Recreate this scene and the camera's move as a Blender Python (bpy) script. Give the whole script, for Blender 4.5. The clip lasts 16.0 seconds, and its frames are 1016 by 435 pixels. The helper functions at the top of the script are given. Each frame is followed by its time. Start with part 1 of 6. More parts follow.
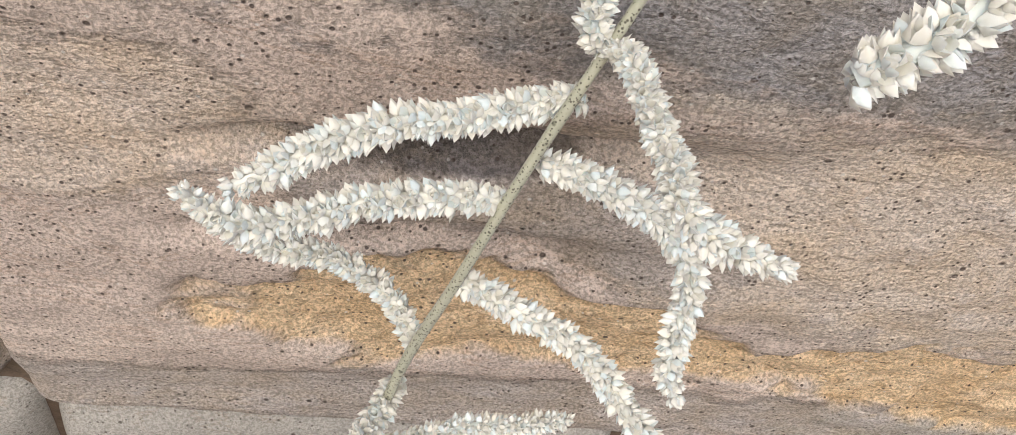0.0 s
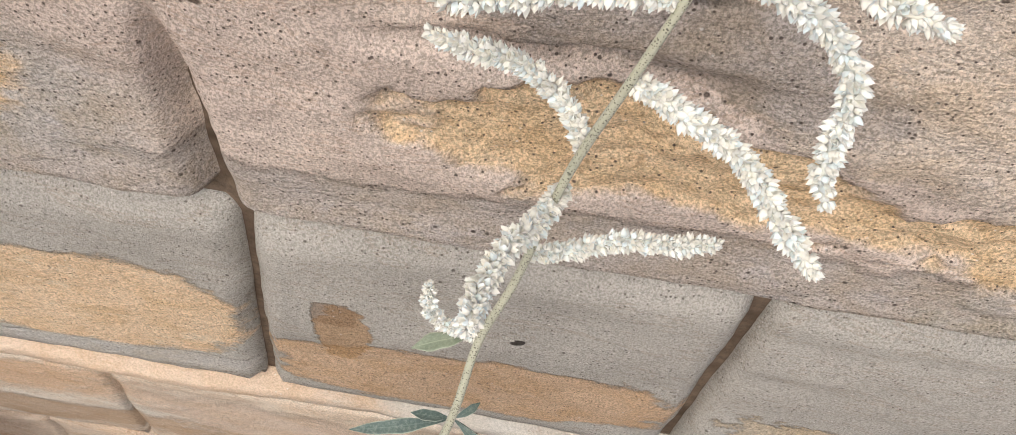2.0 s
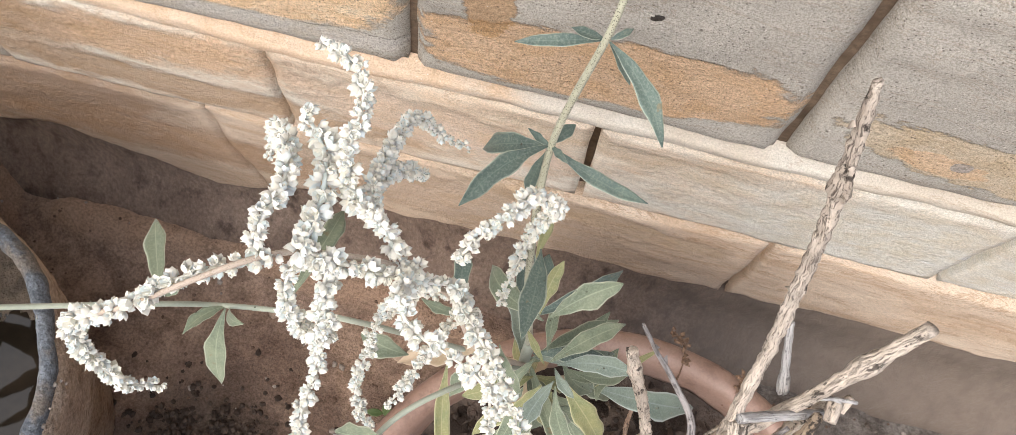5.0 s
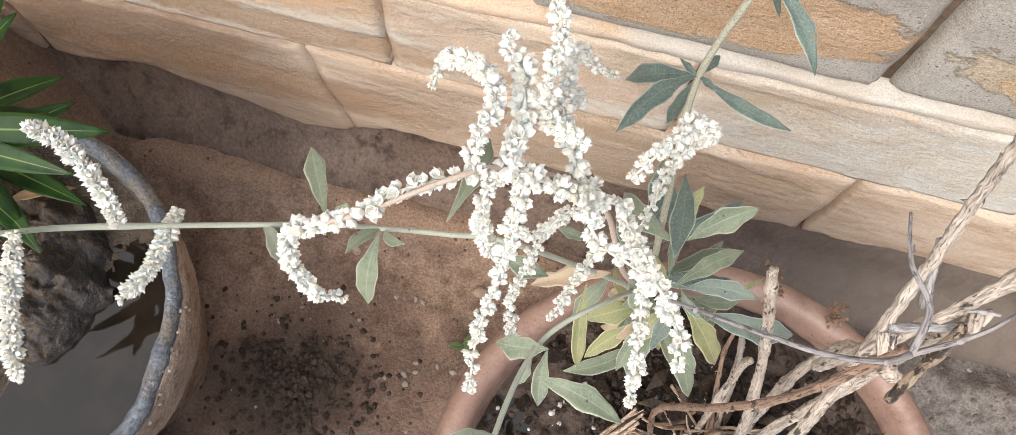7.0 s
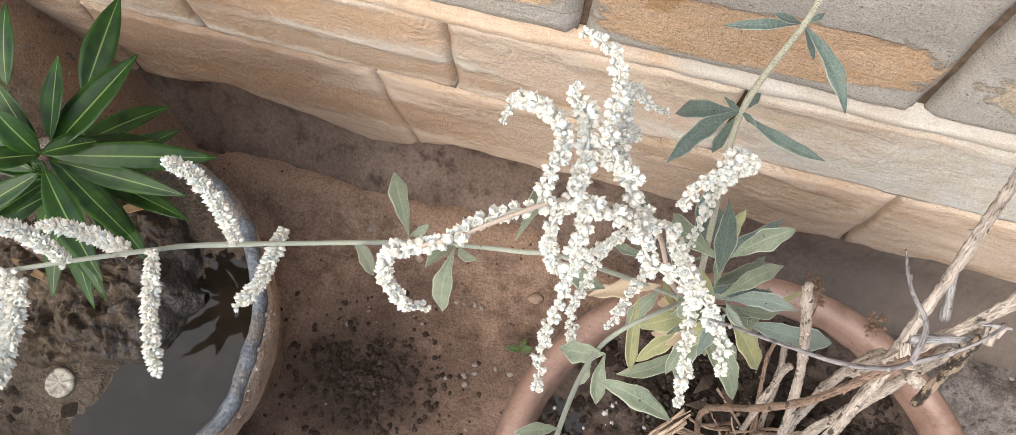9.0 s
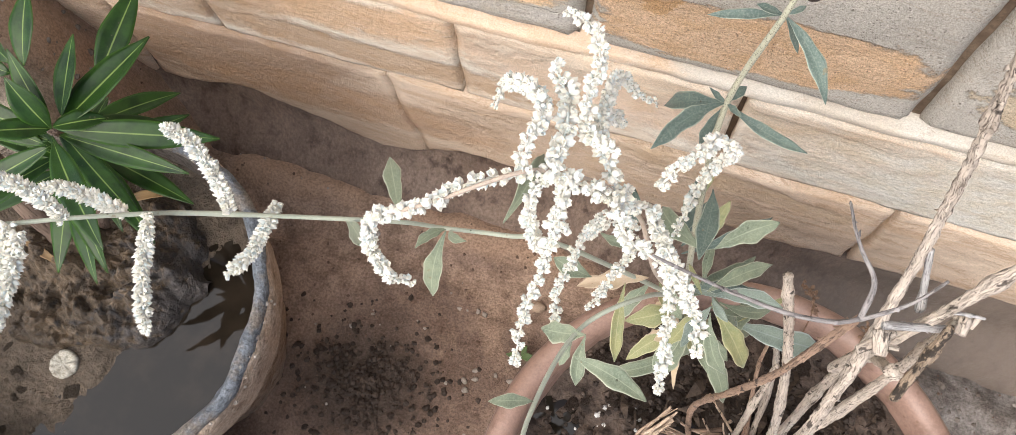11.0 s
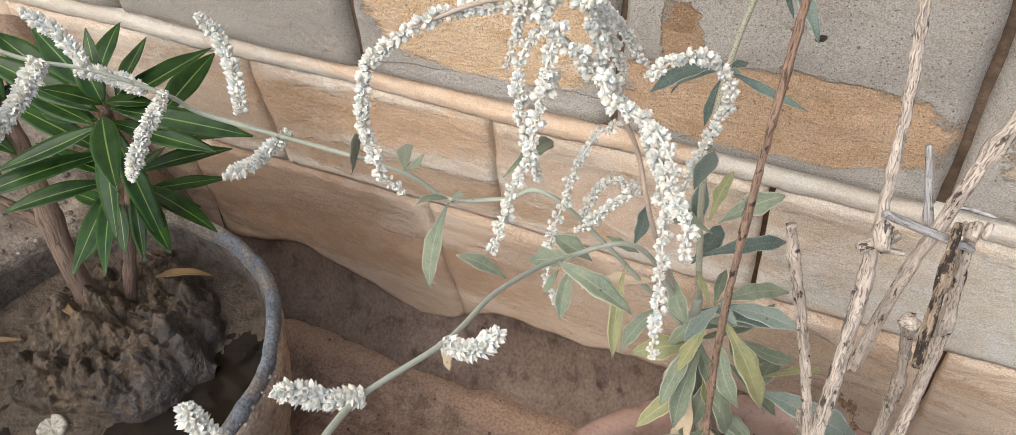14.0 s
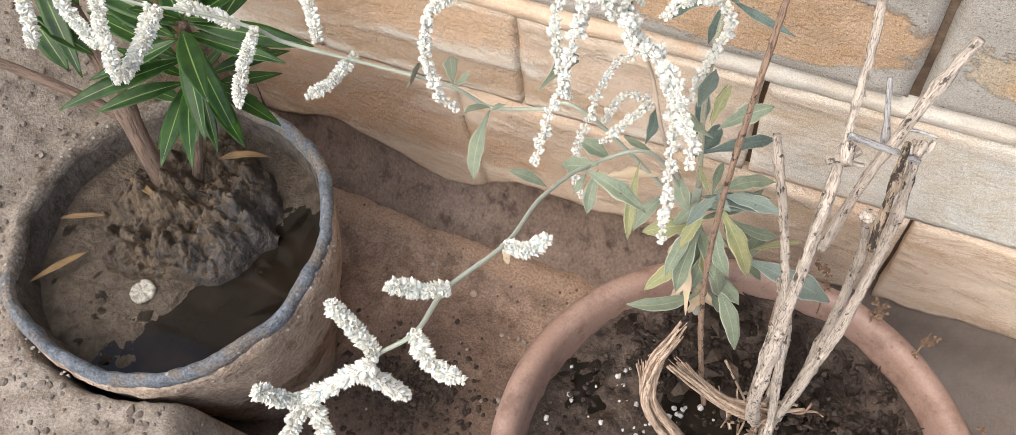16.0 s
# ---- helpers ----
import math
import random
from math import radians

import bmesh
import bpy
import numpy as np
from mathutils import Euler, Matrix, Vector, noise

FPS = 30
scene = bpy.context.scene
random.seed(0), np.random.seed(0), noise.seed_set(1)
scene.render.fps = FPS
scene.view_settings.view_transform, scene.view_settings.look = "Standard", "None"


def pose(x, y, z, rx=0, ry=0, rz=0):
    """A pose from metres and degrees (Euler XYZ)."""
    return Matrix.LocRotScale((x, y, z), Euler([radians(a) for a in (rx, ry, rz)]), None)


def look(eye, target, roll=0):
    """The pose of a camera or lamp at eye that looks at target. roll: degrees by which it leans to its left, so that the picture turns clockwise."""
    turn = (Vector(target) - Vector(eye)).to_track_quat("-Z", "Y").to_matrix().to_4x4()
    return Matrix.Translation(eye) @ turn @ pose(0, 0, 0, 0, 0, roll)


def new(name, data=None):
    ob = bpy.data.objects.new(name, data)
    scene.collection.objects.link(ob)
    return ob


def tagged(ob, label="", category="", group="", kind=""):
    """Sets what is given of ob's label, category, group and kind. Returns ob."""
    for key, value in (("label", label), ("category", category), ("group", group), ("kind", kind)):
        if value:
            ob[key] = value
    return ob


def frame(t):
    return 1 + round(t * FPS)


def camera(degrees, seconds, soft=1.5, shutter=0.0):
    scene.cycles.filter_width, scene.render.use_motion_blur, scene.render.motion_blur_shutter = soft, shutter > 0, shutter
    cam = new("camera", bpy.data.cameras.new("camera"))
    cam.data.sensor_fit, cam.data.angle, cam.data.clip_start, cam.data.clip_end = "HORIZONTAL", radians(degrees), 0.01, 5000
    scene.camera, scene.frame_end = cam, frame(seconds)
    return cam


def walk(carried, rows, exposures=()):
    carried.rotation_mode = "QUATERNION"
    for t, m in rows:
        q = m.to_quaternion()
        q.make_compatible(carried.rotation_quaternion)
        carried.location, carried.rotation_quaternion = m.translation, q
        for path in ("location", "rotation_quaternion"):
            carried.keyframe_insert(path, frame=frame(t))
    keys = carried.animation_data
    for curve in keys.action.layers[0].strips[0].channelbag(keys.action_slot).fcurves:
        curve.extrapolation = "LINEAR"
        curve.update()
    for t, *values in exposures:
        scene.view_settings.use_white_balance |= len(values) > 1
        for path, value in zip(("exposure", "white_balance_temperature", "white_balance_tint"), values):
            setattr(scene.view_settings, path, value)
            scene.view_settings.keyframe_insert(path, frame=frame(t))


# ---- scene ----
cam = camera(58.29, 16.0, soft=0.45)
# seconds, eye, yaw, pitch, roll
PATH = [
    (0, 0.0106, 0.0043, 1.0213, 0.78, -54.01, -12.51),
    (0.5, 0.0089, -0.0034, 1.0191, 2.08, -54.61, -12.14),
    (1, 0.0112, -0.0076, 1.0211, 4.53, -55.20, -11.23),
    (1.5, 0.0109, -0.0221, 1.0218, 6.82, -57.48, -9.51),
    (2, 0.0072, -0.0381, 1.0192, 10.00, -59.31, -7.82),
    (2.5, 0.0022, -0.0536, 1.0165, 11.47, -61.45, -6.48),
    (3, 0.0057, -0.0677, 1.0193, 12.42, -63.72, -5.72),
    (3.5, 0.0057, -0.0801, 1.0212, 13.58, -65.61, -5.47),
    (4, -0.0004, -0.1002, 1.0186, 14.75, -67.95, -4.96),
    (4.5, -0.0055, -0.1153, 1.0177, 15.39, -70.30, -4.53),
    (5, 0.0003, -0.1182, 1.0139, 15.80, -72.13, -4.11),
    (7.5, -0.0604, -0.1573, 1.0475, 16.57, -75.68, -2.26),
    (8, -0.0605, -0.1558, 1.0714, 16.87, -76.01, -1.63),
    (8.5, -0.0573, -0.1611, 1.0846, 16.98, -75.82, -1.25),
    (9, -0.0624, -0.1620, 1.0886, 17.32, -75.12, 0.01),
    (11.5, -0.0096, -0.2044, 1.0927, 21.68, -71.45, 1.06),
    (12, 0.0578, -0.2506, 1.0401, 25.05, -65.68, 1.36),
    (12.5, 0.0618, -0.2883, 0.9950, 26.43, -59.90, 2.20),
    (13, 0.0515, -0.3030, 0.9641, 26.40, -55.54, 2.34),
    (13.5, 0.0597, -0.3192, 0.9526, 26.22, -51.78, 2.14),
    (14, 0.0807, -0.3595, 0.9747, 26.34, -49.27, 2.37),
    (14.5, 0.1091, -0.4123, 0.9706, 26.56, -48.96, 2.59),
    (15, 0.1000, -0.4093, 0.9771, 26.24, -50.39, 2.54),
    (15.5, 0.0927, -0.4116, 1.0277, 25.80, -54.58, 2.19),
    (16, 0.0784, -0.3963, 1.0837, 25.93, -59.30, 2.68),
]
walk(cam, [(t, pose(x, y, z, 90 + pitch, roll, yaw)) for t, x, y, z, yaw, pitch, roll in PATH],
     [(0.0, -0.02), (1.5, 0.06), (2.5, 0.24), (3.0, 0.34), (3.5, 0.46), (4.5, 0.48), (5.0, 0.46), (7.5, 0.57), (9.0, 0.47), (11.5, 0.62), (12.0, 0.50), (13.0, 0.36), (13.5, 0.36), (14.0, 0.25), (14.5, 0.27), (15.0, 0.29), (16.0, 0.56)])

# ---- light: open shade under a bright hazy sky ----
world = bpy.data.worlds.new("World")
scene.world = world
world.use_nodes = True
wn, wl = world.node_tree.nodes, world.node_tree.links
sky = wn.new("ShaderNodeTexSky")
sky.sky_type, sky.sun_disc = "NISHITA", False
sky.sun_elevation, sky.sun_rotation = radians(52), radians(200)
sky.air_density, sky.dust_density = 1.0, 4.0
wl.new(sky.outputs[0], wn["Background"].inputs[0])
wn["Background"].inputs[1].default_value = 0.15
sun = new("sun", bpy.data.lights.new("sun", "SUN"))
sun.data.energy, sun.data.angle, sun.data.color = 1.95, radians(80), (1.0, 0.97, 0.93)
sun.matrix_world = look((-0.9, -2.2, 3.6), (0, 0, 0.3))


# ---- materials ----
def shader(name):
    m = bpy.data.materials.new(name)
    m.use_nodes = True
    return m, m.node_tree.nodes, m.node_tree.links, m.node_tree.nodes["Principled BSDF"]


def tex_noise(n, l, vec, scale, detail=6, rough=0.6, dist=0.0):
    t = n.new("ShaderNodeTexNoise")
    t.inputs["Scale"].default_value, t.inputs["Detail"].default_value = scale, detail
    t.inputs["Roughness"].default_value, t.inputs["Distortion"].default_value = rough, dist
    l.new(vec, t.inputs["Vector"])
    return t.outputs[0]


def ramp(n, l, fac, lo, hi, a=0.0, b=1.0):
    r = n.new("ShaderNodeMapRange")
    r.interpolation_type = "SMOOTHSTEP"
    for k, v in zip((1, 2, 3, 4), (lo, hi, a, b)):
        r.inputs[k].default_value = v
    l.new(fac, r.inputs[0])
    return r.outputs[0]


def mix(n, l, fac, a, b, mode="MIX"):
    x = n.new("ShaderNodeMix")
    x.data_type, x.blend_type = "RGBA", mode
    for sock, v in ((x.inputs[0], fac), (x.inputs[6], a), (x.inputs[7], b)):
        if isinstance(v, (int, float)):
            sock.default_value = v
        elif isinstance(v, tuple):
            sock.default_value = (*v, 1)
        else:
            l.new(v, sock)
    return x.outputs[2]


def graded(n, l, fac, col, low, high):
    """Grain: the colour times low to the colour times high."""
    return mix(n, l, fac, mix(n, l, 1.0, col, (low * 0.92, low, low * 1.05), "MULTIPLY"), mix(n, l, 1.0, col, (high * 0.93, high, high * 1.08), "MULTIPLY"))


def calc(n, l, op, a, b=0.0):
    x = n.new("ShaderNodeMath")
    x.operation = op
    for sock, v in zip(x.inputs, (a, b)):
        if isinstance(v, (int, float)):
            sock.default_value = v
        else:
            l.new(v, sock)
    return x.outputs[0]


def vcalc(n, l, op, a, b):
    x = n.new("ShaderNodeVectorMath")
    x.operation = op
    for sock, v in zip(x.inputs, (a, b)):
        if isinstance(v, tuple):
            sock.default_value = v
        else:
            l.new(v, sock)
    return x


def relief(n, l, bsdf, height, strength, distance):
    b = n.new("ShaderNodeBump")
    b.inputs["Strength"].default_value, b.inputs["Distance"].default_value = strength, distance
    l.new(height, b.inputs["Height"])
    l.new(b.outputs[0], bsdf.inputs["Normal"])


def surface(name, c1, c2, c3, scale=8.0, fine=160.0, rough=(0.7, 0.95), bump=0.4, depth=0.004, specks=None, shine=0.2, stretch=(1, 1, 1), vary=0.0, grain=1.0, dry=None):
    """Mottled matt surface: two colours in large clouds, a third in fine grain, with specks and relief. Scales are per metre."""
    m, n, l, bsdf = shader(name)
    co = n.new("ShaderNodeTexCoord").outputs["Object"]
    co = vcalc(n, l, "MULTIPLY", co, stretch).outputs[0]
    big, mid, small = tex_noise(n, l, co, scale), tex_noise(n, l, co, scale * 5, 5), tex_noise(n, l, co, fine, 4, 0.7)
    col = mix(n, l, ramp(n, l, big, 0.35, 0.65), c1, c2)
    col = mix(n, l, ramp(n, l, mid, 0.48, 0.72), col, c3)
    col = graded(n, l, ramp(n, l, small, 0.25, 0.75), col, 1 - 0.38 * grain, 1 + 0.30 * grain)
    if specks:
        v = n.new("ShaderNodeTexVoronoi")
        v.inputs["Scale"].default_value = specks[1]
        l.new(co, v.inputs["Vector"])
        gate = calc(n, l, "MULTIPLY", ramp(n, l, v.outputs["Distance"], 0.10, 0.22, 1.0, 0.0), ramp(n, l, mid, 0.42, 0.6))
        col = mix(n, l, gate, col, specks[0])
    if dry:
        sep = n.new("ShaderNodeSeparateXYZ")
        l.new(co, sep.inputs[0])
        edge = calc(n, l, "ADD", sep.outputs[0], calc(n, l, "MULTIPLY", calc(n, l, "SUBTRACT", mid, 0.5), 0.25))
        col = mix(n, l, ramp(n, l, edge, dry[0], dry[1], 0.0, 0.85), col, dry[2])
    if vary:
        info = n.new("ShaderNodeNewGeometry").outputs["Random Per Island"]
        col = mix(n, l, calc(n, l, "MULTIPLY", info, vary), col, c3)
    l.new(col, bsdf.inputs["Base Color"])
    l.new(ramp(n, l, mid, 0.3, 0.7, *rough), bsdf.inputs["Roughness"])
    bsdf.inputs["Specular IOR Level"].default_value = shine
    h = calc(n, l, "ADD", calc(n, l, "MULTIPLY", mid, 1.0), calc(n, l, "MULTIPLY", small, 0.35))
    relief(n, l, bsdf, h, bump, depth)
    return m


def cells(n, l, vec, scale, share, lo, hi):
    """Round spots in a share of the cells of a grid, 1 in their middle."""
    v = n.new("ShaderNodeTexVoronoi")
    v.inputs["Scale"].default_value = scale
    l.new(vec, v.inputs["Vector"])
    pick = n.new("ShaderNodeSeparateColor")
    l.new(v.outputs["Color"], pick.inputs[0])
    chosen = calc(n, l, "GREATER_THAN", pick.outputs[0], 1 - share)
    size = calc(n, l, "MULTIPLY", calc(n, l, "ADD", pick.outputs[1], 0.6), 0.8)
    return calc(n, l, "MULTIPLY", ramp(n, l, calc(n, l, "DIVIDE", v.outputs["Distance"], size), lo, hi, 1.0, 0.0), chosen)


def oval(n, l, pos, cx, cz, rx, rz, slope):
    """Distance from the middle of a sloping oval on the wall, 1 at its edge."""
    sep = n.new("ShaderNodeSeparateXYZ")
    l.new(vcalc(n, l, "SUBTRACT", pos, (cx, 0, cz)).outputs[0], sep.inputs[0])
    up = calc(n, l, "SUBTRACT", sep.outputs[2], calc(n, l, "MULTIPLY", sep.outputs[0], slope))
    a = calc(n, l, "POWER", calc(n, l, "ABSOLUTE", calc(n, l, "MULTIPLY", sep.outputs[0], 1 / rx)), 2.6)
    b = calc(n, l, "POWER", calc(n, l, "ABSOLUTE", calc(n, l, "MULTIPLY", up, 1 / rz)), 2.6)
    return calc(n, l, "POWER", calc(n, l, "ADD", a, b), 1 / 2.6)


def sandstone(name, body, body2, patches=(), grain=850.0, pits=0.7, streak=0.5, bump=0.7, cloud=5.0, veins=0.35, bands=0.3, grit=1.1, strata=None, blend=0.05):
    """Dressed sandstone. patches: (x, z, half width, half height, raggedness, slope, colour, strength) of areas tinted
    for wear, stains and painted shade; strata: colour of wavy bedding lines.
    """
    m, n, l, bsdf = shader(name)
    pos = n.new("ShaderNodeTexCoord").outputs["Object"]
    flat = vcalc(n, l, "MULTIPLY", pos, (1, 1, 2.6 * streak)).outputs[0]
    big = tex_noise(n, l, flat, cloud, 5, 0.55, 0.5)
    mid = tex_noise(n, l, flat, 34.0, 6, 0.65, 0.4)
    fine = tex_noise(n, l, pos, grain, 3, 0.75)
    edge = tex_noise(n, l, vcalc(n, l, "MULTIPLY", pos, (1, 1, 1.8)).outputs[0], 38.0, 8, 0.7)
    col = mix(n, l, ramp(n, l, big, 0.36, 0.64), body, body2)
    col = mix(n, l, ramp(n, l, mid, 0.42, 0.72, 0.0, bands), col, body2)
    if strata:
        bed = tex_noise(n, l, vcalc(n, l, "MULTIPLY", pos, (1.0, 1, 7.0)).outputs[0], 7.0, 7, 0.62, 1.2)
        col = mix(n, l, ramp(n, l, bed, 0.46, 0.70, 0.0, 0.7), col, strata)
        col = mix(n, l, ramp(n, l, bed, 0.24, 0.46, 0.45, 0.0), col, tuple(min(0.86, c * k) for c, k in zip(body, (1.10, 1.14, 1.2))))
    thread = calc(n, l, "ABSOLUTE", calc(n, l, "SUBTRACT", tex_noise(n, l, vcalc(n, l, "MULTIPLY", pos, (0.7, 1, 2.4)).outputs[0], 11.0, 7, 0.68, 0.8), 0.5))
    col = mix(n, l, ramp(n, l, thread, 0.002, 0.014, veins, 0.0), col, tuple(c * k for c, k in zip(body2, (0.62, 0.50, 0.40))))
    crumb_noise = tex_noise(n, l, vcalc(n, l, "MULTIPLY", pos, (1, 1, 1.5)).outputs[0], 150, 5, 0.72)
    worn = None
    for cx, cz, rx, rz, rag, slope, colour, strength in patches:
        if rag > 2:                              # where the block's skin has spalled away
            skin = n.new("ShaderNodeAttribute")
            skin.attribute_name = "spall"
            dist = calc(n, l, "ADD", skin.outputs["Fac"], calc(n, l, "MULTIPLY", calc(n, l, "SUBTRACT", edge, 0.5), 0.55))
        else:
            dist = oval(n, l, pos, cx, cz, rx, rz, slope)
            dist = calc(n, l, "ADD", dist, calc(n, l, "MULTIPLY", calc(n, l, "SUBTRACT", edge, 0.5), rag))
        mask = ramp(n, l, dist, 0.97 - blend, 0.97 + blend, strength, 0.0)
        tone = mix(n, l, ramp(n, l, mid, 0.38, 0.66), colour, tuple(c * k for c, k in zip(colour, (0.90, 0.84, 0.74))))
        tone = mix(n, l, ramp(n, l, edge, 0.54, 0.66, 0.0, 0.5), tone, tuple(min(0.88, c * k) for c, k in zip(colour, (1.10, 1.16, 1.30))))
        if rag > 2:                              # crumbled, with dark hollows between the grains
            tone = mix(n, l, ramp(n, l, crumb_noise, 0.54, 0.64, 0.0, 0.6), tone, tuple(c * k for c, k in zip(colour, (0.62, 0.52, 0.40))))
        col = mix(n, l, mask, col, tone)
        worn = mask if worn is None else calc(n, l, "MAXIMUM", worn, mask)
    col = graded(n, l, ramp(n, l, fine, 0.37, 0.63), col, 1 - 0.22 * grit, 1 + 0.22 * grit)
    small = calc(n, l, "MULTIPLY", cells(n, l, pos, 430, 0.55, 0.14, 0.25), pits)
    large = calc(n, l, "MULTIPLY", calc(n, l, "MULTIPLY", cells(n, l, pos, 190, 0.16, 0.10, 0.19), ramp(n, l, edge, 0.36, 0.52)), pits)
    pit = calc(n, l, "MAXIMUM", small, large)
    col = mix(n, l, pit, col, (0.095, 0.072, 0.060))
    chalk = cells(n, l, vcalc(n, l, "ADD", pos, (3.1, 1.7, 5.2)).outputs[0], 300, 0.22, 0.08, 0.2)
    col = mix(n, l, calc(n, l, "MULTIPLY", chalk, 0.6), col, (0.76, 0.73, 0.68))
    l.new(col, bsdf.inputs["Base Color"])
    bsdf.inputs["Roughness"].default_value, bsdf.inputs["Specular IOR Level"].default_value = 0.9, 0.2
    h = calc(n, l, "ADD", mid, calc(n, l, "MULTIPLY", fine, 0.40))
    h = calc(n, l, "SUBTRACT", h, calc(n, l, "MULTIPLY", pit, 0.6))
    if worn is not None:
        crumbly = calc(n, l, "MULTIPLY", worn, calc(n, l, "ADD", 0.5, calc(n, l, "MULTIPLY", crumb_noise, 2.2)))
        h = calc(n, l, "SUBTRACT", h, crumbly)
    relief(n, l, bsdf, h, bump, 0.004)
    return m


GREY, GREY2 = (0.402, 0.348, 0.288), (0.482, 0.421, 0.348)
ORANGE, OCHRE = (0.70, 0.455, 0.275), (0.74, 0.475, 0.245)
# near-black: shade of small dents and slits, painted since the mesh has none
DENT_SHADE = (0.085, 0.06, 0.045)
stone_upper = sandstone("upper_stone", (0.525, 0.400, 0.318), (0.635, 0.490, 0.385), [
    (-0.0965, 0.8085, 0.0065, 0.0020, 0.6, -0.45, DENT_SHADE, 0.9), (0.061, 0.7595, 0.011, 0.0014, 0.8, 0.12, DENT_SHADE, 0.85), (0.107, 0.7680, 0.008, 0.0014, 0.8, -0.2, DENT_SHADE, 0.8), (0.1415, 0.7568, 0.006, 0.0016, 0.8, -0.15, DENT_SHADE, 0.8),
    (0.14, 0.706, 0.46, 0.026, 1.5, 0.05, (0.495, 0.412, 0.342), 0.75), (-0.36, 0.735, 0.245, 0.055, 0.15, 0.0, (0.50, 0.425, 0.355), 0.9), (-0.245, 0.73, 0.075, 0.032, 0.8, 0.2, OCHRE, 0.95),
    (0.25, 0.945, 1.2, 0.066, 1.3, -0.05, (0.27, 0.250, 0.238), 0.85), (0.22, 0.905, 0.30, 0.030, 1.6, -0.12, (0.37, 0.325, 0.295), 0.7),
    (0.40, 0.705, 0.20, 0.034, 1.2, 0.0, (0.46, 0.395, 0.32), 0.75), (0.22, 0.825, 0.17, 0.050, 1.3, -0.10, (0.66, 0.525, 0.405), 0.75),
    (0, 0, 1, 1, 3.0, 0, (0.79, 0.545, 0.31), 0.85),
    # 0.034, 0.8435 is a dark streak lying along the carved hollow
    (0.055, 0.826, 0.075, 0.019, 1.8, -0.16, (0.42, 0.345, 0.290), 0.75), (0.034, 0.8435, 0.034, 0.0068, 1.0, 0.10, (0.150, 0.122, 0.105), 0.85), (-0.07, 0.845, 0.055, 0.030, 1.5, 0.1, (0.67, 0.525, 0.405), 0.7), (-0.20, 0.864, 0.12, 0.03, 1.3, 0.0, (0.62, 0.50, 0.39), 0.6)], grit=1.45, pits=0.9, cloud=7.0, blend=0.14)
stone_left_upper = sandstone("upper_left_stone", GREY2, (0.36, 0.315, 0.27), [(-0.245, 0.73, 0.075, 0.032, 0.8, 0.2, OCHRE, 0.95)])
stone_mid_a = sandstone("mid_stone_a", GREY, GREY2, [(-0.214, 0.536, 0.108, 0.060, 0.45, 0.05, (0.86, 0.60, 0.375), 0.95), (-0.20, 0.470, 0.13, 0.010, 1.2, 0.10, (0.60, 0.53, 0.46), 0.7)])
# 0.0385, 0.5912 paints the shaded inside of a small chipped hole
stone_mid_b = sandstone("mid_stone_b", GREY, GREY2, [(0.020, 0.517, 0.122, 0.042, 0.7, 0.10, ORANGE, 0.9), (-0.0525, 0.557, 0.015, 0.036, 1.3, 0.0, (0.52, 0.285, 0.115), 0.65), (-0.057, 0.582, 0.013, 0.012, 1.3, 0.0, (0.30, 0.175, 0.095), 0.55), (0.0385, 0.5912, 0.0036, 0.0026, 0.9, 0.3, (0.05, 0.04, 0.035), 0.95), (0.033, 0.5935, 0.0035, 0.0014, 0.9, -0.4, (0.70, 0.66, 0.60), 0.8)])
stone_mid_c = sandstone("mid_stone_c", GREY, GREY2, [(0.265, 0.520, 0.095, 0.026, 1.4, -0.10, (0.62, 0.475, 0.32), 0.8), (0.235, 0.513, 0.030, 0.012, 1.4, -0.1, (0.66, 0.44, 0.27), 0.8), (0.248, 0.516, 0.007, 0.006, 1.2, 0.0, (0.33, 0.29, 0.26), 0.8)])
PEACH = (0.76, 0.49, 0.30)
stone_plinth = sandstone("plinth_stone", (0.745, 0.64, 0.515), (0.735, 0.565, 0.41), [(-0.36, 0.385, 0.16, 0.030, 1.5, 0.12, PEACH, 0.85), (-0.30, 0.325, 0.20, 0.022, 1.6, 0.05, (0.54, 0.35, 0.215), 0.8), (-0.50, 0.36, 0.12, 0.06, 1.4, 0.1, (0.50, 0.33, 0.21), 0.6), (-0.08, 0.375, 0.12, 0.034, 1.7, -0.1, (0.754, 0.552, 0.405), 0.75), (0.10, 0.415, 0.13, 0.014, 1.6, -0.05, (0.644, 0.488, 0.340), 0.6), (0.46, 0.38, 0.36, 0.09, 1.0, 0.0, (0.699, 0.644, 0.552), 0.7)], pits=0.15, streak=0.6, bump=0.65, veins=0.5, bands=0.3, grit=0.85, blend=0.28, strata=(0.66, 0.455, 0.292))
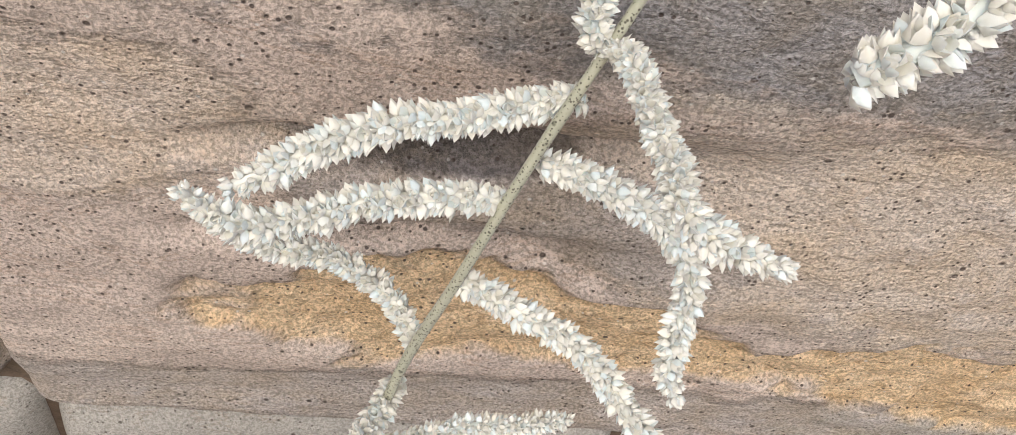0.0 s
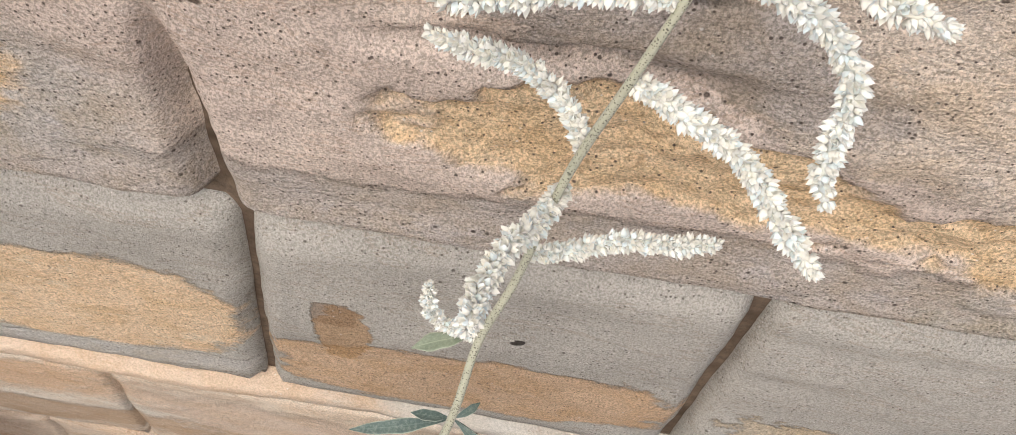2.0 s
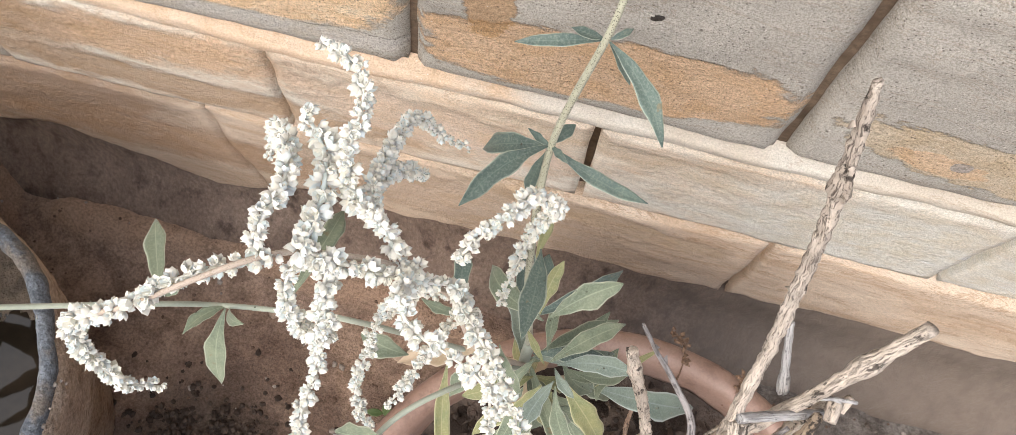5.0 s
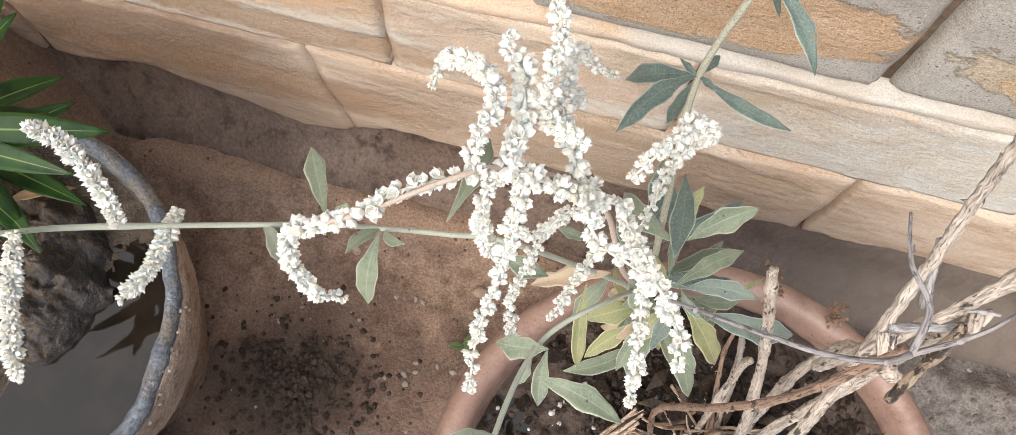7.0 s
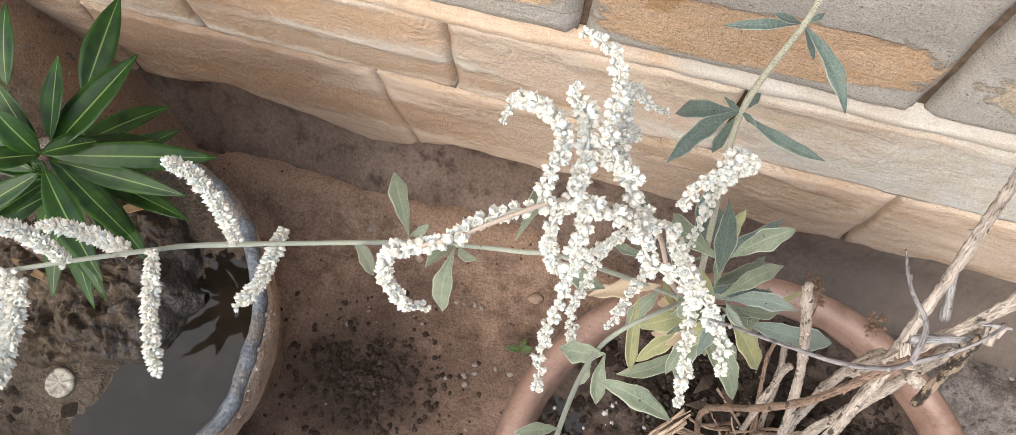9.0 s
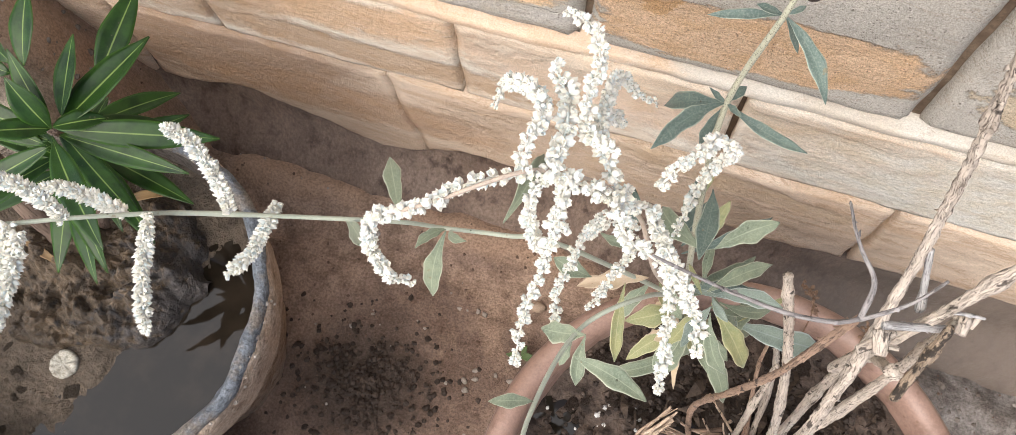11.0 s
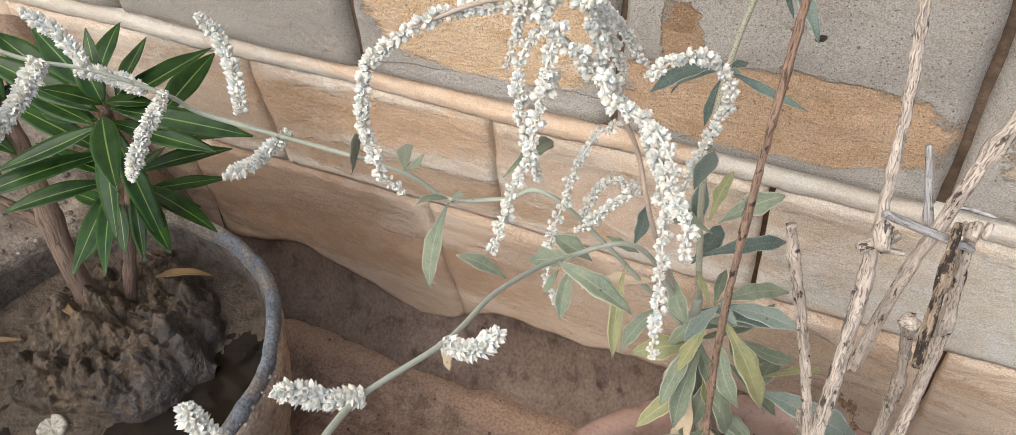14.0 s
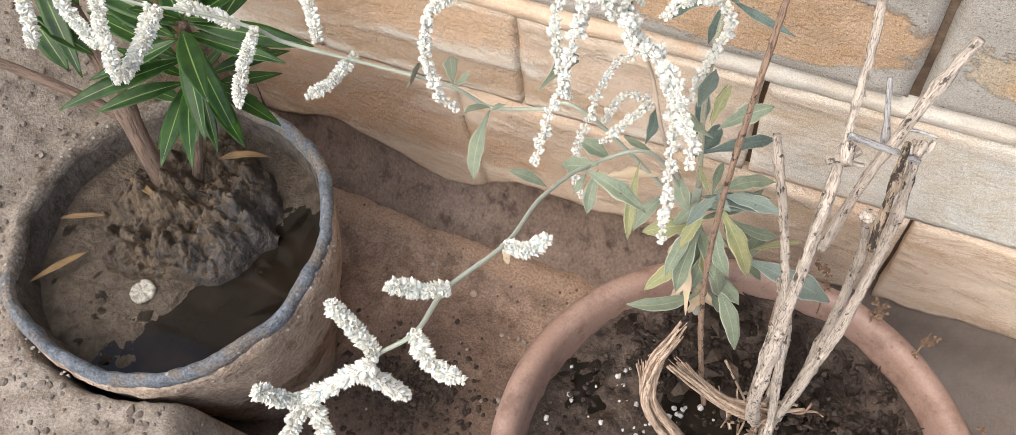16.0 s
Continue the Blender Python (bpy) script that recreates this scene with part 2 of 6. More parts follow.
stone_foot = sandstone("foot_stone", (0.72, 0.55, 0.40), (0.64, 0.455, 0.31), [(-0.47, 0.23, 0.15, 0.09, 1.2, 0.1, (0.44, 0.285, 0.190), 0.75), (-0.33, 0.19, 0.20, 0.04, 1.5, 0.1, (0.60, 0.385, 0.245), 0.75), (-0.05, 0.215, 0.16, 0.05, 1.7, -0.12, (0.644, 0.478, 0.350), 0.7), (0.06, 0.275, 0.12, 0.02, 1.7, -0.12, (0.570, 0.405, 0.267), 0.7)], pits=0.2, streak=0.65, bump=0.7, veins=0.55, bands=0.35, grit=0.95, blend=0.28, strata=(0.52, 0.335, 0.205))
stone_ledge = sandstone("ledge_stone", (0.644, 0.561, 0.460), (0.570, 0.469, 0.363), [(-0.25, 0.45, 0.22, 0.02, 1.5, 0.0, PEACH, 0.6)], pits=0.15, bump=0.5, cloud=12.0, grit=0.6, blend=0.3)
mortar = surface("mud_mortar", (0.125, 0.082, 0.054), (0.17, 0.115, 0.076), (0.08, 0.05, 0.033), 12, 240)
wet_footing = surface("wet_footing", (0.190, 0.128, 0.094), (0.265, 0.185, 0.137), (0.105, 0.071, 0.053), 11, 300, (0.35, 0.8), 0.8, 0.005, specks=((0.065, 0.045, 0.035), 24), dry=(0.08, 0.30, (0.172, 0.140, 0.114)), grain=0.9, stretch=(1, 1, 0.5))
terracotta = surface("terracotta", (0.300, 0.177, 0.128), (0.360, 0.223, 0.168), (0.215, 0.123, 0.087), 9, 420, (0.28, 0.6), 0.16, 0.002, ((0.19, 0.112, 0.08), 110), shine=0.45, grain=0.35)
mud_crust = surface("mud_crusted_cement", (0.46, 0.335, 0.24), (0.57, 0.44, 0.33), (0.26, 0.18, 0.127), 12, 260, (0.6, 0.9), 1.0, 0.008, ((0.55, 0.47, 0.38), 95))
dark_lining = surface("dark_lining", (0.095, 0.074, 0.058), (0.135, 0.108, 0.088), (0.055, 0.042, 0.033), 14, 260, (0.4, 0.8), 0.9, 0.005)
clod = surface("earth_clod", (0.155, 0.098, 0.068), (0.22, 0.142, 0.10), (0.11, 0.070, 0.049), 40, 500, (0.6, 0.95), 0.6, 0.002, vary=0.8)
pot_mud = surface("wet_mud", (0.090, 0.066, 0.046), (0.128, 0.094, 0.066), (0.060, 0.044, 0.032), 13, 260, (0.35, 0.85), 1.0, 0.006)
mound_mud = surface("half_dry_mud", (0.060, 0.040, 0.024), (0.135, 0.089, 0.052), (0.022, 0.017, 0.013), 24, 180, (0.25, 0.75), 1.0, 0.006, shine=0.45, dry=(-0.43, -0.385, (0.050, 0.046, 0.045)), grain=0.6)
pot_soil = surface("potting_soil", (0.050, 0.033, 0.024), (0.090, 0.060, 0.043), (0.019, 0.013, 0.010), 12, 280, (0.20, 0.8), 0.9, 0.005)
crumb = surface("soil_crumb", (0.040, 0.028, 0.021), (0.085, 0.058, 0.042), (0.020, 0.014, 0.011), 40, 500, (0.4, 0.9), 0.6, 0.002, vary=0.95)
heap_earth = surface("dark_heap_earth", (0.060, 0.042, 0.033), (0.105, 0.074, 0.056), (0.034, 0.024, 0.019), 40, 400, (0.5, 0.9), 0.6, 0.002, vary=0.9)
gravel = surface("grey_gravel", (0.20, 0.165, 0.135), (0.30, 0.25, 0.205), (0.12, 0.095, 0.077), 50, 500, (0.6, 0.95), 0.5, 0.001, vary=0.9)
pebble_tan = surface("tan_grit", (0.30, 0.245, 0.20), (0.40, 0.335, 0.28), (0.20, 0.155, 0.125), 60, 600, (0.5, 0.8), 0.3, 0.001)
pebble_pale = surface("pale_grit", (0.50, 0.45, 0.40), (0.62, 0.57, 0.51), (0.36, 0.30, 0.25), 60, 600, (0.5, 0.8), 0.3, 0.001)


def cement_rim():
    """Bare blue-grey cement on one side of the rim, crusted with pale mud on the other."""
    m, n, l, bsdf = shader("weathered_cement")
    pos = n.new("ShaderNodeTexCoord").outputs["Object"]
    big, mid, fine = tex_noise(n, l, pos, 14, 6, 0.65), tex_noise(n, l, pos, 70, 6, 0.7), tex_noise(n, l, pos, 380, 5, 0.75)
    col = mix(n, l, ramp(n, l, mid, 0.35, 0.65), (0.155, 0.165, 0.18), (0.27, 0.28, 0.295))
    sep = n.new("ShaderNodeSeparateXYZ")
    l.new(pos, sep.inputs[0])
    along = calc(n, l, "ADD", calc(n, l, "MULTIPLY", sep.outputs[0], 0.8), calc(n, l, "MULTIPLY", sep.outputs[1], -0.35))
    crust = ramp(n, l, calc(n, l, "ADD", along, calc(n, l, "MULTIPLY", calc(n, l, "SUBTRACT", mid, 0.5), 0.30)), -0.05, 0.0, 1.0, 0.0)
    crust = calc(n, l, "MAXIMUM", crust, ramp(n, l, big, 0.47, 0.58, 0.0, 0.85))
    col = mix(n, l, crust, col, mix(n, l, ramp(n, l, mid, 0.4, 0.65), (0.34, 0.275, 0.215), (0.16, 0.118, 0.085)))
    v = n.new("ShaderNodeTexVoronoi")
    v.inputs["Scale"].default_value = 110
    l.new(pos, v.inputs["Vector"])
    col = mix(n, l, calc(n, l, "MULTIPLY", ramp(n, l, v.outputs["Distance"], 0.12, 0.24, 0.9, 0.0), ramp(n, l, mid, 0.5, 0.58)), col, (0.60, 0.53, 0.45))
    col = graded(n, l, ramp(n, l, fine, 0.3, 0.7), col, 0.55, 1.35)
    l.new(col, bsdf.inputs["Base Color"])
    bsdf.inputs["Roughness"].default_value, bsdf.inputs["Specular IOR Level"].default_value = 0.75, 0.25
    relief(n, l, bsdf, calc(n, l, "ADD", mid, calc(n, l, "MULTIPLY", fine, 0.4)), 1.0, 0.007)
    return m


cement = cement_rim()


def earth():
    """Damp earth: dark wet ground, paler dry silt on the bank and along the wall."""
    m, n, l, bsdf = shader("damp_earth")
    pos = n.new("ShaderNodeTexCoord").outputs["Object"]
    big, mid, fine = tex_noise(n, l, pos, 8, 6, 0.62, 0.5), tex_noise(n, l, pos, 45, 6, 0.7), tex_noise(n, l, pos, 340, 5, 0.75)
    col = mix(n, l, ramp(n, l, big, 0.36, 0.62), (0.168, 0.108, 0.078), (0.298, 0.196, 0.143))
    col = mix(n, l, ramp(n, l, mid, 0.50, 0.70, 0.0, 0.7), col, (0.118, 0.072, 0.051))
    sep = n.new("ShaderNodeSeparateXYZ")
    l.new(pos, sep.inputs[0])
    wob = calc(n, l, "MULTIPLY", calc(n, l, "SUBTRACT", mid, 0.5), 0.16)
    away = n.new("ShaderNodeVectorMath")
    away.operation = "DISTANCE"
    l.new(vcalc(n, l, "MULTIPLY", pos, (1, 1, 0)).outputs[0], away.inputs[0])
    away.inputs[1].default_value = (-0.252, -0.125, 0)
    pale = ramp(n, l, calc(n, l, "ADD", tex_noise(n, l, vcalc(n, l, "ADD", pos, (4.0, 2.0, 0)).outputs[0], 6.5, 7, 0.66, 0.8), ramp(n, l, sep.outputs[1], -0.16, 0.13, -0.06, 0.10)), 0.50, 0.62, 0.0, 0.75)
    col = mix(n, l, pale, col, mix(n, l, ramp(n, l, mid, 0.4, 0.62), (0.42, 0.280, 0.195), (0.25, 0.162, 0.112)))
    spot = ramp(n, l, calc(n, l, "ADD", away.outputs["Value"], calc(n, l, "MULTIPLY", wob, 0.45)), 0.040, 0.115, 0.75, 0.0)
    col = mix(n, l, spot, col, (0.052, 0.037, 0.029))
    silt = ramp(n, l, calc(n, l, "ADD", sep.outputs[2], calc(n, l, "MULTIPLY", wob, 0.5)), 0.08, 0.19)
    col = mix(n, l, silt, col, mix(n, l, ramp(n, l, mid, 0.35, 0.7), (0.385, 0.31, 0.242), (0.25, 0.193, 0.148)))
    ridge = calc(n, l, "MULTIPLY", ramp(n, l, sep.outputs[2], 0.026, 0.036), ramp(n, l, sep.outputs[1], 0.02, 0.06))
    col = mix(n, l, calc(n, l, "MULTIPLY", ridge, 0.8), col, (0.40, 0.255, 0.168))
    grey = ramp(n, l, calc(n, l, "ADD", sep.outputs[0], wob), 0.16, 0.27, 0.0, 0.9)
    grey = calc(n, l, "MULTIPLY", grey, calc(n, l, "MULTIPLY", ramp(n, l, calc(n, l, "ADD", sep.outputs[0], wob), 0.75, 1.25, 1.0, 0.0), ramp(n, l, calc(n, l, "ADD", sep.outputs[1], wob), -0.85, -0.45)))
    col = mix(n, l, grey, col, mix(n, l, ramp(n, l, mid, 0.36, 0.64), (0.255, 0.222, 0.192), (0.120, 0.100, 0.084)))
    col = graded(n, l, ramp(n, l, fine, 0.34, 0.66), col, 0.72, 1.28)
    l.new(col, bsdf.inputs["Base Color"])
    l.new(ramp(n, l, mid, 0.35, 0.65, 0.55, 0.95), bsdf.inputs["Roughness"])
    bsdf.inputs["Specular IOR Level"].default_value = 0.2
    relief(n, l, bsdf, calc(n, l, "ADD", mid, calc(n, l, "MULTIPLY", fine, 0.4)), 0.8, 0.006)
    return m


soil_ground = earth()


# ---- building ----
def obj(name, bm, material, parent=None, label="", smooth=True):
    me = bpy.data.meshes.new(name)
    bm.normal_update()
    bm.to_mesh(me)
    bm.free()
    if smooth:
        me.shade_smooth()
    me.materials.append(material)
    ob = new(name, me)
    if parent is not None:
        ob.parent = parent
    if label:
        ob["label"] = label
    return ob


part = obj


def fbm(p, scale, seed=0.0):
    return noise.fractal(Vector(p) * scale + Vector((seed, seed * 1.7, seed * 0.3)), 1.0, 2.0, 4)


def lathe(profile, turns=72, wobble=0.0, seed=0.0):
    """A turned body: profile of (radius, height), closed where the radius is 0."""
    bm = bmesh.new()
    rings = []
    for r, z in profile:
        if r <= 1e-6:
            rings.append([bm.verts.new((0, 0, z))])
            continue
        ring = []
        for i in range(turns):
            a = 2 * math.pi * i / turns
            k = 1 + wobble * fbm((math.cos(a), math.sin(a), z * 6), 1.6, seed)
            ring.append(bm.verts.new((r * k * math.cos(a), r * k * math.sin(a), z + wobble * 0.1 * fbm((math.cos(a), math.sin(a), z), 3.0, seed + 5))))
        rings.append(ring)
    for a, b in zip(rings, rings[1:]):
        for i in range(turns):
            j = (i + 1) % turns
            if len(a) == 1:
                bm.faces.new((a[0], b[i], b[j]))
            elif len(b) == 1:
                bm.faces.new((a[i], b[0], a[j]))
            else:
                bm.faces.new((a[i], b[i], b[j], a[j]))
    bmesh.ops.recalc_face_normals(bm, faces=bm.faces)
    return bm


def move(bm, m):
    bmesh.ops.transform(bm, matrix=m, verts=bm.verts)
    return bm


# ---- wall ----
FACE, SKEW, RISE = 0.152, 0.03, 0.05     # the wall's face, its turn and the slope of its courses


def stone_block(x0, x1, z0, z1, face, seed, rough=0.003, edge_r=0.006, hollow=(), top=0.0, ragged=0.0, res=0.007, back=0.12, groove=None, tilt=(0.0, 0.0), foot_line=None, spalls=()):
    """A dressed block: an uneven front that rolls back at its edges. top: depth of the hollowed upper edge; ragged: unevenness of the foot; tilt: lean of its two ends."""
    bm = bmesh.new()
    skin = bm.verts.layers.float.new("spall")
    nx, nz = max(4, int((x1 - x0) / res)), max(4, int((z1 - z0) / res))
    rows = []
    for j in range(nz + 1):
        row = []
        for i in range(nx + 1):
            x, f = x0 + (x1 - x0) * i / nx, j / nz
            foot = (foot_line(x) if foot_line else z0) + ragged * fbm((x * 1.0, 0, seed), 5.0, seed)
            z = foot + (z1 - foot) * f
            e = min(x - x0, x1 - x, z - foot, z1 - z)
            y = face + edge_r * 0.9 * max(0.0, 1 - e / edge_r) ** 2
            y += rough * fbm((x, z * 2.0, 0), 8.0, seed) + rough * 0.3 * fbm((x, z * 1.5, 3), 45.0, seed)
            if top:
                y += top * max(0.0, 1 - (z1 - z) / 0.030) ** 1.7
            for cx, cz, rx, rz, d in hollow:
                below = z - cz - 0.05 * (x - cx) + 0.004 * fbm((x, 0, 0), 30, seed)
                q = ((x - cx) / rx) ** 2 + (below / (rz if below > 0 else rz * 2.2)) ** 2
                y += d * math.exp(-q * 1.3)
            off = 9.0
            for cx, cz, rx, rz, slope in spalls:
                up = z + RISE * x - cz - slope * (x - cx)
                off = min(off, (abs((x - cx) / rx) ** 2.6 + abs(up / rz) ** 2.6) ** (1 / 2.6))
            if off < 4:
                off += 0.55 * fbm((x, z * 2.2, 1), 11.0, seed) + 0.35 * fbm((x, z * 1.8, 4), 42.0, seed)
                gone = max(0.0, min(1.0, (1.05 - off) / 0.14))
                y += gone * (0.0032 + 0.0022 * fbm((x, z * 1.6, 6), 70.0, seed) + 0.0016 * fbm((x, z * 3.0, 8), 24.0, seed))
            if groove:
                gx, gz, gw, gd = groove
                end = max(0.0, min(1.0, (gz - z) / 0.055)) ** 0.7
                y += gd * end * math.exp(-((x - gx + 0.07 * (z - 0.70) - 0.003 * fbm((z, 0, 0), 18.0, 4.0)) / (gw * (0.5 + 0.5 * end))) ** 2)
            side = 0.0015 * fbm((x * 10, z * 10, seed), 1.6, seed) if i in (0, nx) else 0.0
            rise = 0.0018 * fbm((x * 10, z * 10, seed), 1.6, seed + 3) if j in (0, nz) else 0.0
            shear = (tilt[0] * (1 - i / nx) + tilt[1] * i / nx) * (z - (z0 + z1) / 2)
            row.append(bm.verts.new((x + side + shear, y + SKEW * x, z + RISE * x + rise)))
            row[-1][skin] = off
        rows.append(row)
    for j in range(nz):
        for i in range(nx):
            bm.faces.new((rows[j][i], rows[j][i + 1], rows[j + 1][i + 1], rows[j + 1][i]))
    rim = rows[0] + [r[-1] for r in rows[1:]] + rows[-1][-2::-1] + [r[0] for r in rows[-2:0:-1]]
    far = [bm.verts.new((v.co.x, face + back + SKEW * v.co.x, v.co.z)) for v in rim]
    for k in range(len(rim)):
        q = (k + 1) % len(rim)
        bm.faces.new((rim[q], rim[k], far[k], far[q]))
    bm.faces.new(far)
    return bm


def box(x0, x1, y0, y1, z0, z1):
    bm = bmesh.new()
    bmesh.ops.create_cube(bm, size=1, matrix=Matrix.LocRotScale(((x0 + x1) / 2, (y0 + y1) / 2, (z0 + z1) / 2), None, (x1 - x0, y1 - y0, z1 - z0)))
    return bm


backing = box(-2.2, 2.2, FACE + 0.0125, FACE + 0.25, -0.1, 2.0)
for v in backing.verts:
    v.co.y += SKEW * v.co.x
wall_back = tagged(obj("wall_back", backing, mortar, smooth=False),
                   "coursed sandstone garden wall, grey and ochre blocks with mud joints", "wall", kind="structure")
W, M, T, N = 0.0040, 0.0030, 0.0016, 0.0002      # half widths of wide, middling, thin and closed joints


def lay(x0, x1, z0, z1, face, material, joints, top=0.0, ragged=0.0, **more):
    """Lays one stone; joints: half widths left, right, foot, top."""
    jl, jr, jf, jt = joints
    edge = 0.0022 if z1 < 0.45 else (0.010 if jl + jr > 0.005 else 0.003)
    seed = 3.1 * len(wall_back.children)
    part("stone", stone_block(x0 + jl, x1 - jr, z0 + jf, z1 - jt, face, seed, edge_r=edge, top=top, ragged=ragged, **more), material, wall_back)


def course(z0, z1, face, ends, kinds):
    """Lays a plain course between the given joints."""
    for k, (x0, x1) in enumerate(zip(ends, ends[1:])):
        part("stone", stone_block(x0 + M, x1 - M, z0 + T, z1 - T, face, z0 * 9 + k * 2.3, edge_r=0.006, res=0.03), kinds[k % len(kinds)], wall_back)


def foot_edge(x):
    """Worn lower edge of the foot course, before the rise of the courses."""
    z = 0.133 + 0.06 * (x + 0.2) - 0.042 * math.exp(-((x + 0.335) / 0.065) ** 2) + 0.014 * math.exp(-((x + 0.50) / 0.05) ** 2)
    return z + 0.010 * fbm((x, 0, 0), 16.0, 2.0) - RISE * x


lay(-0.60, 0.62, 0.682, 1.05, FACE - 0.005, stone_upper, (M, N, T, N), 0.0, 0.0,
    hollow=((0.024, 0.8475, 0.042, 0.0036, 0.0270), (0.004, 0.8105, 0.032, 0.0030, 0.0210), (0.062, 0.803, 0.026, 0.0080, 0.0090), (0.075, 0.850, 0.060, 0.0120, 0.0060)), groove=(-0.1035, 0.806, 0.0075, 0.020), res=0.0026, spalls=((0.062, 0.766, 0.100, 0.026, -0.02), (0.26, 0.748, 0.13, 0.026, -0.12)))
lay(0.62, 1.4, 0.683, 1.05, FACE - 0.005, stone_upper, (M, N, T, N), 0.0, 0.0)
lay(-1.2, -0.60, 0.680, 1.05, FACE - 0.005, stone_left_upper, (N, M, T, N), 0.0, 0.0)
lay(-0.343, -0.1005, 0.458, 0.678, FACE, stone_mid_a, (W, M, N, M), 0.0175, 0.0, tilt=(0.0, 0.028))
lay(-0.1005, 0.144, 0.458, 0.681, FACE, stone_mid_b, (M, W, N, M), 0.0175, 0.0, tilt=(0.028, -0.054))
lay(0.144, 0.400, 0.458, 0.682, FACE, stone_mid_c, (W, W, N, M), 0.0175, 0.0, tilt=(-0.054, 0.0))
lay(-0.63, -0.343, 0.457, 0.677, FACE, stone_mid_c, (W, W, N, M), 0.0175, 0.0)
lay(0.400, 0.680, 0.458, 0.682, FACE, stone_mid_a, (W, W, N, M), 0.0175, 0.0)
lay(-0.95, -0.63, 0.457, 0.677, FACE, stone_mid_a, (W, W, N, M), 0.0175, 0.0)
lay(-0.466, -0.2085, 0.306, 0.4415, FACE - 0.004, stone_plinth, (T, T, N, N), 0.0, 0.0, tilt=(-0.10, -0.03))
lay(-0.2085, 0.0345, 0.306, 0.4415, FACE - 0.004, stone_plinth, (T, M, N, N), 0.0, 0.0, tilt=(-0.03, -0.04))
lay(0.0345, 0.330, 0.307, 0.4415, FACE - 0.004, stone_plinth, (M, M, N, N), 0.0, 0.0, tilt=(-0.04, 0.0))
lay(0.330, 0.640, 0.307, 0.4415, FACE - 0.004, stone_plinth, (M, M, N, N), 0.0, 0.0)
lay(-0.800, -0.466, 0.306, 0.4415, FACE - 0.004, stone_plinth, (M, M, N, N), 0.0, 0.0, tilt=(0.0, -0.10))
lay(-0.275, 0.2035, 0.112, 0.304, FACE - 0.006, stone_foot, (T, M, N, M), tilt=(-0.15, -0.02), foot_line=foot_edge)
lay(0.2035, 0.600, 0.125, 0.305, FACE - 0.006, stone_foot, (M, M, N, M), tilt=(-0.02, 0.0), foot_line=foot_edge)
lay(-0.600, -0.275, 0.105, 0.304, FACE - 0.006, stone_foot, (T, T, N, M), tilt=(0.0, -0.15), foot_line=foot_edge)
lay(-0.950, -0.600, 0.105, 0.304, FACE - 0.006, stone_foot, (M, T, N, T), 0.0, 0.03)
mixed = (stone_mid_a, stone_mid_c, stone_mid_b)
course(0.682, 1.05, FACE - 0.005, (-2.2, -1.75, -1.2), (stone_upper,))
course(0.682, 1.05, FACE - 0.005, (1.4, 1.85, 2.2), (stone_upper,))
course(0.458, 0.680, FACE, (-2.2, -1.85, -1.5, -1.22, -0.95), mixed)
course(0.458, 0.680, FACE, (0.68, 0.98, 1.3, 1.62, 1.9, 2.2), mixed)
course(0.306, 0.4415, FACE - 0.004, (-2.2, -1.7, -1.2, -0.8), (stone_plinth,))
course(0.306, 0.4415, FACE - 0.004, (0.64, 1.0, 1.4, 1.8, 2.2), (stone_plinth,))
course(0.11, 0.304, FACE - 0.006, (-2.2, -1.8, -1.35, -0.95), (stone_foot,))
course(0.11, 0.304, FACE - 0.006, (0.6, 1.05, 1.6, 2.2), (stone_foot,))
course(1.05, 1.29, FACE, (-2.2, -1.7, -1.25, -0.8, -0.38, 0.05, 0.5, 0.98, 1.4, 1.8, 2.2), mixed)
course(1.29, 1.62, FACE - 0.004, (-2.2, -1.5, -0.95, -0.3, 0.3, 0.85, 1.5, 2.2), mixed)
course(1.62, 1.98, FACE - 0.002, (-2.2, -1.65, -1.1, -0.5, 0.1, 0.65, 1.2, 1.7, 2.2), mixed)
ledge = stone_block(-2.2, 2.2, 0.4435, 0.4580, FACE - 0.0050, 41.0, rough=0.003, edge_r=0.003, res=0.005)
part("ledge", ledge, stone_ledge, wall_back, "chalky cream ledge course")


def footing_slope():
    """Mud-plastered footing that slopes out from under the stones to the ground."""
    bm = bmesh.new()
    shape = [(0.03, 0.20), (0.001, 0.17), (-0.002, 0.115), (-0.006, 0.092), (-0.016, 0.073), (-0.030, 0.057), (-0.046, 0.043), (-0.058, 0.026), (-0.066, -0.04)]
    rows = []
    for i in range(441):
        x = -2.2 + 0.01 * i
        rows.append([bm.verts.new((x, FACE + SKEW * x + y + 0.004 * fbm((x, z, 0), 14.0, 7.0), z + 0.006 * fbm((x, y * 3, 2), 10.0, 3.0))) for y, z in shape])
    for a, b in zip(rows, rows[1:]):
        for k in range(len(shape) - 1):
            bm.faces.new((a[k + 1], b[k + 1], b[k], a[k]))
    return bm


part("footing", footing_slope(), wet_footing, wall_back, "dark damp mud-stained footing")


# ---- ground ----
TERRA, TERRA_Z = (0.1225, -0.1539), 0.3398
GREYP, GREY_Z = (-0.4436, -0.1557), 0.3377
TILT = -1.63                              # degrees by which both pots lean on the uneven ground


def lean(x, at):
    """Height gained at x by the lean of the pot at the given place."""
    return (x - at[0]) * math.tan(radians(-TILT))


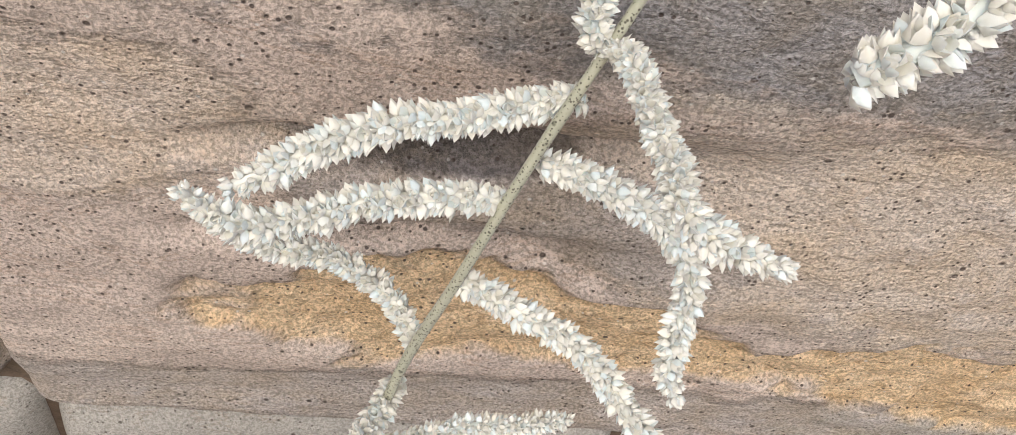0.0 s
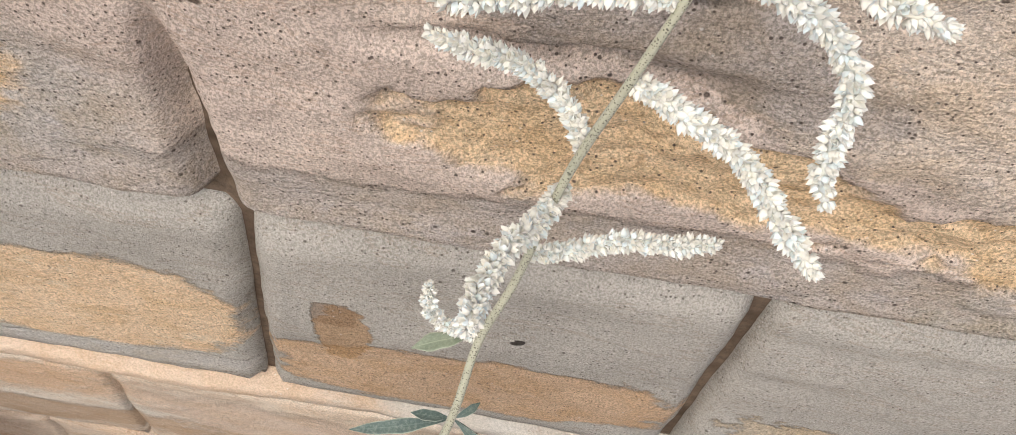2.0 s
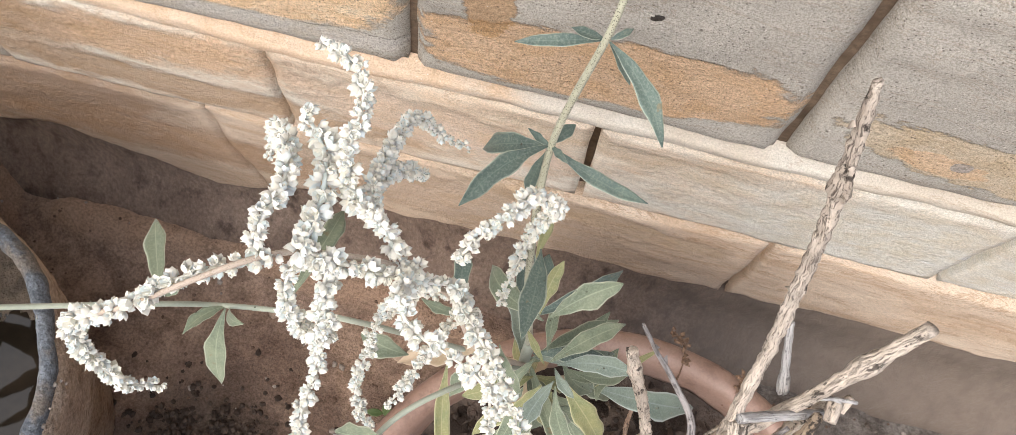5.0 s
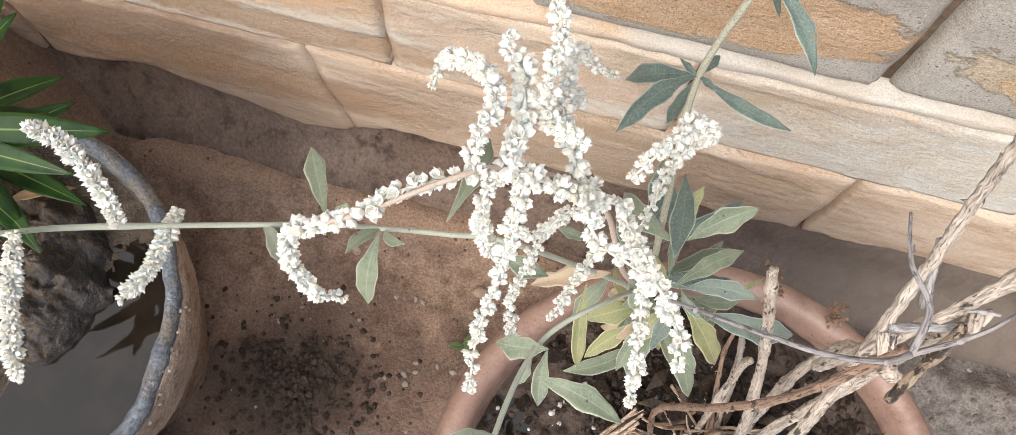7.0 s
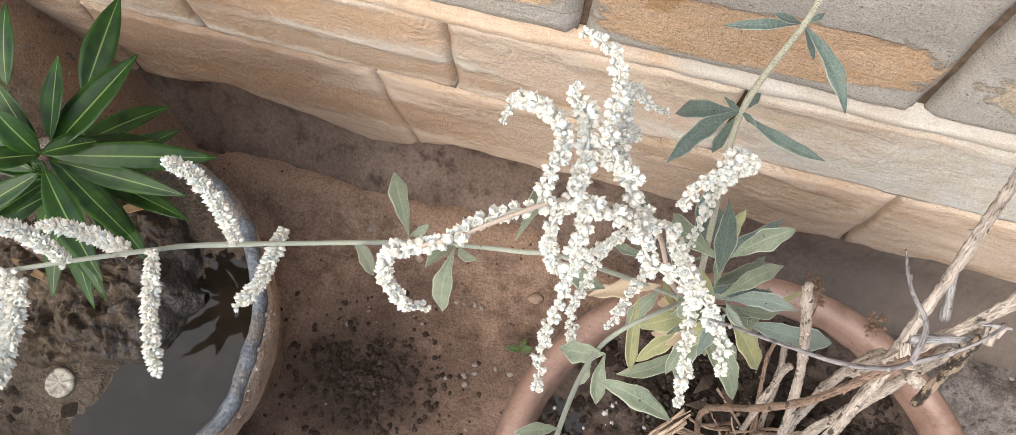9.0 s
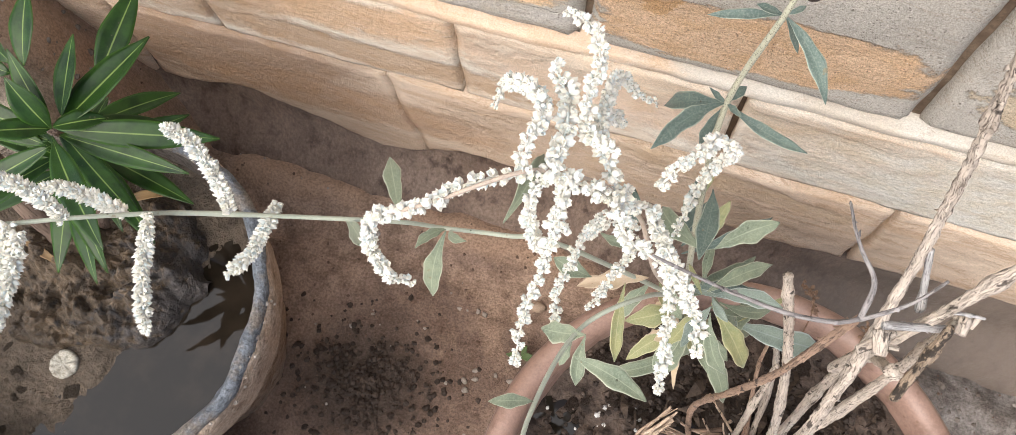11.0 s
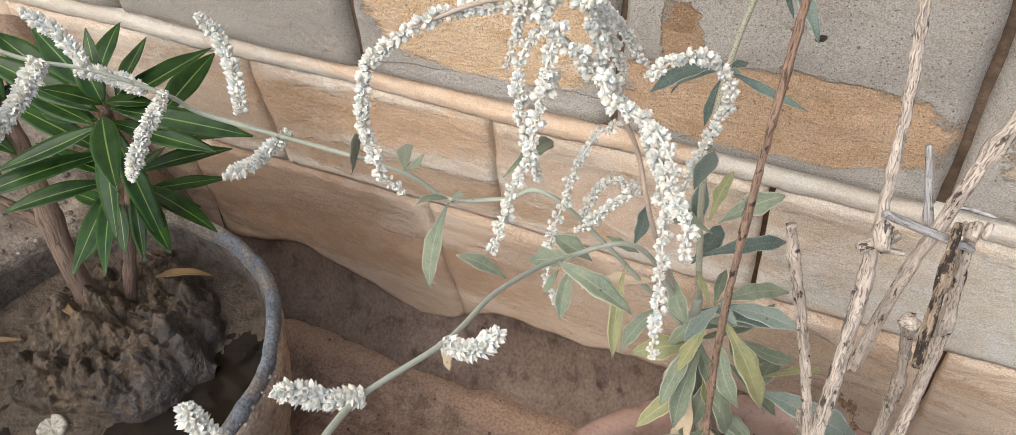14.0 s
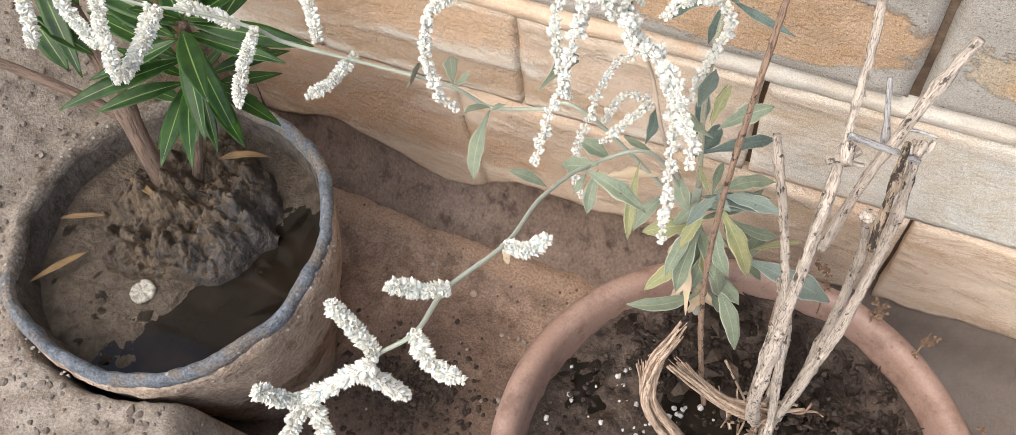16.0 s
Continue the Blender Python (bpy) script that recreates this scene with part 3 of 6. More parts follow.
def ground_height(x, y):
    h = 0.020 + 0.006 * fbm((x, y, 0), 5.0, 2.0) + 0.003 * fbm((x, y, 1), 26.0, 4.0) + 0.0022 * fbm((x, y, 4), 62.0, 5.0)
    h += 0.026 * math.exp(-((y - 0.078 + 0.03 * fbm((x, 2, 0), 4.0, 1.0)) / 0.028) ** 2) * max(0.0, 0.7 + 0.9 * fbm((x, 0, 0), 7.0, 9.0))      # ridge of silt along the wall
    dx, dy = x - GREYP[0], y - GREYP[1]
    r = math.hypot(dx, dy)
    turn = math.degrees(math.atan2(dy, dx)) % 360
    bank = max(0.0, min(1.0, (turn - 110) / 30)) * max(0.0, min(1.0, (330 - turn) / 28))                 # silt banked against the cement pot
    f = max(0.0, min(1.0, (r - 0.146) / 0.020)) * bank
    lift = (0.284 + 0.010 * fbm((x, y, 3), 9.0, 6.0)) * f * f * (3 - 2 * f)
    lift = (lift + min(0.10, 0.8 * max(0.0, -0.62 - x)) * bank) * max(0.0, min(1.0, (0.85 - r) / 0.45))
    return max(h, h + lift)


def ground_sheet():
    bm = bmesh.new()
    xs = [-60, -8, -2.5] + [-1.4 + 0.012 * i for i in range(50)] + [-0.8 + 0.006 * i for i in range(234)] + [0.61 + 0.02 * i for i in range(15)] + [1.2, 3, 10, 60]
    ys = [-60, -10, -3, -1.4] + [-0.9 + 0.015 * i for i in range(28)] + [-0.48 + 0.006 * i for i in range(106)] + [0.3, 1.2, 8, 60]
    g = [[bm.verts.new((x, y, ground_height(x, y) if -1.5 < x < 1.3 and -1.5 < y < 0.5 else 0.02)) for x in xs] for y in ys]
    for a, b in zip(g, g[1:]):
        for i in range(len(xs) - 1):
            bm.faces.new((a[i], a[i + 1], b[i + 1], b[i]))
    return bm


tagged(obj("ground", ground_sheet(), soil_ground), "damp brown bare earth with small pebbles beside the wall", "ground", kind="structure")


# ---- pots ----
terracotta_pot = tagged(new("terracotta_pot", None), "round brick-pink terracotta plant pot with rolled rim", "plant pot", "plant pots by the wall")
terracotta_pot.matrix_basis = pose(TERRA[0] - TERRA_Z * math.sin(radians(TILT)), TERRA[1], 0.0, 0, TILT)
part("body", lathe([(0, 0.018), (0.129, 0.018), (0.134, 0.024), (0.180, TERRA_Z - 0.052), (0.182, TERRA_Z - 0.046), (0.172, TERRA_Z - 0.046), (0.149, 0.13), (0, 0.12)], wobble=0.006, seed=1.0), terracotta, terracotta_pot)
part("rim", lathe([(0.178, TERRA_Z - 0.052), (0.195, TERRA_Z - 0.050), (0.2005, TERRA_Z - 0.043), (0.2030, TERRA_Z - 0.024), (0.2010, TERRA_Z - 0.009), (0.1957, TERRA_Z - 0.0015), (0.189, TERRA_Z),
                   (0.1823, TERRA_Z - 0.0035), (0.1788, TERRA_Z - 0.012), (0.1765, TERRA_Z - 0.030), (0.1736, TERRA_Z - 0.050)], turns=120, wobble=0.008, seed=1.0), terracotta, terracotta_pot)
grey_pot = tagged(new("cement_pot", None), "weathered grey cement plant pot with mud-crusted outside", "plant pot", "plant pots by the wall")
grey_pot.matrix_basis = pose(GREYP[0] - GREY_Z * math.sin(radians(TILT)), GREYP[1], 0.0, 0, TILT)


def chipped(bm, depth, seed):
    """Roughens a body with crust and chips, in and out along its radius."""
    for v in bm.verts:
        k = depth * (fbm(v.co, 26.0, seed) + 0.6 * fbm(v.co, 75.0, seed + 3))
        out = Vector((v.co.x, v.co.y, 0)).normalized()
        v.co += out * k + Vector((0, 0, 0.6 * depth * fbm(v.co, 40.0, seed + 6)))
    return bm


part("body", chipped(lathe([(0, 0.016), (0.085, 0.016), (0.092, 0.022), (0.115, 0.13), (0.142, 0.22), (0.150, 0.25), (0.156, GREY_Z - 0.05), (0.158, GREY_Z - 0.040), (0.1605, GREY_Z - 0.028), (0.1615, GREY_Z - 0.018), (0.1600, GREY_Z - 0.010), (0.154, GREY_Z - 0.010), (0.152, GREY_Z - 0.022), (0.147, GREY_Z - 0.05), (0.12, 0.13), (0, 0.12)],
                   turns=180, wobble=0.028, seed=7.0), 0.0022, 2.0), mud_crust, grey_pot, "brown mud-crusted pot wall")
# inside wall, coloured much darker than the outside
part("lining", chipped(lathe([(0.1535, GREY_Z - 0.008), (0.1500, GREY_Z - 0.010), (0.1475, GREY_Z - 0.022), (0.143, GREY_Z - 0.05), (0.12, 0.15), (0, 0.14)], turns=180, wobble=0.028, seed=7.0), 0.0020, 4.0), dark_lining, grey_pot, "dark brown inside of the pot")
part("rim", chipped(lathe([(0.1560, GREY_Z - 0.016), (0.1610, GREY_Z - 0.012), (0.1608, GREY_Z - 0.005), (0.1575, GREY_Z), (0.1530, GREY_Z + 0.0005), (0.1495, GREY_Z - 0.004), (0.1478, GREY_Z - 0.012), (0.1500, GREY_Z - 0.018)], turns=180, wobble=0.028, seed=7.0), 0.0020, 5.0), cement, grey_pot, "blue-grey bare cement rim")


def soil_disc(r, lumps, seed, shape, res=80):
    """Earth in a pot: a disc whose height follows shape(x, y), with clods."""
    bm = bmesh.new()
    rings = []
    for k in range(res // 2 + 1):
        q = r * k / (res // 2)
        ring = []
        for i in range(res * 2 if k else 1):
            a = math.pi * i / res
            x, y = q * math.cos(a), q * math.sin(a)
            h = lumps * fbm((x, y, 0), 18.0, seed) + lumps * 0.55 * fbm((x, y, 2), 60.0, seed) + lumps * 0.25 * fbm((x, y, 5), 150.0, seed)
            ring.append(bm.verts.new((x, y, h + shape(x, y))))
        rings.append(ring)
    for a, b in zip(rings, rings[1:]):
        m = len(b)
        for i in range(m):
            j = (i + 1) % m
            if len(a) == 1:
                bm.faces.new((a[0], b[i], b[j]))
            else:
                bm.faces.new((a[i], b[i], b[j], a[j]))
    return bm


def mud_shape(x, y):
    h = 0.005 * max(0.0, fbm((x, y, 9), 30.0, 3.0)) * (1 if x < 0.03 else 0.3)
    return h - 0.004 - 0.075 * max(0.0, x * 0.85 - y * 0.35 - 0.012) + 0.02 * max(0.0, -x - 0.06)


def mound_shape(x, y):
    d = math.hypot(x, y) / 0.092 + 0.30 * fbm((x, y, 4), 16.0, 8.0)
    top = max(0.0, 1 - d) ** 0.75
    cell = noise.voronoi(Vector((x * 46, y * 46, 1.3 + 0.5 * fbm((x, y, 0), 30.0, 1.0))))[0]
    lump = (cell[1] - cell[0]) * 0.020 + 0.019 * fbm((x, y, 0), 40.0, 8.0) + 0.003 * fbm((x, y, 3), 110.0, 5.0)
    hollow = 0.012 * math.exp(-(((x - 0.052) / 0.016) ** 2 + ((y + 0.040) / 0.013) ** 2))
    return 0.040 * top + (lump - hollow) * min(1.0, top * 2.6) - 0.012 * (1 - min(1.0, top * 7))


def terra_shape(x, y):
    wet = 0.010 * math.exp(-(((x + 0.033) / 0.045) ** 2 + ((y - 0.055) / 0.035) ** 2)) + 0.010 * math.exp(-(((x - 0.050) / 0.05) ** 2 + ((y - 0.085) / 0.03) ** 2))
    back = 0.010 * max(0.0, y - 0.05) / 0.1
    cell = noise.voronoi(Vector((x * 60, y * 60, 2.1 + 0.4 * fbm((x, y, 0), 40.0, 1.0))))[0]
    clods = 0.007 * (cell[1] - cell[0]) * max(0.0, min(1.0, 0.5 + 2.2 * fbm((x, y, 8), 11.0, 3.0)))
    return 0.003 * fbm((x, y, 3), 9.0, 6.0) - wet + back + clods


terra_soil = tagged(obj("pot_soil", move(soil_disc(0.1757, 0.0050, 3.0, terra_shape, 110), pose(*TERRA, TERRA_Z - 0.042, 0, TILT)), pot_soil), "dark crumbly wet potting soil in the terracotta pot", "soil")
grey_mud = tagged(obj("pot_mud", move(soil_disc(0.145, 0.0016, 8.0, mud_shape, 130), pose(*GREYP, GREY_Z - 0.040, 0, TILT)), pot_mud), "flat wet brown mud filling the cement pot", "soil")
tagged(obj("mud_mound", move(soil_disc(0.103, 0.0020, 5.0, mound_shape, 160), pose(GREYP[0] - 0.016, GREYP[1] + 0.036, GREY_Z - 0.040, 0, TILT)), mound_mud), "lumpy half-dry brown mud mound round the oleander stem", "mud mound")


# ---- plants: materials ----
def petal_white():
    m, n, l, bsdf = shader("woolly_white_floret")
    isl = n.new("ShaderNodeNewGeometry").outputs["Random Per Island"]
    co = n.new("ShaderNodeTexCoord").outputs["Object"]
    col = mix(n, l, ramp(n, l, isl, 0.45, 1.0), (0.785, 0.77, 0.695), (0.685, 0.765, 0.77))
    col = mix(n, l, ramp(n, l, tex_noise(n, l, co, 900, 3), 0.3, 0.7, 0.0, 0.2), col, (0.70, 0.66, 0.52))
    l.new(col, bsdf.inputs["Base Color"])
    bsdf.inputs["Roughness"].default_value = 0.75
    bsdf.inputs["Subsurface Weight"].default_value = 0.9
    bsdf.inputs["Subsurface Radius"].default_value = (0.0050, 0.0050, 0.0048)
    bsdf.inputs["Sheen Weight"].default_value = 0.25
    return m


def leaf_skin(name, top, deep, edge, rib, gloss=0.6, spots=(0.05, 0.05, 0.03), felt=0.3, shine=0.4, dotted=0.0):
    """Leaf surface; 'across' runs 0 at the midrib to 1 at the margin, 'along' 0 at the stalk to 1 at the tip."""
    m, n, l, bsdf = shader(name)
    co = n.new("ShaderNodeTexCoord").outputs["Object"]
    at = n.new("ShaderNodeAttribute")
    at.attribute_name = "across"
    rnd = n.new("ShaderNodeObjectInfo").outputs["Random"]
    cloud, fine = tex_noise(n, l, co, 70, 5), tex_noise(n, l, co, 900, 4, 0.7)
    col = mix(n, l, ramp(n, l, cloud, 0.35, 0.68), top, deep)
    col = mix(n, l, calc(n, l, "MULTIPLY", rnd, 0.45), col, deep)
    col = mix(n, l, ramp(n, l, fine, 0.4, 0.75, 0.0, felt), col, edge)
    col = mix(n, l, ramp(n, l, at.outputs["Fac"], 0.84, 0.95, 0.0, 0.78), col, edge)
    col = mix(n, l, ramp(n, l, at.outputs["Fac"], 0.02, 0.08, 0.55, 0.0), col, rib)
    v = n.new("ShaderNodeTexVoronoi")
    v.inputs["Scale"].default_value = 190
    l.new(co, v.inputs["Vector"])
    dots = calc(n, l, "MULTIPLY", ramp(n, l, v.outputs["Distance"], 0.08, 0.16, 0.9, 0.0), ramp(n, l, cloud, 0.52, 0.62))
    col = mix(n, l, dots, col, spots)
    if felt > 0.25:
        col = mix(n, l, ramp(n, l, tex_noise(n, l, co, 130, 4), 0.66, 0.72, 0.0, 0.6), col, (0.20, 0.15, 0.075))
    if dotted:
        col = mix(n, l, calc(n, l, "MULTIPLY", cells(n, l, co, 1450, 0.9, 0.26, 0.42), dotted), col, (0.06, 0.052, 0.034))
    l.new(col, bsdf.inputs["Base Color"])
    bsdf.inputs["Roughness"].default_value = gloss
    bsdf.inputs["Specular IOR Level"].default_value = shine
    bsdf.inputs["Sheen Weight"].default_value = felt * 0.5
    relief(n, l, bsdf, fine, 0.25, 0.0006)
    return m


def bark(name, c1, c2, dark, scale=1.0, flecks=0.9, black=0.58):
    """Split bark: long pale ribs between dark cracks, with black flecks and weathered patches."""
    m, n, l, bsdf = shader(name)
    line = n.new("ShaderNodeAttribute")
    line.attribute_name = "grain"
    co = line.outputs["Vector"]
    fib = tex_noise(n, l, vcalc(n, l, "MULTIPLY", co, (1900 * scale, 1900 * scale, 190 * scale)).outputs[0], 1.0, 5, 0.62, 0.5)
    strip = tex_noise(n, l, vcalc(n, l, "MULTIPLY", co, (700 * scale, 700 * scale, 50 * scale)).outputs[0], 1.0, 4, 0.6, 0.3)
    blot, fine = tex_noise(n, l, co, 60 * scale, 5), tex_noise(n, l, co, 1400 * scale, 3, 0.7)
    crack = ramp(n, l, fib, 0.53, 0.62)
    col = mix(n, l, ramp(n, l, strip, 0.40, 0.70), c1, tuple(0.5 * (a + b) for a, b in zip(c1, c2)))
    col = mix(n, l, ramp(n, l, blot, 0.46, 0.66, 0.0, 0.45), col, tuple(c * 0.62 for c in c2))
    col = mix(n, l, ramp(n, l, fine, 0.35, 0.8, 0.0, 0.22), col, dark)
    col = mix(n, l, calc(n, l, "MULTIPLY", calc(n, l, "MULTIPLY", crack, 0.75), ramp(n, l, blot, 0.36, 0.62, 0.25, 1.0)), col, dark)
    dots = calc(n, l, "MULTIPLY", cells(n, l, vcalc(n, l, "MULTIPLY", co, (1, 1, 0.8)).outputs[0], 260 * scale, 0.10, 0.20, 0.42), flecks)
    col = mix(n, l, dots, col, (0.028, 0.02, 0.016))
    lichen = tex_noise(n, l, vcalc(n, l, "MULTIPLY", co, (1, 1, 0.35)).outputs[0], 210 * scale, 6, 0.7)
    col = mix(n, l, ramp(n, l, lichen, black, black + 0.05, 0.0, flecks), col, tuple(c * 0.5 for c in dark))
    l.new(col, bsdf.inputs["Base Color"])
    bsdf.inputs["Roughness"].default_value = 0.85
    relief(n, l, bsdf, calc(n, l, "SUBTRACT", calc(n, l, "MULTIPLY", strip, 0.9), crack), 1.0, 0.0012)
    return m


white_floret = petal_white()
LEAF = {
    "sage": leaf_skin("sage_leaf", (0.205, 0.240, 0.158), (0.130, 0.165, 0.110), (0.44, 0.46, 0.35), (0.33, 0.37, 0.26)),
    "blue": leaf_skin("blue_sage_leaf", (0.19, 0.235, 0.185), (0.135, 0.175, 0.142), (0.42, 0.47, 0.44), (0.28, 0.33, 0.31)),
    "dark": leaf_skin("dark_sage_leaf", (0.105, 0.150, 0.125), (0.065, 0.100, 0.088), (0.42, 0.46, 0.37), (0.17, 0.22, 0.18)),
    "yellow": leaf_skin("yellowing_leaf", (0.275, 0.265, 0.115), (0.18, 0.205, 0.095), (0.52, 0.49, 0.30), (0.42, 0.40, 0.23)),
    "dead": leaf_skin("withered_leaf", (0.52, 0.41, 0.29), (0.42, 0.33, 0.20), (0.60, 0.50, 0.38), (0.46, 0.35, 0.24)),
}
beige_stem = leaf_skin("woody_flower_stalk", (0.50, 0.41, 0.33), (0.43, 0.35, 0.28), (0.58, 0.50, 0.42), (0.5, 0.42, 0.34), felt=0.35, dotted=0.3)
green_stem = leaf_skin("felted_stem", (0.40, 0.43, 0.35), (0.33, 0.365, 0.29), (0.48, 0.52, 0.43), (0.40, 0.44, 0.35), felt=0.45)
dotted_stem = leaf_skin("dotted_olive_stem", (0.43, 0.425, 0.315), (0.36, 0.36, 0.265), (0.50, 0.49, 0.38), (0.43, 0.42, 0.32), felt=0.4, dotted=0.9)
oleander_green = leaf_skin("oleander_leaf", (0.023, 0.066, 0.009), (0.008, 0.029, 0.005), (0.040, 0.096, 0.014), (0.25, 0.35, 0.10), gloss=0.33, felt=0.0, shine=0.3)
dry_bark = bark("cream_dry_bark", (0.67, 0.585, 0.495), (0.42, 0.345, 0.275), (0.095, 0.072, 0.056))
black_bark = bark("blackened_dry_bark", (0.46, 0.36, 0.26), (0.30, 0.22, 0.15), (0.06, 0.045, 0.036), 1.0, 0.95, 0.50)
grey_bark = bark("grey_dry_bark", (0.50, 0.49, 0.48), (0.36, 0.345, 0.335), (0.12, 0.105, 0.10), 1.0, 0.6)
dark_bark = bark("dark_dry_bark", (0.36, 0.335, 0.325), (0.24, 0.22, 0.21), (0.10, 0.085, 0.08), 1.0, 0.5)
red_bark = bark("reddish_dry_bark", (0.42, 0.287, 0.205), (0.27, 0.172, 0.122), (0.055, 0.036, 0.027))
peeled_bark = bark("peeled_wood", (0.66, 0.51, 0.385), (0.47, 0.315, 0.21), (0.12, 0.076, 0.05), 1.0, 0.2)
brown_bark = bark("brown_smooth_bark", (0.185, 0.128, 0.094), (0.14, 0.094, 0.069), (0.08, 0.054, 0.04), 0.5, 0.2)


# ---- plants: shapes ----
def spline(points, step):
    """Evenly spaced points on a smooth line through the given ones."""
    p = [Vector(q) for q in points]
    p = [2 * p[0] - p[1]] + p + [2 * p[-1] - p[-2]]
    fine = []
    for a, b, c, d in zip(p, p[1:], p[2:], p[3:]):
        for k in range(14):
            t = k / 14
            fine.append(0.5 * ((2 * b) + (c - a) * t + (2 * a - 5 * b + 4 * c - d) * t * t + (3 * b - a - 3 * c + d) * t ** 3))
    fine.append(p[-2].copy())
    out, gone = [fine[0]], 0.0
    for a, b in zip(fine, fine[1:]):
        d = (b - a).length
        while gone + d >= step and d > 1e-9:
            a = a + (b - a) * ((step - gone) / d)
            out.append(a)
            d, gone = (b - a).length, 0.0
        gone += d
    if (out[-1] - fine[-1]).length > step * 0.4 or len(out) < 3:
        out.append(fine[-1])
    return out


def frames(line):
    """Tangent, side and up along a line, turning as little as can be."""
    side = None
    for i, q in enumerate(line):
        t = (line[min(i + 1, len(line) - 1)] - line[max(i - 1, 0)]).normalized()
        if side is None:
            side = t.orthogonal().normalized()
        side = (side - t * side.dot(t)).normalized()
        yield q, t, side, t.cross(side)


def tube(points, r0, r1, sides=9, step=0.004, rough=0.0, knots=0.0, seed=0.0, ends=True):
    line = spline(points, step)
    bm = bmesh.new()
    grain = bm.verts.layers.float_vector.new("grain")
    rings = []
    for i, (q, t, s, u) in enumerate(frames(line)):
        f = i / (len(line) - 1)
        r = r0 + (r1 - r0) * f
        swell = 1 + knots * max(0.0, noise.noise(Vector((i * step * 42 + seed, seed, 0)))) ** 2 * 2.2
        ring = []
        for k in range(sides):
            a = 2 * math.pi * k / sides
            w = 1 + rough * noise.noise(Vector((math.cos(a) * 2.2 + seed, math.sin(a) * 2.2, i * step * 22)))
            ring.append(bm.verts.new(q + (s * math.cos(a) + u * math.sin(a)) * r * swell * w))
            ring[-1][grain] = Vector((math.cos(a) * r + seed, math.sin(a) * r, i * step))
        rings.append(ring)
    for a, b in zip(rings, rings[1:]):
        for k in range(sides):
            j = (k + 1) % sides
            bm.faces.new((a[k], a[j], b[j], b[k]))
    if ends:
        bm.faces.new(rings[0][::-1])
        bm.faces.new(rings[-1])
    return bm


def across_layer(me, values):
    me.attributes.new("across", "FLOAT", "POINT").data.foreach_set("value", values)


def blade(base, tip, width, sag=0.10, fold=0.22, thick=0.0005, blunt=0.62, wave=0.0, seed=0.0, face=None, along_n=12, across_n=3, twist=0.0, bow=0.0):
    """A leaf with a folded midrib, pale margin and real thickness, from stalk to tip; it faces up and sags in the middle."""
    a, b = Vector(base), Vector(tip)
    axis = b - a
    length = axis.length
    d = axis.normalized()
    up = Vector(face) if face else Vector((0.1 * math.sin(seed * 3), -0.35, 1.0))
    up = (up - d * up.dot(d))
    up = up.normalized() if up.length > 0.05 else d.orthogonal().normalized()
    side = d.cross(up)
    verts, vals, faces = [], [], []
    cols = 2 * across_n + 1
    for layer in (1, -1):
        for i in range(along_n + 1):
            t = i / along_n
            w = width * 0.5 * (math.sin(math.pi * min(1, t ** blunt * 0.97 + 0.02)) ** 0.95 if 0 < i < along_n else 0.06)
            w *= 1 + wave * math.sin(t * 17 + seed)
            mid = a + axis * t + (up * sag + side * bow) * (length * 4 * t * (1 - t))
            turn = twist * (t - 0.3)
            out, rise = side * math.cos(turn) + up * math.sin(turn), up * math.cos(turn) - side * math.sin(turn)
            for j in range(cols):
                s = (j - across_n) / across_n
                lift = fold * abs(s) ** 1.3 * w + wave * 0.6 * w * math.sin(t * 13 + 4 * s + seed) * abs(s)
                v = mid + out * (s * w) + rise * (lift + layer * thick * 0.5 * (1 - 0.8 * abs(s)))
                verts.append(v)
                vals.append(abs(s))
    size = (along_n + 1) * cols
    for i in range(along_n):
        for j in range(cols - 1):
            k = i * cols + j
            faces.append((k, k + 1, k + cols + 1, k + cols))
            k += size
            faces.append((k, k + cols, k + cols + 1, k + 1))
    edge = [j for j in range(cols)] + [i * cols + cols - 1 for i in range(1, along_n + 1)] + [along_n * cols + j for j in range(cols - 2, -1, -1)] + [i * cols for i in range(along_n - 1, 0, -1)]
    for p, q in zip(edge, edge[1:] + edge[:1]):
        faces.append((q, p, p + size, q + size))
    me = bpy.data.meshes.new("leaf")
    me.from_pydata(verts, [], faces)
    me.shade_smooth()
    across_layer(me, vals)
    return me


def put(name, me, material, parent, label=""):
    me.materials.append(material)
    ob = new(name, me)
    ob.parent = parent
    if label:
        ob["label"] = label
    return ob


def mesh_of(bm):
    me = bpy.data.meshes.new("part")
    bm.to_mesh(me)
    bm.free()
    me.shade_smooth()
    across_layer(me, [0.5] * len(me.vertices))
    return me


counter = iter(range(100000))


def leaf(plant, base, tip, width, kind="sage"):
    k = next(counter)
    rnd = random.Random(k)
    me = blade(base, tip, width * (1.02 if width < 0.0135 else 0.80), rnd.uniform(-0.04, 0.16), rnd.uniform(0.10, 0.45), blunt=rnd.uniform(1.15, 1.45), wave=rnd.uniform(0.06, 0.16) + (0.12 if kind == "dead" else 0), seed=k * 1.3, twist=rnd.uniform(-1, 1) * (1.8 if kind == "dead" else 0.9), bow=rnd.uniform(-0.09, 0.09))
    names = {"sage": "", "dark": "dark grey-green felted leaf", "blue": "blue-green felted leaf", "yellow": "yellowing leaf", "dead": "withered tan leaf"}
    return put("leaf", me, LEAF[kind], plant, names[kind])


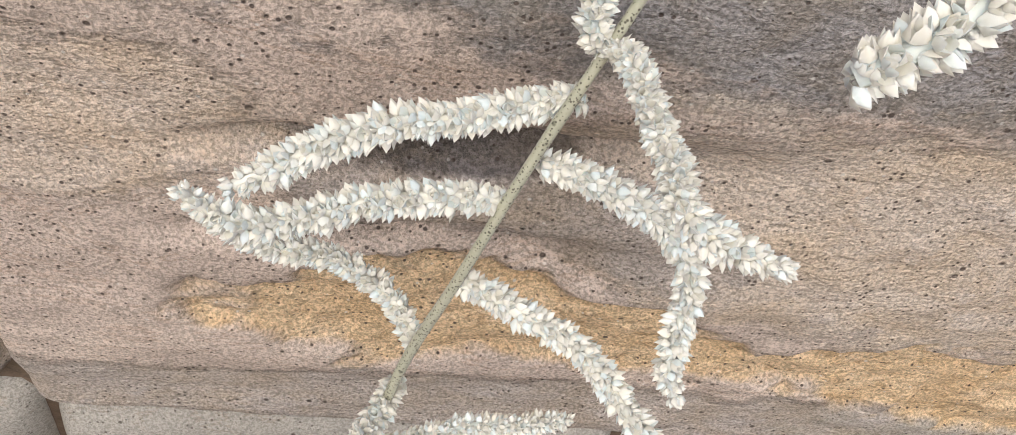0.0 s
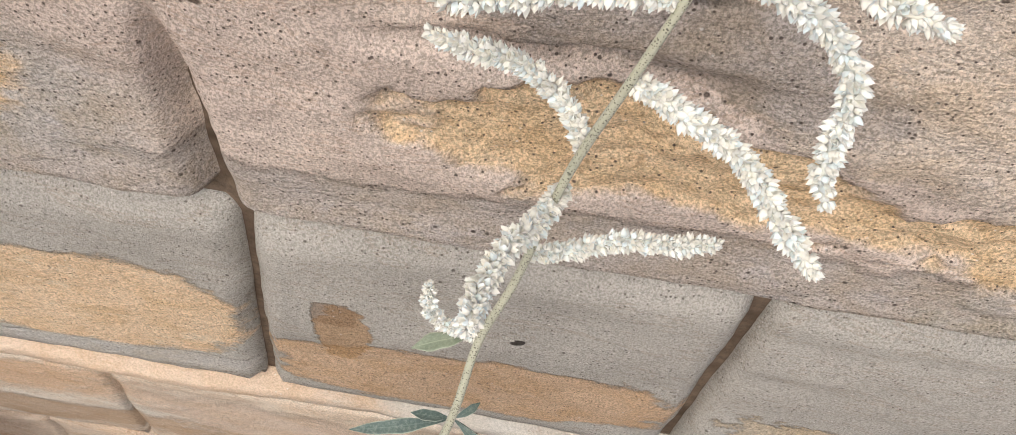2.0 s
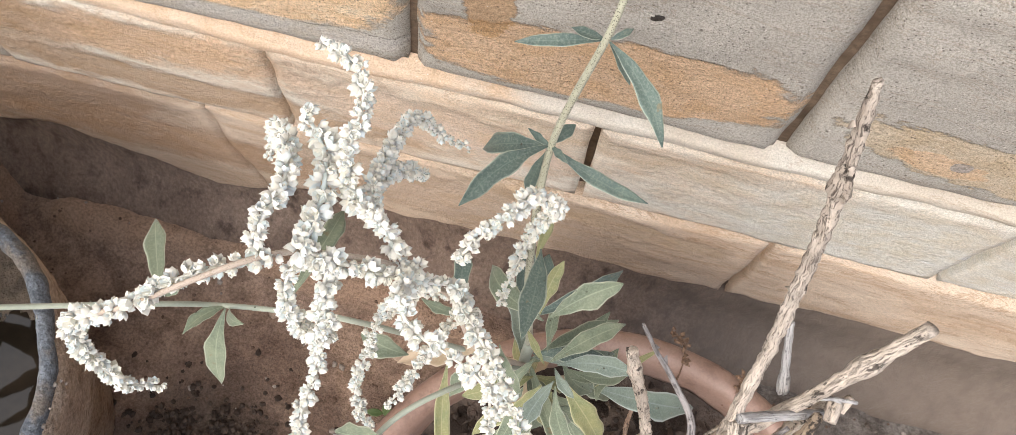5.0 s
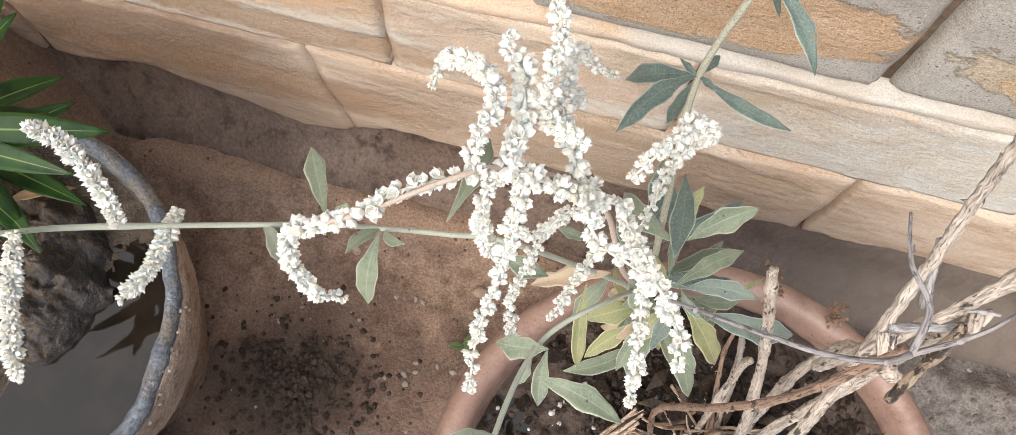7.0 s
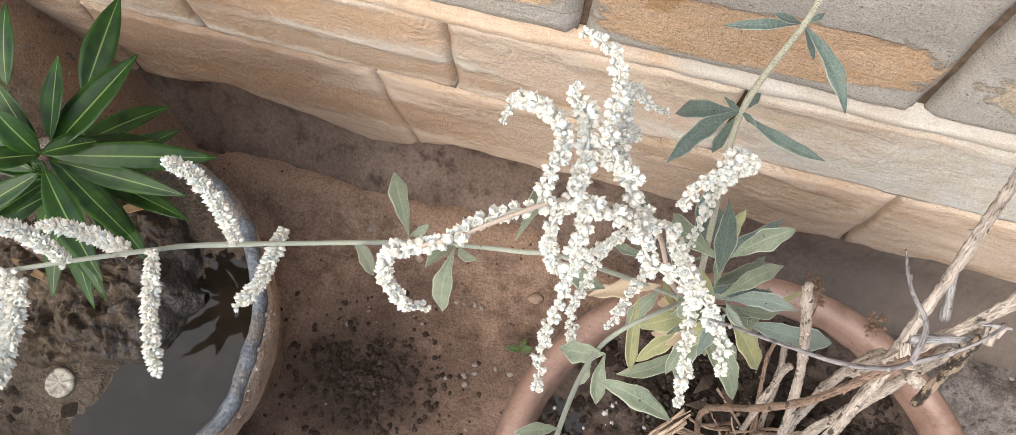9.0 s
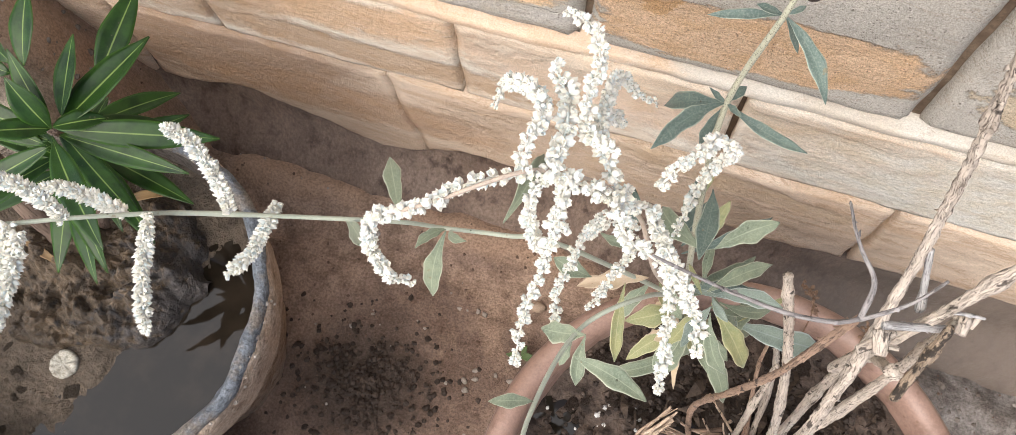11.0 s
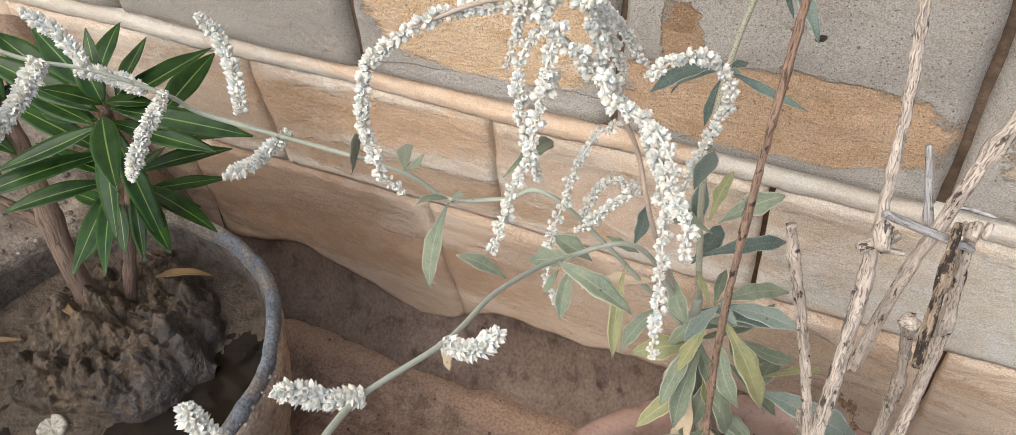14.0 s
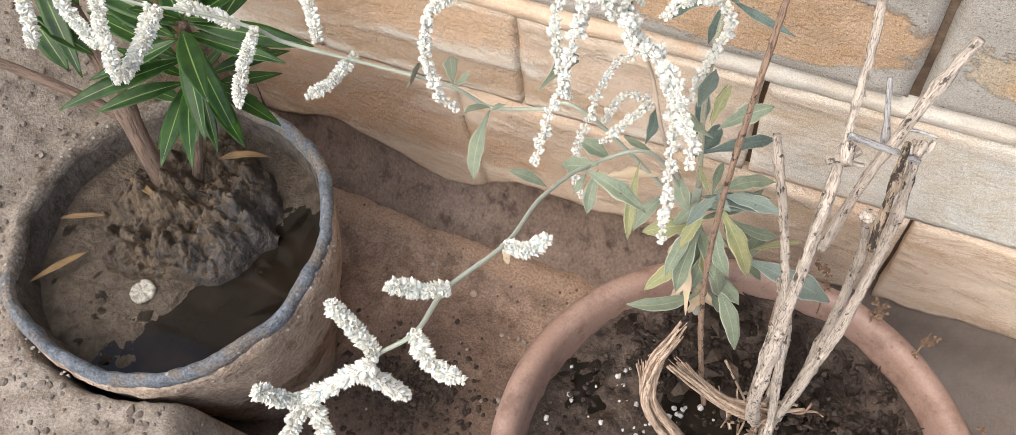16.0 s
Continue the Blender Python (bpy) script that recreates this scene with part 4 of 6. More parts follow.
def floret_shape(rnd, wide, broad=1.0, tall=1.0, point=0.80, belly=0.20, outer=5, inner=3):
    """One papery flower: a cup of five pointed bracts round a closed bud. Grows along +z, about 1 tall; point: how blunt the bracts are."""
    verts, faces = [], []

    def bract(turn, lean, w, h):
        c, s = math.cos(turn), math.sin(turn)

        def at(r, side, z):
            verts.append((r * c - side * s, r * s + side * c, z))
        for side in (1, -1):
            q = len(verts)
            at(0.05, 0, 0.0)
            at(0.20 + lean * 0.28, -w * 0.85, h * 0.36)
            at(belly + lean * 0.58, -w * point, h * 0.68)
            at(belly - 0.04 + lean * 0.98, 0, h)
            at(belly + lean * 0.58, w * point, h * 0.68)
            at(0.20 + lean * 0.28, w * 0.85, h * 0.36)
            at(0.26 + lean * 0.44 + side * 0.13, 0, h * (0.50 - 0.04 * side))
            for k in range(6):
                faces.append((q + k, q + 6, q + (k + 1) % 6) if side > 0 else (q + (k + 1) % 6, q + 6, q + k))
    start = rnd.uniform(0, 6.3)
    for k in range(outer):
        bract(start + k * 6.283 / outer + rnd.uniform(-0.15, 0.15), wide * rnd.uniform(0.7, 1.15), rnd.uniform(0.27, 0.35) * broad, rnd.uniform(0.80, 1.05) * tall)
    for k in range(inner):
        bract(start + 0.6 + k * 6.283 / inner, wide * 0.24, 0.27, rnd.uniform(0.66, 0.82))
    return np.array(verts), np.array(faces)


shape_rnd = random.Random(5)
TIGHT = [floret_shape(shape_rnd, 0.20, 1.06, 1.05, 0.66, 0.14, 4, 1) for _ in range(10)]
OPEN = [floret_shape(shape_rnd, 0.33, 1.15, 0.96) for _ in range(10)]


def spike(plant, points, radius, loose=0.0):
    """A flower spike: florets packed round a thin stalk, leaning to the tip; loose: how far apart and clustered they sit."""
    rnd = random.Random(next(counter))
    size = radius * (0.84 if loose else 0.80)
    step = radius * (0.54 + 0.44 * loose if loose else 0.50)
    line = spline(points, step)
    kinds = OPEN if loose else TIGHT
    V, F, count = [], [], 0
    n = len(line)
    turn = rnd.uniform(0, 6)
    for i, (q, t, s, u) in enumerate(frames(line)):
        f = i / max(1, n - 1)
        taper = 1 - 0.35 * max(0.0, (f - 0.85) / 0.15) - 0.15 * max(0.0, (0.1 - f) / 0.1)
        many = 6 if not loose else 4
        swell = rnd.uniform(0.75, 1.2) if loose else 1.0
        drift = (s * rnd.uniform(-1, 1) + u * rnd.uniform(-1, 1)) * radius * 0.45 * min(1.0, loose)
        for k in range(many):
            turn += 2.399 + rnd.uniform(-0.25, 0.25)
            out = (s * math.cos(turn) + u * math.sin(turn))
            lean = rnd.uniform(0.05, 0.80) + (0.9 if f > 0.97 else 0.0) if not loose else rnd.uniform(-0.9, 1.0)
            z = (out + t * lean).normalized()
            x = z.orthogonal().normalized()
            y = z.cross(x)
            g = size * taper * swell * rnd.uniform(0.80, 1.18)
            vs, fs = kinds[rnd.randrange(len(kinds))]
            m = np.array((x, y, z)) * g
            base = np.array(q + drift + out * radius * (0.15 if loose else 0.21) * taper + t * rnd.uniform(-0.3, 0.3) * step)
            V.append(vs @ m + base)
            F.append(fs + count)
            count += len(vs)
    me = bpy.data.meshes.new("flower_spike")
    core = tube(points, radius * (0.16 if loose else 0.40), radius * (0.12 if loose else 0.25), 6, step * 1.5)
    core.verts.index_update()
    cv = np.array([v.co[:] for v in core.verts])
    cf = [[v.index + count for v in p.verts] for p in core.faces]
    core.free()
    verts = np.concatenate(V + [cv])
    me.from_pydata(verts.tolist(), [], np.concatenate(F).tolist() + cf)
    me.shade_smooth()
    return put("flower_spike", me, white_floret, plant)


def stem(plant, points, r0, r1, skin=None, label=""):
    bm = tube(points, r0, r1, 10, 0.003, rough=0.10, knots=0.25, seed=r0 * 900)
    me = mesh_of(bm)
    return put("stem", me, skin or green_stem, plant, label)


def twig(plant, points, r0, r1, kind="dry"):
    """A bare dry twig with split bark, bud scars and stubs; 'peeled' ones are bundles of torn strands."""
    k = next(counter)
    rnd = random.Random(k)
    if kind == "peeled":
        bm = bmesh.new()
        lead = (Vector(points[0]) - Vector(points[1])).normalized()
        for s in range(15):
            a = 2 * math.pi * s / 15 * 2.0 + rnd.uniform(-0.3, 0.3)
            off = Vector((math.cos(a), math.sin(a), 0)) * r1 * rnd.uniform(0.35, 0.75)
            wild = 0.0022
            pts = [Vector(p) + off * (0.75 + 0.4 * i / len(points)) + Vector((rnd.uniform(-1, 1), rnd.uniform(-1, 1), rnd.uniform(-0.5, 1.0))) * wild for i, p in enumerate(points)]
            pts = [pts[0] + lead * rnd.uniform(-0.004, 0.012) + off * rnd.uniform(-0.4, 0.9)] + pts[1:]
            strand = tube(pts, r0 * rnd.uniform(0.05, 0.16), r1 * rnd.uniform(0.22, 0.40), 6, 0.003, 0.9, 0.4, k + s * 3.3)
            me = bpy.data.meshes.new("strand")
            strand.to_mesh(me)
            strand.free()
            bm.from_mesh(me)
            bpy.data.meshes.remove(me)
        return part("twig", bm, peeled_bark, plant, "orange peeled stump")
    bm = tube(points, r0, r1, 20, 0.0016, rough=0.40, knots=0.55, seed=k * 7.7)
    for v in bm.verts:
        v.co += Vector((noise.noise(v.co * 260), noise.noise(v.co * 260 + Vector((9, 0, 0))), noise.noise(v.co * 260 + Vector((0, 9, 0))))) * 0.16 * r1
    for q, t, s, u in list(frames(spline(points, 0.004)))[1:-1]:
        if rnd.random() < 0.26:
            a = rnd.uniform(0, 6.28)
            o = s * math.cos(a) + u * math.sin(a)
            h = rnd.uniform(0.0004, 0.0018)
            r = r0 + (r1 - r0) * 0.4
            ring = [bm.verts.new(q + o * r * 0.8 + (t * math.cos(b) * 1.6 + o.cross(t) * math.sin(b)) * 0.0009) for b in (0, 1.57, 3.14, 4.71)]
            top = bm.verts.new(q + o * (r + h) + t * rnd.uniform(-0.001, 0.002))
            for c in range(4):
                bm.faces.new((ring[c], ring[(c + 1) % 4], top))
    skin, label = {"dry": (dry_bark, ""), "grey": (grey_bark, "grey weathered twig"), "dark": (dark_bark, "thin weathered brown-grey twig"), "red": (red_bark, "reddish-brown twig"), "black": (black_bark, "blackened broken twig")}[kind]
    return part("twig", bm, skin, plant, label)


def place(ob, at, label, category, group=""):
    ob.location = at
    return tagged(ob, label, category, group)


def rooted(plant, build):
    """Hangs the parts made by build() on the plant's base, keeping them where they are."""
    before = set(scene.objects)
    build()
    bpy.context.view_layer.update()
    for ob in scene.objects:
        if ob not in before and ob.parent == plant:
            ob.matrix_parent_inverse = Matrix.Translation(plant.location).inverted()


# ---- the white-spiked shrub ----
shrub = place(new("flowering_shrub", None), (0.0498, -0.0125, 0.297), "grey-leaved shrub with woolly white flower spikes arching over the pots", "shrub")


def build_shrub():
    trunk = stem(shrub, [(0.0223, -0.0186, 0.509), (0.0257, -0.0257, 0.4523), (0.0406, -0.0185, 0.3596), (0.0497, -0.0127, 0.2882)], 0.0030, 0.0046)
    stem_a = stem(shrub, [(0.0571, 0.135, 0.9255), (0.0571, 0.136, 0.9172), (0.0452, 0.1232, 0.8841), (0.0361, 0.1144, 0.8489), (0.028, 0.1103, 0.8067), (0.0215, 0.0957, 0.7656), (0.0147, 0.0853, 0.736), (0.0117, 0.0681, 0.7039), (0.0026, 0.0443, 0.6359), (0.0092, -0.0004, 0.5902), (0.0223, -0.0186, 0.509)], 0.0011, 0.0021, dotted_stem, "pale olive stem with tiny dark dots")
    stem_b = stem(shrub, [(0.024, -0.0269, 0.4804), (-0.0034, -0.0439, 0.5866), (-0.0198, -0.034, 0.6314), (-0.0289, -0.0376, 0.6588), (-0.0425, -0.0408, 0.6883), (-0.057, -0.0466, 0.7055), (-0.0701, -0.0536, 0.7205), (-0.0832, -0.0655, 0.7325), (-0.1126, -0.0857, 0.7231), (-0.1289, -0.0908, 0.7095)], 0.0017, 0.0009, beige_stem, "pinkish-beige flower stalk")
    stem_c = stem(shrub, [(0.024, -0.0269, 0.4804), (-0.0588, -0.0483, 0.5917), (-0.0918, -0.0508, 0.5809), (-0.1278, -0.0554, 0.5697), (-0.1517, -0.0675, 0.5954), (-0.2106, -0.0937, 0.624), (-0.2451, -0.1099, 0.6414), (-0.2551, -0.1195, 0.6593), (-0.2782, -0.1374, 0.6819), (-0.3021, -0.1523, 0.6923), (-0.3236, -0.1628, 0.7045), (-0.3662, -0.1761, 0.7092)], 0.0016, 0.001)
    stem_d = stem(shrub, [(0.024, -0.0269, 0.4804), (-0.0042, -0.0601, 0.5896), (-0.0339, -0.094, 0.6075), (-0.0435, -0.1472, 0.6402), (-0.0403, -0.1977, 0.6709), (-0.0517, -0.2396, 0.6848), (-0.0503, -0.2704, 0.6973), (-0.0629, -0.2874, 0.6934), (-0.0834, -0.3051, 0.6738), (-0.0944, -0.3159, 0.6555)], 0.0015, 0.001)
    leaf(stem_a, (0.0124, 0.0734, 0.6896), (-0.0236, 0.0612, 0.6891), 0.0054, 'dark')
    leaf(stem_a, (0.0124, 0.0734, 0.6896), (-0.003, 0.0694, 0.6979), 0.0043, 'dark')
    leaf(stem_a, (0.0124, 0.0734, 0.6896), (0.0213, 0.0814, 0.69), 0.0032, 'dark')
    leaf(stem_a, (0.0124, 0.0734, 0.6896), (0.0467, 0.0439, 0.6693), 0.0082, 'dark')
    leaf(stem_a, (0.0124, 0.0734, 0.6896), (0.028, 0.0728, 0.6594), 0.0038, 'dark')
    leaf(stem_a, (0.0024, 0.0452, 0.6361), (-0.0286, 0.0039, 0.6412), 0.0099, 'dark')
    leaf(stem_a, (0.0024, 0.0452, 0.6361), (-0.0284, 0.0465, 0.6061), 0.0109, 'dark')
    leaf(stem_a, (0.0024, 0.0452, 0.6361), (0.0107, 0.0603, 0.632), 0.0061, 'dark')
    leaf(stem_a, (0.0024, 0.0452, 0.6361), (-0.0094, 0.0458, 0.646), 0.0035, 'dark')
    leaf(stem_a, (0.0024, 0.0452, 0.6361), (0.0116, 0.0363, 0.6431), 0.0035, 'dark')
    leaf(stem_a, (0.0024, 0.0452, 0.6361), (0.0514, 0.0325, 0.6328), 0.0072, 'dark')
    leaf(stem_a, (0.0024, 0.0452, 0.6361), (-0.0023, 0.032, 0.6018), 0.0063, 'dark')
    leaf(stem_a, (0.0114, 0.0043, 0.6124), (0.0137, -0.0416, 0.6274), 0.0114, 'dark')
    leaf(stem_a, (0.0253, -0.0185, 0.5816), (0.0543, 0.0049, 0.5942), 0.0129, 'sage')
    leaf(stem_a, (0.0204, -0.0183, 0.5816), (0.0238, 0.0056, 0.6004), 0.0075, 'yellow')
    leaf(stem_a, (0.0233, -0.0185, 0.5715), (-0.0091, 0.0072, 0.5504), 0.0134, 'sage')
    leaf(stem_a, (0.0132, 0.0955, 0.7169), (-0.0077, 0.088, 0.7118), 0.0066, 'sage')
    leaf(trunk, (0.0086, -0.0051, 0.5421), (0.0048, 0.0238, 0.5694), 0.0137, 'dark')
    leaf(trunk, (0.0122, 0.0222, 0.5339), (0.0146, 0.0493, 0.5477), 0.0060, 'yellow')
    leaf(trunk, (0.0117, -0.0039, 0.5202), (0.0191, 0.0294, 0.525), 0.0129, 'dark')
    leaf(trunk, (0.0118, -0.0137, 0.5368), (0.0611, 0.0319, 0.5268), 0.0102, 'dark')
    leaf(trunk, (-0.0235, -0.0162, 0.5334), (-0.0284, 0.0197, 0.5317), 0.0096, 'dark')
    leaf(trunk, (-0.0186, -0.0176, 0.5314), (-0.0405, -0.0176, 0.5368), 0.0059, 'sage')
    leaf(trunk, (-0.0368, -0.0504, 0.5516), (-0.0619, -0.0483, 0.559), 0.0119, 'sage')
    leaf(trunk, (-0.0027, -0.0335, 0.5301), (-0.0439, -0.0515, 0.5199), 0.0109, 'dead')
    leaf(trunk, (-0.0165, -0.0488, 0.5584), (-0.0066, -0.0902, 0.5235), 0.0084, 'yellow')
    leaf(trunk, (0.0017, -0.0276, 0.4993), (-0.0127, -0.0558, 0.4774), 0.0139, 'sage')
    leaf(trunk, (0.0061, -0.0302, 0.5405), (0.0248, -0.051, 0.525), 0.0143, 'sage')
    leaf(trunk, (0.0331, -0.0309, 0.5225), (0.0185, -0.0174, 0.5332), 0.0042, 'yellow')
    leaf(trunk, (0.0336, -0.0204, 0.5061), (0.0317, 0.0081, 0.5107), 0.0068, 'sage')
    leaf(trunk, (0.0353, -0.0284, 0.5233), (0.0721, 0.0068, 0.5108), 0.0110, 'sage')
    leaf(trunk, (0.0395, -0.0286, 0.5221), (0.0856, -0.0204, 0.5149), 0.0115, 'blue')
    leaf(trunk, (0.0389, -0.0399, 0.5381), (0.0282, -0.0703, 0.5361), 0.0088, 'blue')
    leaf(trunk, (0.0378, -0.0321, 0.5316), (0.0516, -0.045, 0.5324), 0.0056, 'blue')
    leaf(trunk, (0.0404, -0.0332, 0.5195), (0.0787, -0.0575, 0.4759), 0.0180, 'yellow')
    leaf(trunk, (0.0419, -0.039, 0.5161), (0.0663, -0.0675, 0.4845), 0.0140, 'sage')
    leaf(trunk, (0.0438, -0.0202, 0.4929), (0.0699, -0.0257, 0.4513), 0.0142, 'sage')
    leaf(trunk, (0.0311, -0.0312, 0.4795), (-0.0059, -0.0534, 0.477), 0.0190, 'yellow')
    leaf(trunk, (0.032, -0.041, 0.485), (0.0172, -0.0583, 0.4688), 0.0082, 'dead')
    leaf(trunk, (0.0309, -0.0448, 0.505), (0.0221, -0.0773, 0.4687), 0.0104, 'sage')
    leaf(trunk, (0.0345, -0.0431, 0.4941), (0.0326, -0.0752, 0.4457), 0.0131, 'sage')
    leaf(trunk, (0.0442, -0.038, 0.4405), (0.0314, -0.059, 0.4112), 0.0115, 'dead')
    leaf(trunk, (0.0457, -0.0356, 0.4629), (0.0421, -0.0542, 0.4218), 0.0121, 'sage')
    leaf(trunk, (0.035, -0.0403, 0.4414), (0.0067, -0.0674, 0.4128), 0.0150, 'yellow')
    leaf(trunk, (0.0491, -0.0343, 0.3877), (-0.0034, -0.0787, 0.3986), 0.0125, 'sage')
    leaf(trunk, (0.0742, -0.0297, 0.4482), (0.0807, 0.0068, 0.4441), 0.0156, 'sage')
    leaf(trunk, (0.0664, -0.0192, 0.434), (0.1453, -0.0085, 0.3992), 0.0242, 'blue')
    leaf(trunk, (0.0707, -0.0226, 0.4527), (0.1084, 0.0164, 0.4318), 0.0048, 'yellow')
    leaf(trunk, (0.0536, -0.0319, 0.4091), (0.0901, -0.0675, 0.3716), 0.0184, 'sage')
    leaf(trunk, (0.0515, -0.0368, 0.4178), (0.08, -0.0406, 0.3984), 0.0118, 'sage')
    leaf(trunk, (0.0495, -0.0232, 0.4899), (0.0888, -0.0088, 0.4662), 0.0091, 'sage')
    leaf(trunk, (0.0344, -0.0404, 0.5173), (0.0254, -0.0616, 0.4868), 0.0094, 'yellow')
    leaf(trunk, (0.0284, -0.0247, 0.5051), (0.0133, -0.0405, 0.479), 0.0081, 'sage')
    leaf(trunk, (0.0496, -0.0172, 0.45), (0.0888, -0.0174, 0.4082), 0.0151, 'sage')
    leaf(trunk, (0.0387, -0.0349, 0.4649), (0.0622, -0.0464, 0.4104), 0.0130, 'sage')
    leaf(trunk, (0.0434, -0.0375, 0.484), (0.0488, -0.053, 0.4424), 0.0108, 'yellow')
    leaf(trunk, (0.0505, -0.0259, 0.4774), (0.0702, -0.0117, 0.4585), 0.0076, 'sage')
    leaf(stem_d, (-0.0318, -0.1111, 0.6248), (0.0104, -0.1194, 0.6162), 0.0112, 'sage')
    leaf(stem_d, (-0.0355, -0.101, 0.6043), (-0.0379, -0.1143, 0.5981), 0.0051, 'sage')
    leaf(stem_d, (-0.0295, -0.0951, 0.6058), (-0.0261, -0.1208, 0.5918), 0.0083, 'sage')
    leaf(stem_d, (-0.0298, -0.096, 0.6112), (-0.0535, -0.0986, 0.6008), 0.0118, 'sage')
    leaf(stem_d, (-0.0437, -0.1409, 0.6402), (-0.0636, -0.1496, 0.6575), 0.0071, 'sage')
    leaf(stem_d, (-0.0403, -0.1925, 0.6680), (-0.0375, -0.2035, 0.6585), 0.0045, 'dead')
    leaf(stem_c, (-0.1278, -0.0566, 0.5681), (-0.129, -0.0881, 0.5188), 0.0164, 'sage')
    leaf(stem_c, (-0.1268, -0.0554, 0.5697), (-0.1393, -0.075, 0.5781), 0.0067, 'sage')
    leaf(stem_c, (-0.1515, -0.063, 0.5899), (-0.1775, -0.0234, 0.5664), 0.0141, 'sage')
    leaf(stem_c, (-0.1517, -0.0624, 0.5903), (-0.1418, -0.0546, 0.601), 0.0050, 'sage')
    leaf(stem_c, (-0.184, -0.073, 0.5834), (-0.1506, -0.0988, 0.6532), 0.0088, 'sage')
    leaf(stem_c, (-0.0936, -0.0486, 0.5966), (-0.087, 0.0053, 0.5794), 0.0138, 'sage')
    leaf(stem_c, (-0.1261, -0.0533, 0.5654), (-0.1102, -0.0642, 0.5921), 0.0058, 'sage')
    spike(stem_a, [(0.052, 0.1324, 0.8935), (0.0404, 0.1296, 0.8909), (0.028, 0.1264, 0.8876), (0.0155, 0.1244, 0.8852), (0.0035, 0.1205, 0.8812), (-0.0058, 0.1158, 0.8767), (-0.0128, 0.1129, 0.8737)], 0.0046)
    spike(stem_a, [(0.0412, 0.1214, 0.87), (0.0282, 0.1191, 0.8714), (0.0125, 0.1149, 0.8707), (0.0014, 0.1102, 0.8698), (-0.0082, 0.1069, 0.8701), (-0.0153, 0.1063, 0.8726), (-0.0212, 0.1076, 0.8768)], 0.0044)
    spike(stem_a, [(0.0306, 0.1155, 0.814), (0.0243, 0.1222, 0.8208), (0.0154, 0.1266, 0.8254), (0.0053, 0.129, 0.8284), (-0.0057, 0.1288, 0.8292), (-0.0184, 0.1308, 0.8297)], 0.0042)
    spike(stem_a, [(0.0477, 0.1251, 0.8801), (0.0544, 0.1248, 0.8785), (0.065, 0.1231, 0.8761), (0.0746, 0.1201, 0.8729), (0.082, 0.1157, 0.8685), (0.0851, 0.1098, 0.8625), (0.0845, 0.1025, 0.8551), (0.084, 0.0973, 0.8491), (0.0869, 0.0933, 0.8442)], 0.0044)
    spike(stem_a, [(0.0537, 0.135, 0.9059), (0.0573, 0.1259, 0.9105), (0.0585, 0.1132, 0.9125), (0.0613, 0.0996, 0.9137), (0.0603, 0.0896, 0.9165), (0.0659, 0.0857, 0.9144), (0.0724, 0.0835, 0.9138), (0.078, 0.0823, 0.9136)], 0.0038)
    spike(stem_a, [(0.0538, 0.1333, 0.9061), (0.0502, 0.1338, 0.9096), (0.0494, 0.1358, 0.914), (0.05, 0.1379, 0.9185), (0.051, 0.1422, 0.9242)], 0.0044)
    spike(stem_a, [(0.0367, 0.1161, 0.8453), (0.0488, 0.1118, 0.8431), (0.067, 0.1054, 0.8388), (0.0795, 0.095, 0.8321), (0.0923, 0.0846, 0.8251)], 0.0044)
    spike(stem_a, [(0.0287, 0.1143, 0.7944), (0.0218, 0.0961, 0.7993), (0.015, 0.0828, 0.8071), (0.0103, 0.0655, 0.8111), (0.0091, 0.0525, 0.8179)], 0.0046)
    spike(stem_a, [(0.025, 0.1053, 0.7672), (0.0354, 0.106, 0.7728), (0.0502, 0.1086, 0.7804), (0.0656, 0.1094, 0.7838), (0.078, 0.1102, 0.7878)], 0.0040)
    spike(stem_a, [(0.0153, 0.0928, 0.7231), (0.0053, 0.0924, 0.7276), (-0.003, 0.0935, 0.733), (-0.0057, 0.0991, 0.7414)], 0.0034)
    spike(stem_a, [(0.0618, 0.0753, 0.9601), (0.0651, 0.0758, 0.9633), (0.068, 0.0762, 0.9664), (0.0705, 0.0775, 0.9699), (0.0729, 0.0789, 0.9736), (0.0765, 0.0811, 0.9777)], 0.0040)
    spike(stem_b, [(-0.0738, -0.0589, 0.728), (-0.0991, -0.0733, 0.727), (-0.1126, -0.0857, 0.7231), (-0.1289, -0.0908, 0.7095), (-0.1395, -0.0942, 0.6951), (-0.1422, -0.0984, 0.677), (-0.1404, -0.1021, 0.659), (-0.134, -0.1057, 0.6393), (-0.1254, -0.1027, 0.6239)], 0.0046, loose=0.5)
    spike(stem_b, [(-0.0443, -0.0377, 0.7265), (-0.0581, -0.0272, 0.7140), (-0.0621, -0.0199, 0.7256), (-0.0619, -0.0114, 0.7324), (-0.0639, 0.0029, 0.7279), (-0.0702, 0.0137, 0.7307), (-0.0841, 0.0184, 0.7292)], 0.0044, loose=0.5)
    spike(stem_b, [(-0.0791, -0.0574, 0.7277), (-0.0783, -0.0510, 0.7392), (-0.0775, -0.0420, 0.7351), (-0.0797, -0.0292, 0.7280), (-0.0883, -0.0141, 0.7091), (-0.1114, 0.0098, 0.6523), (-0.1168, 0.0054, 0.6272)], 0.0046, loose=0.7)
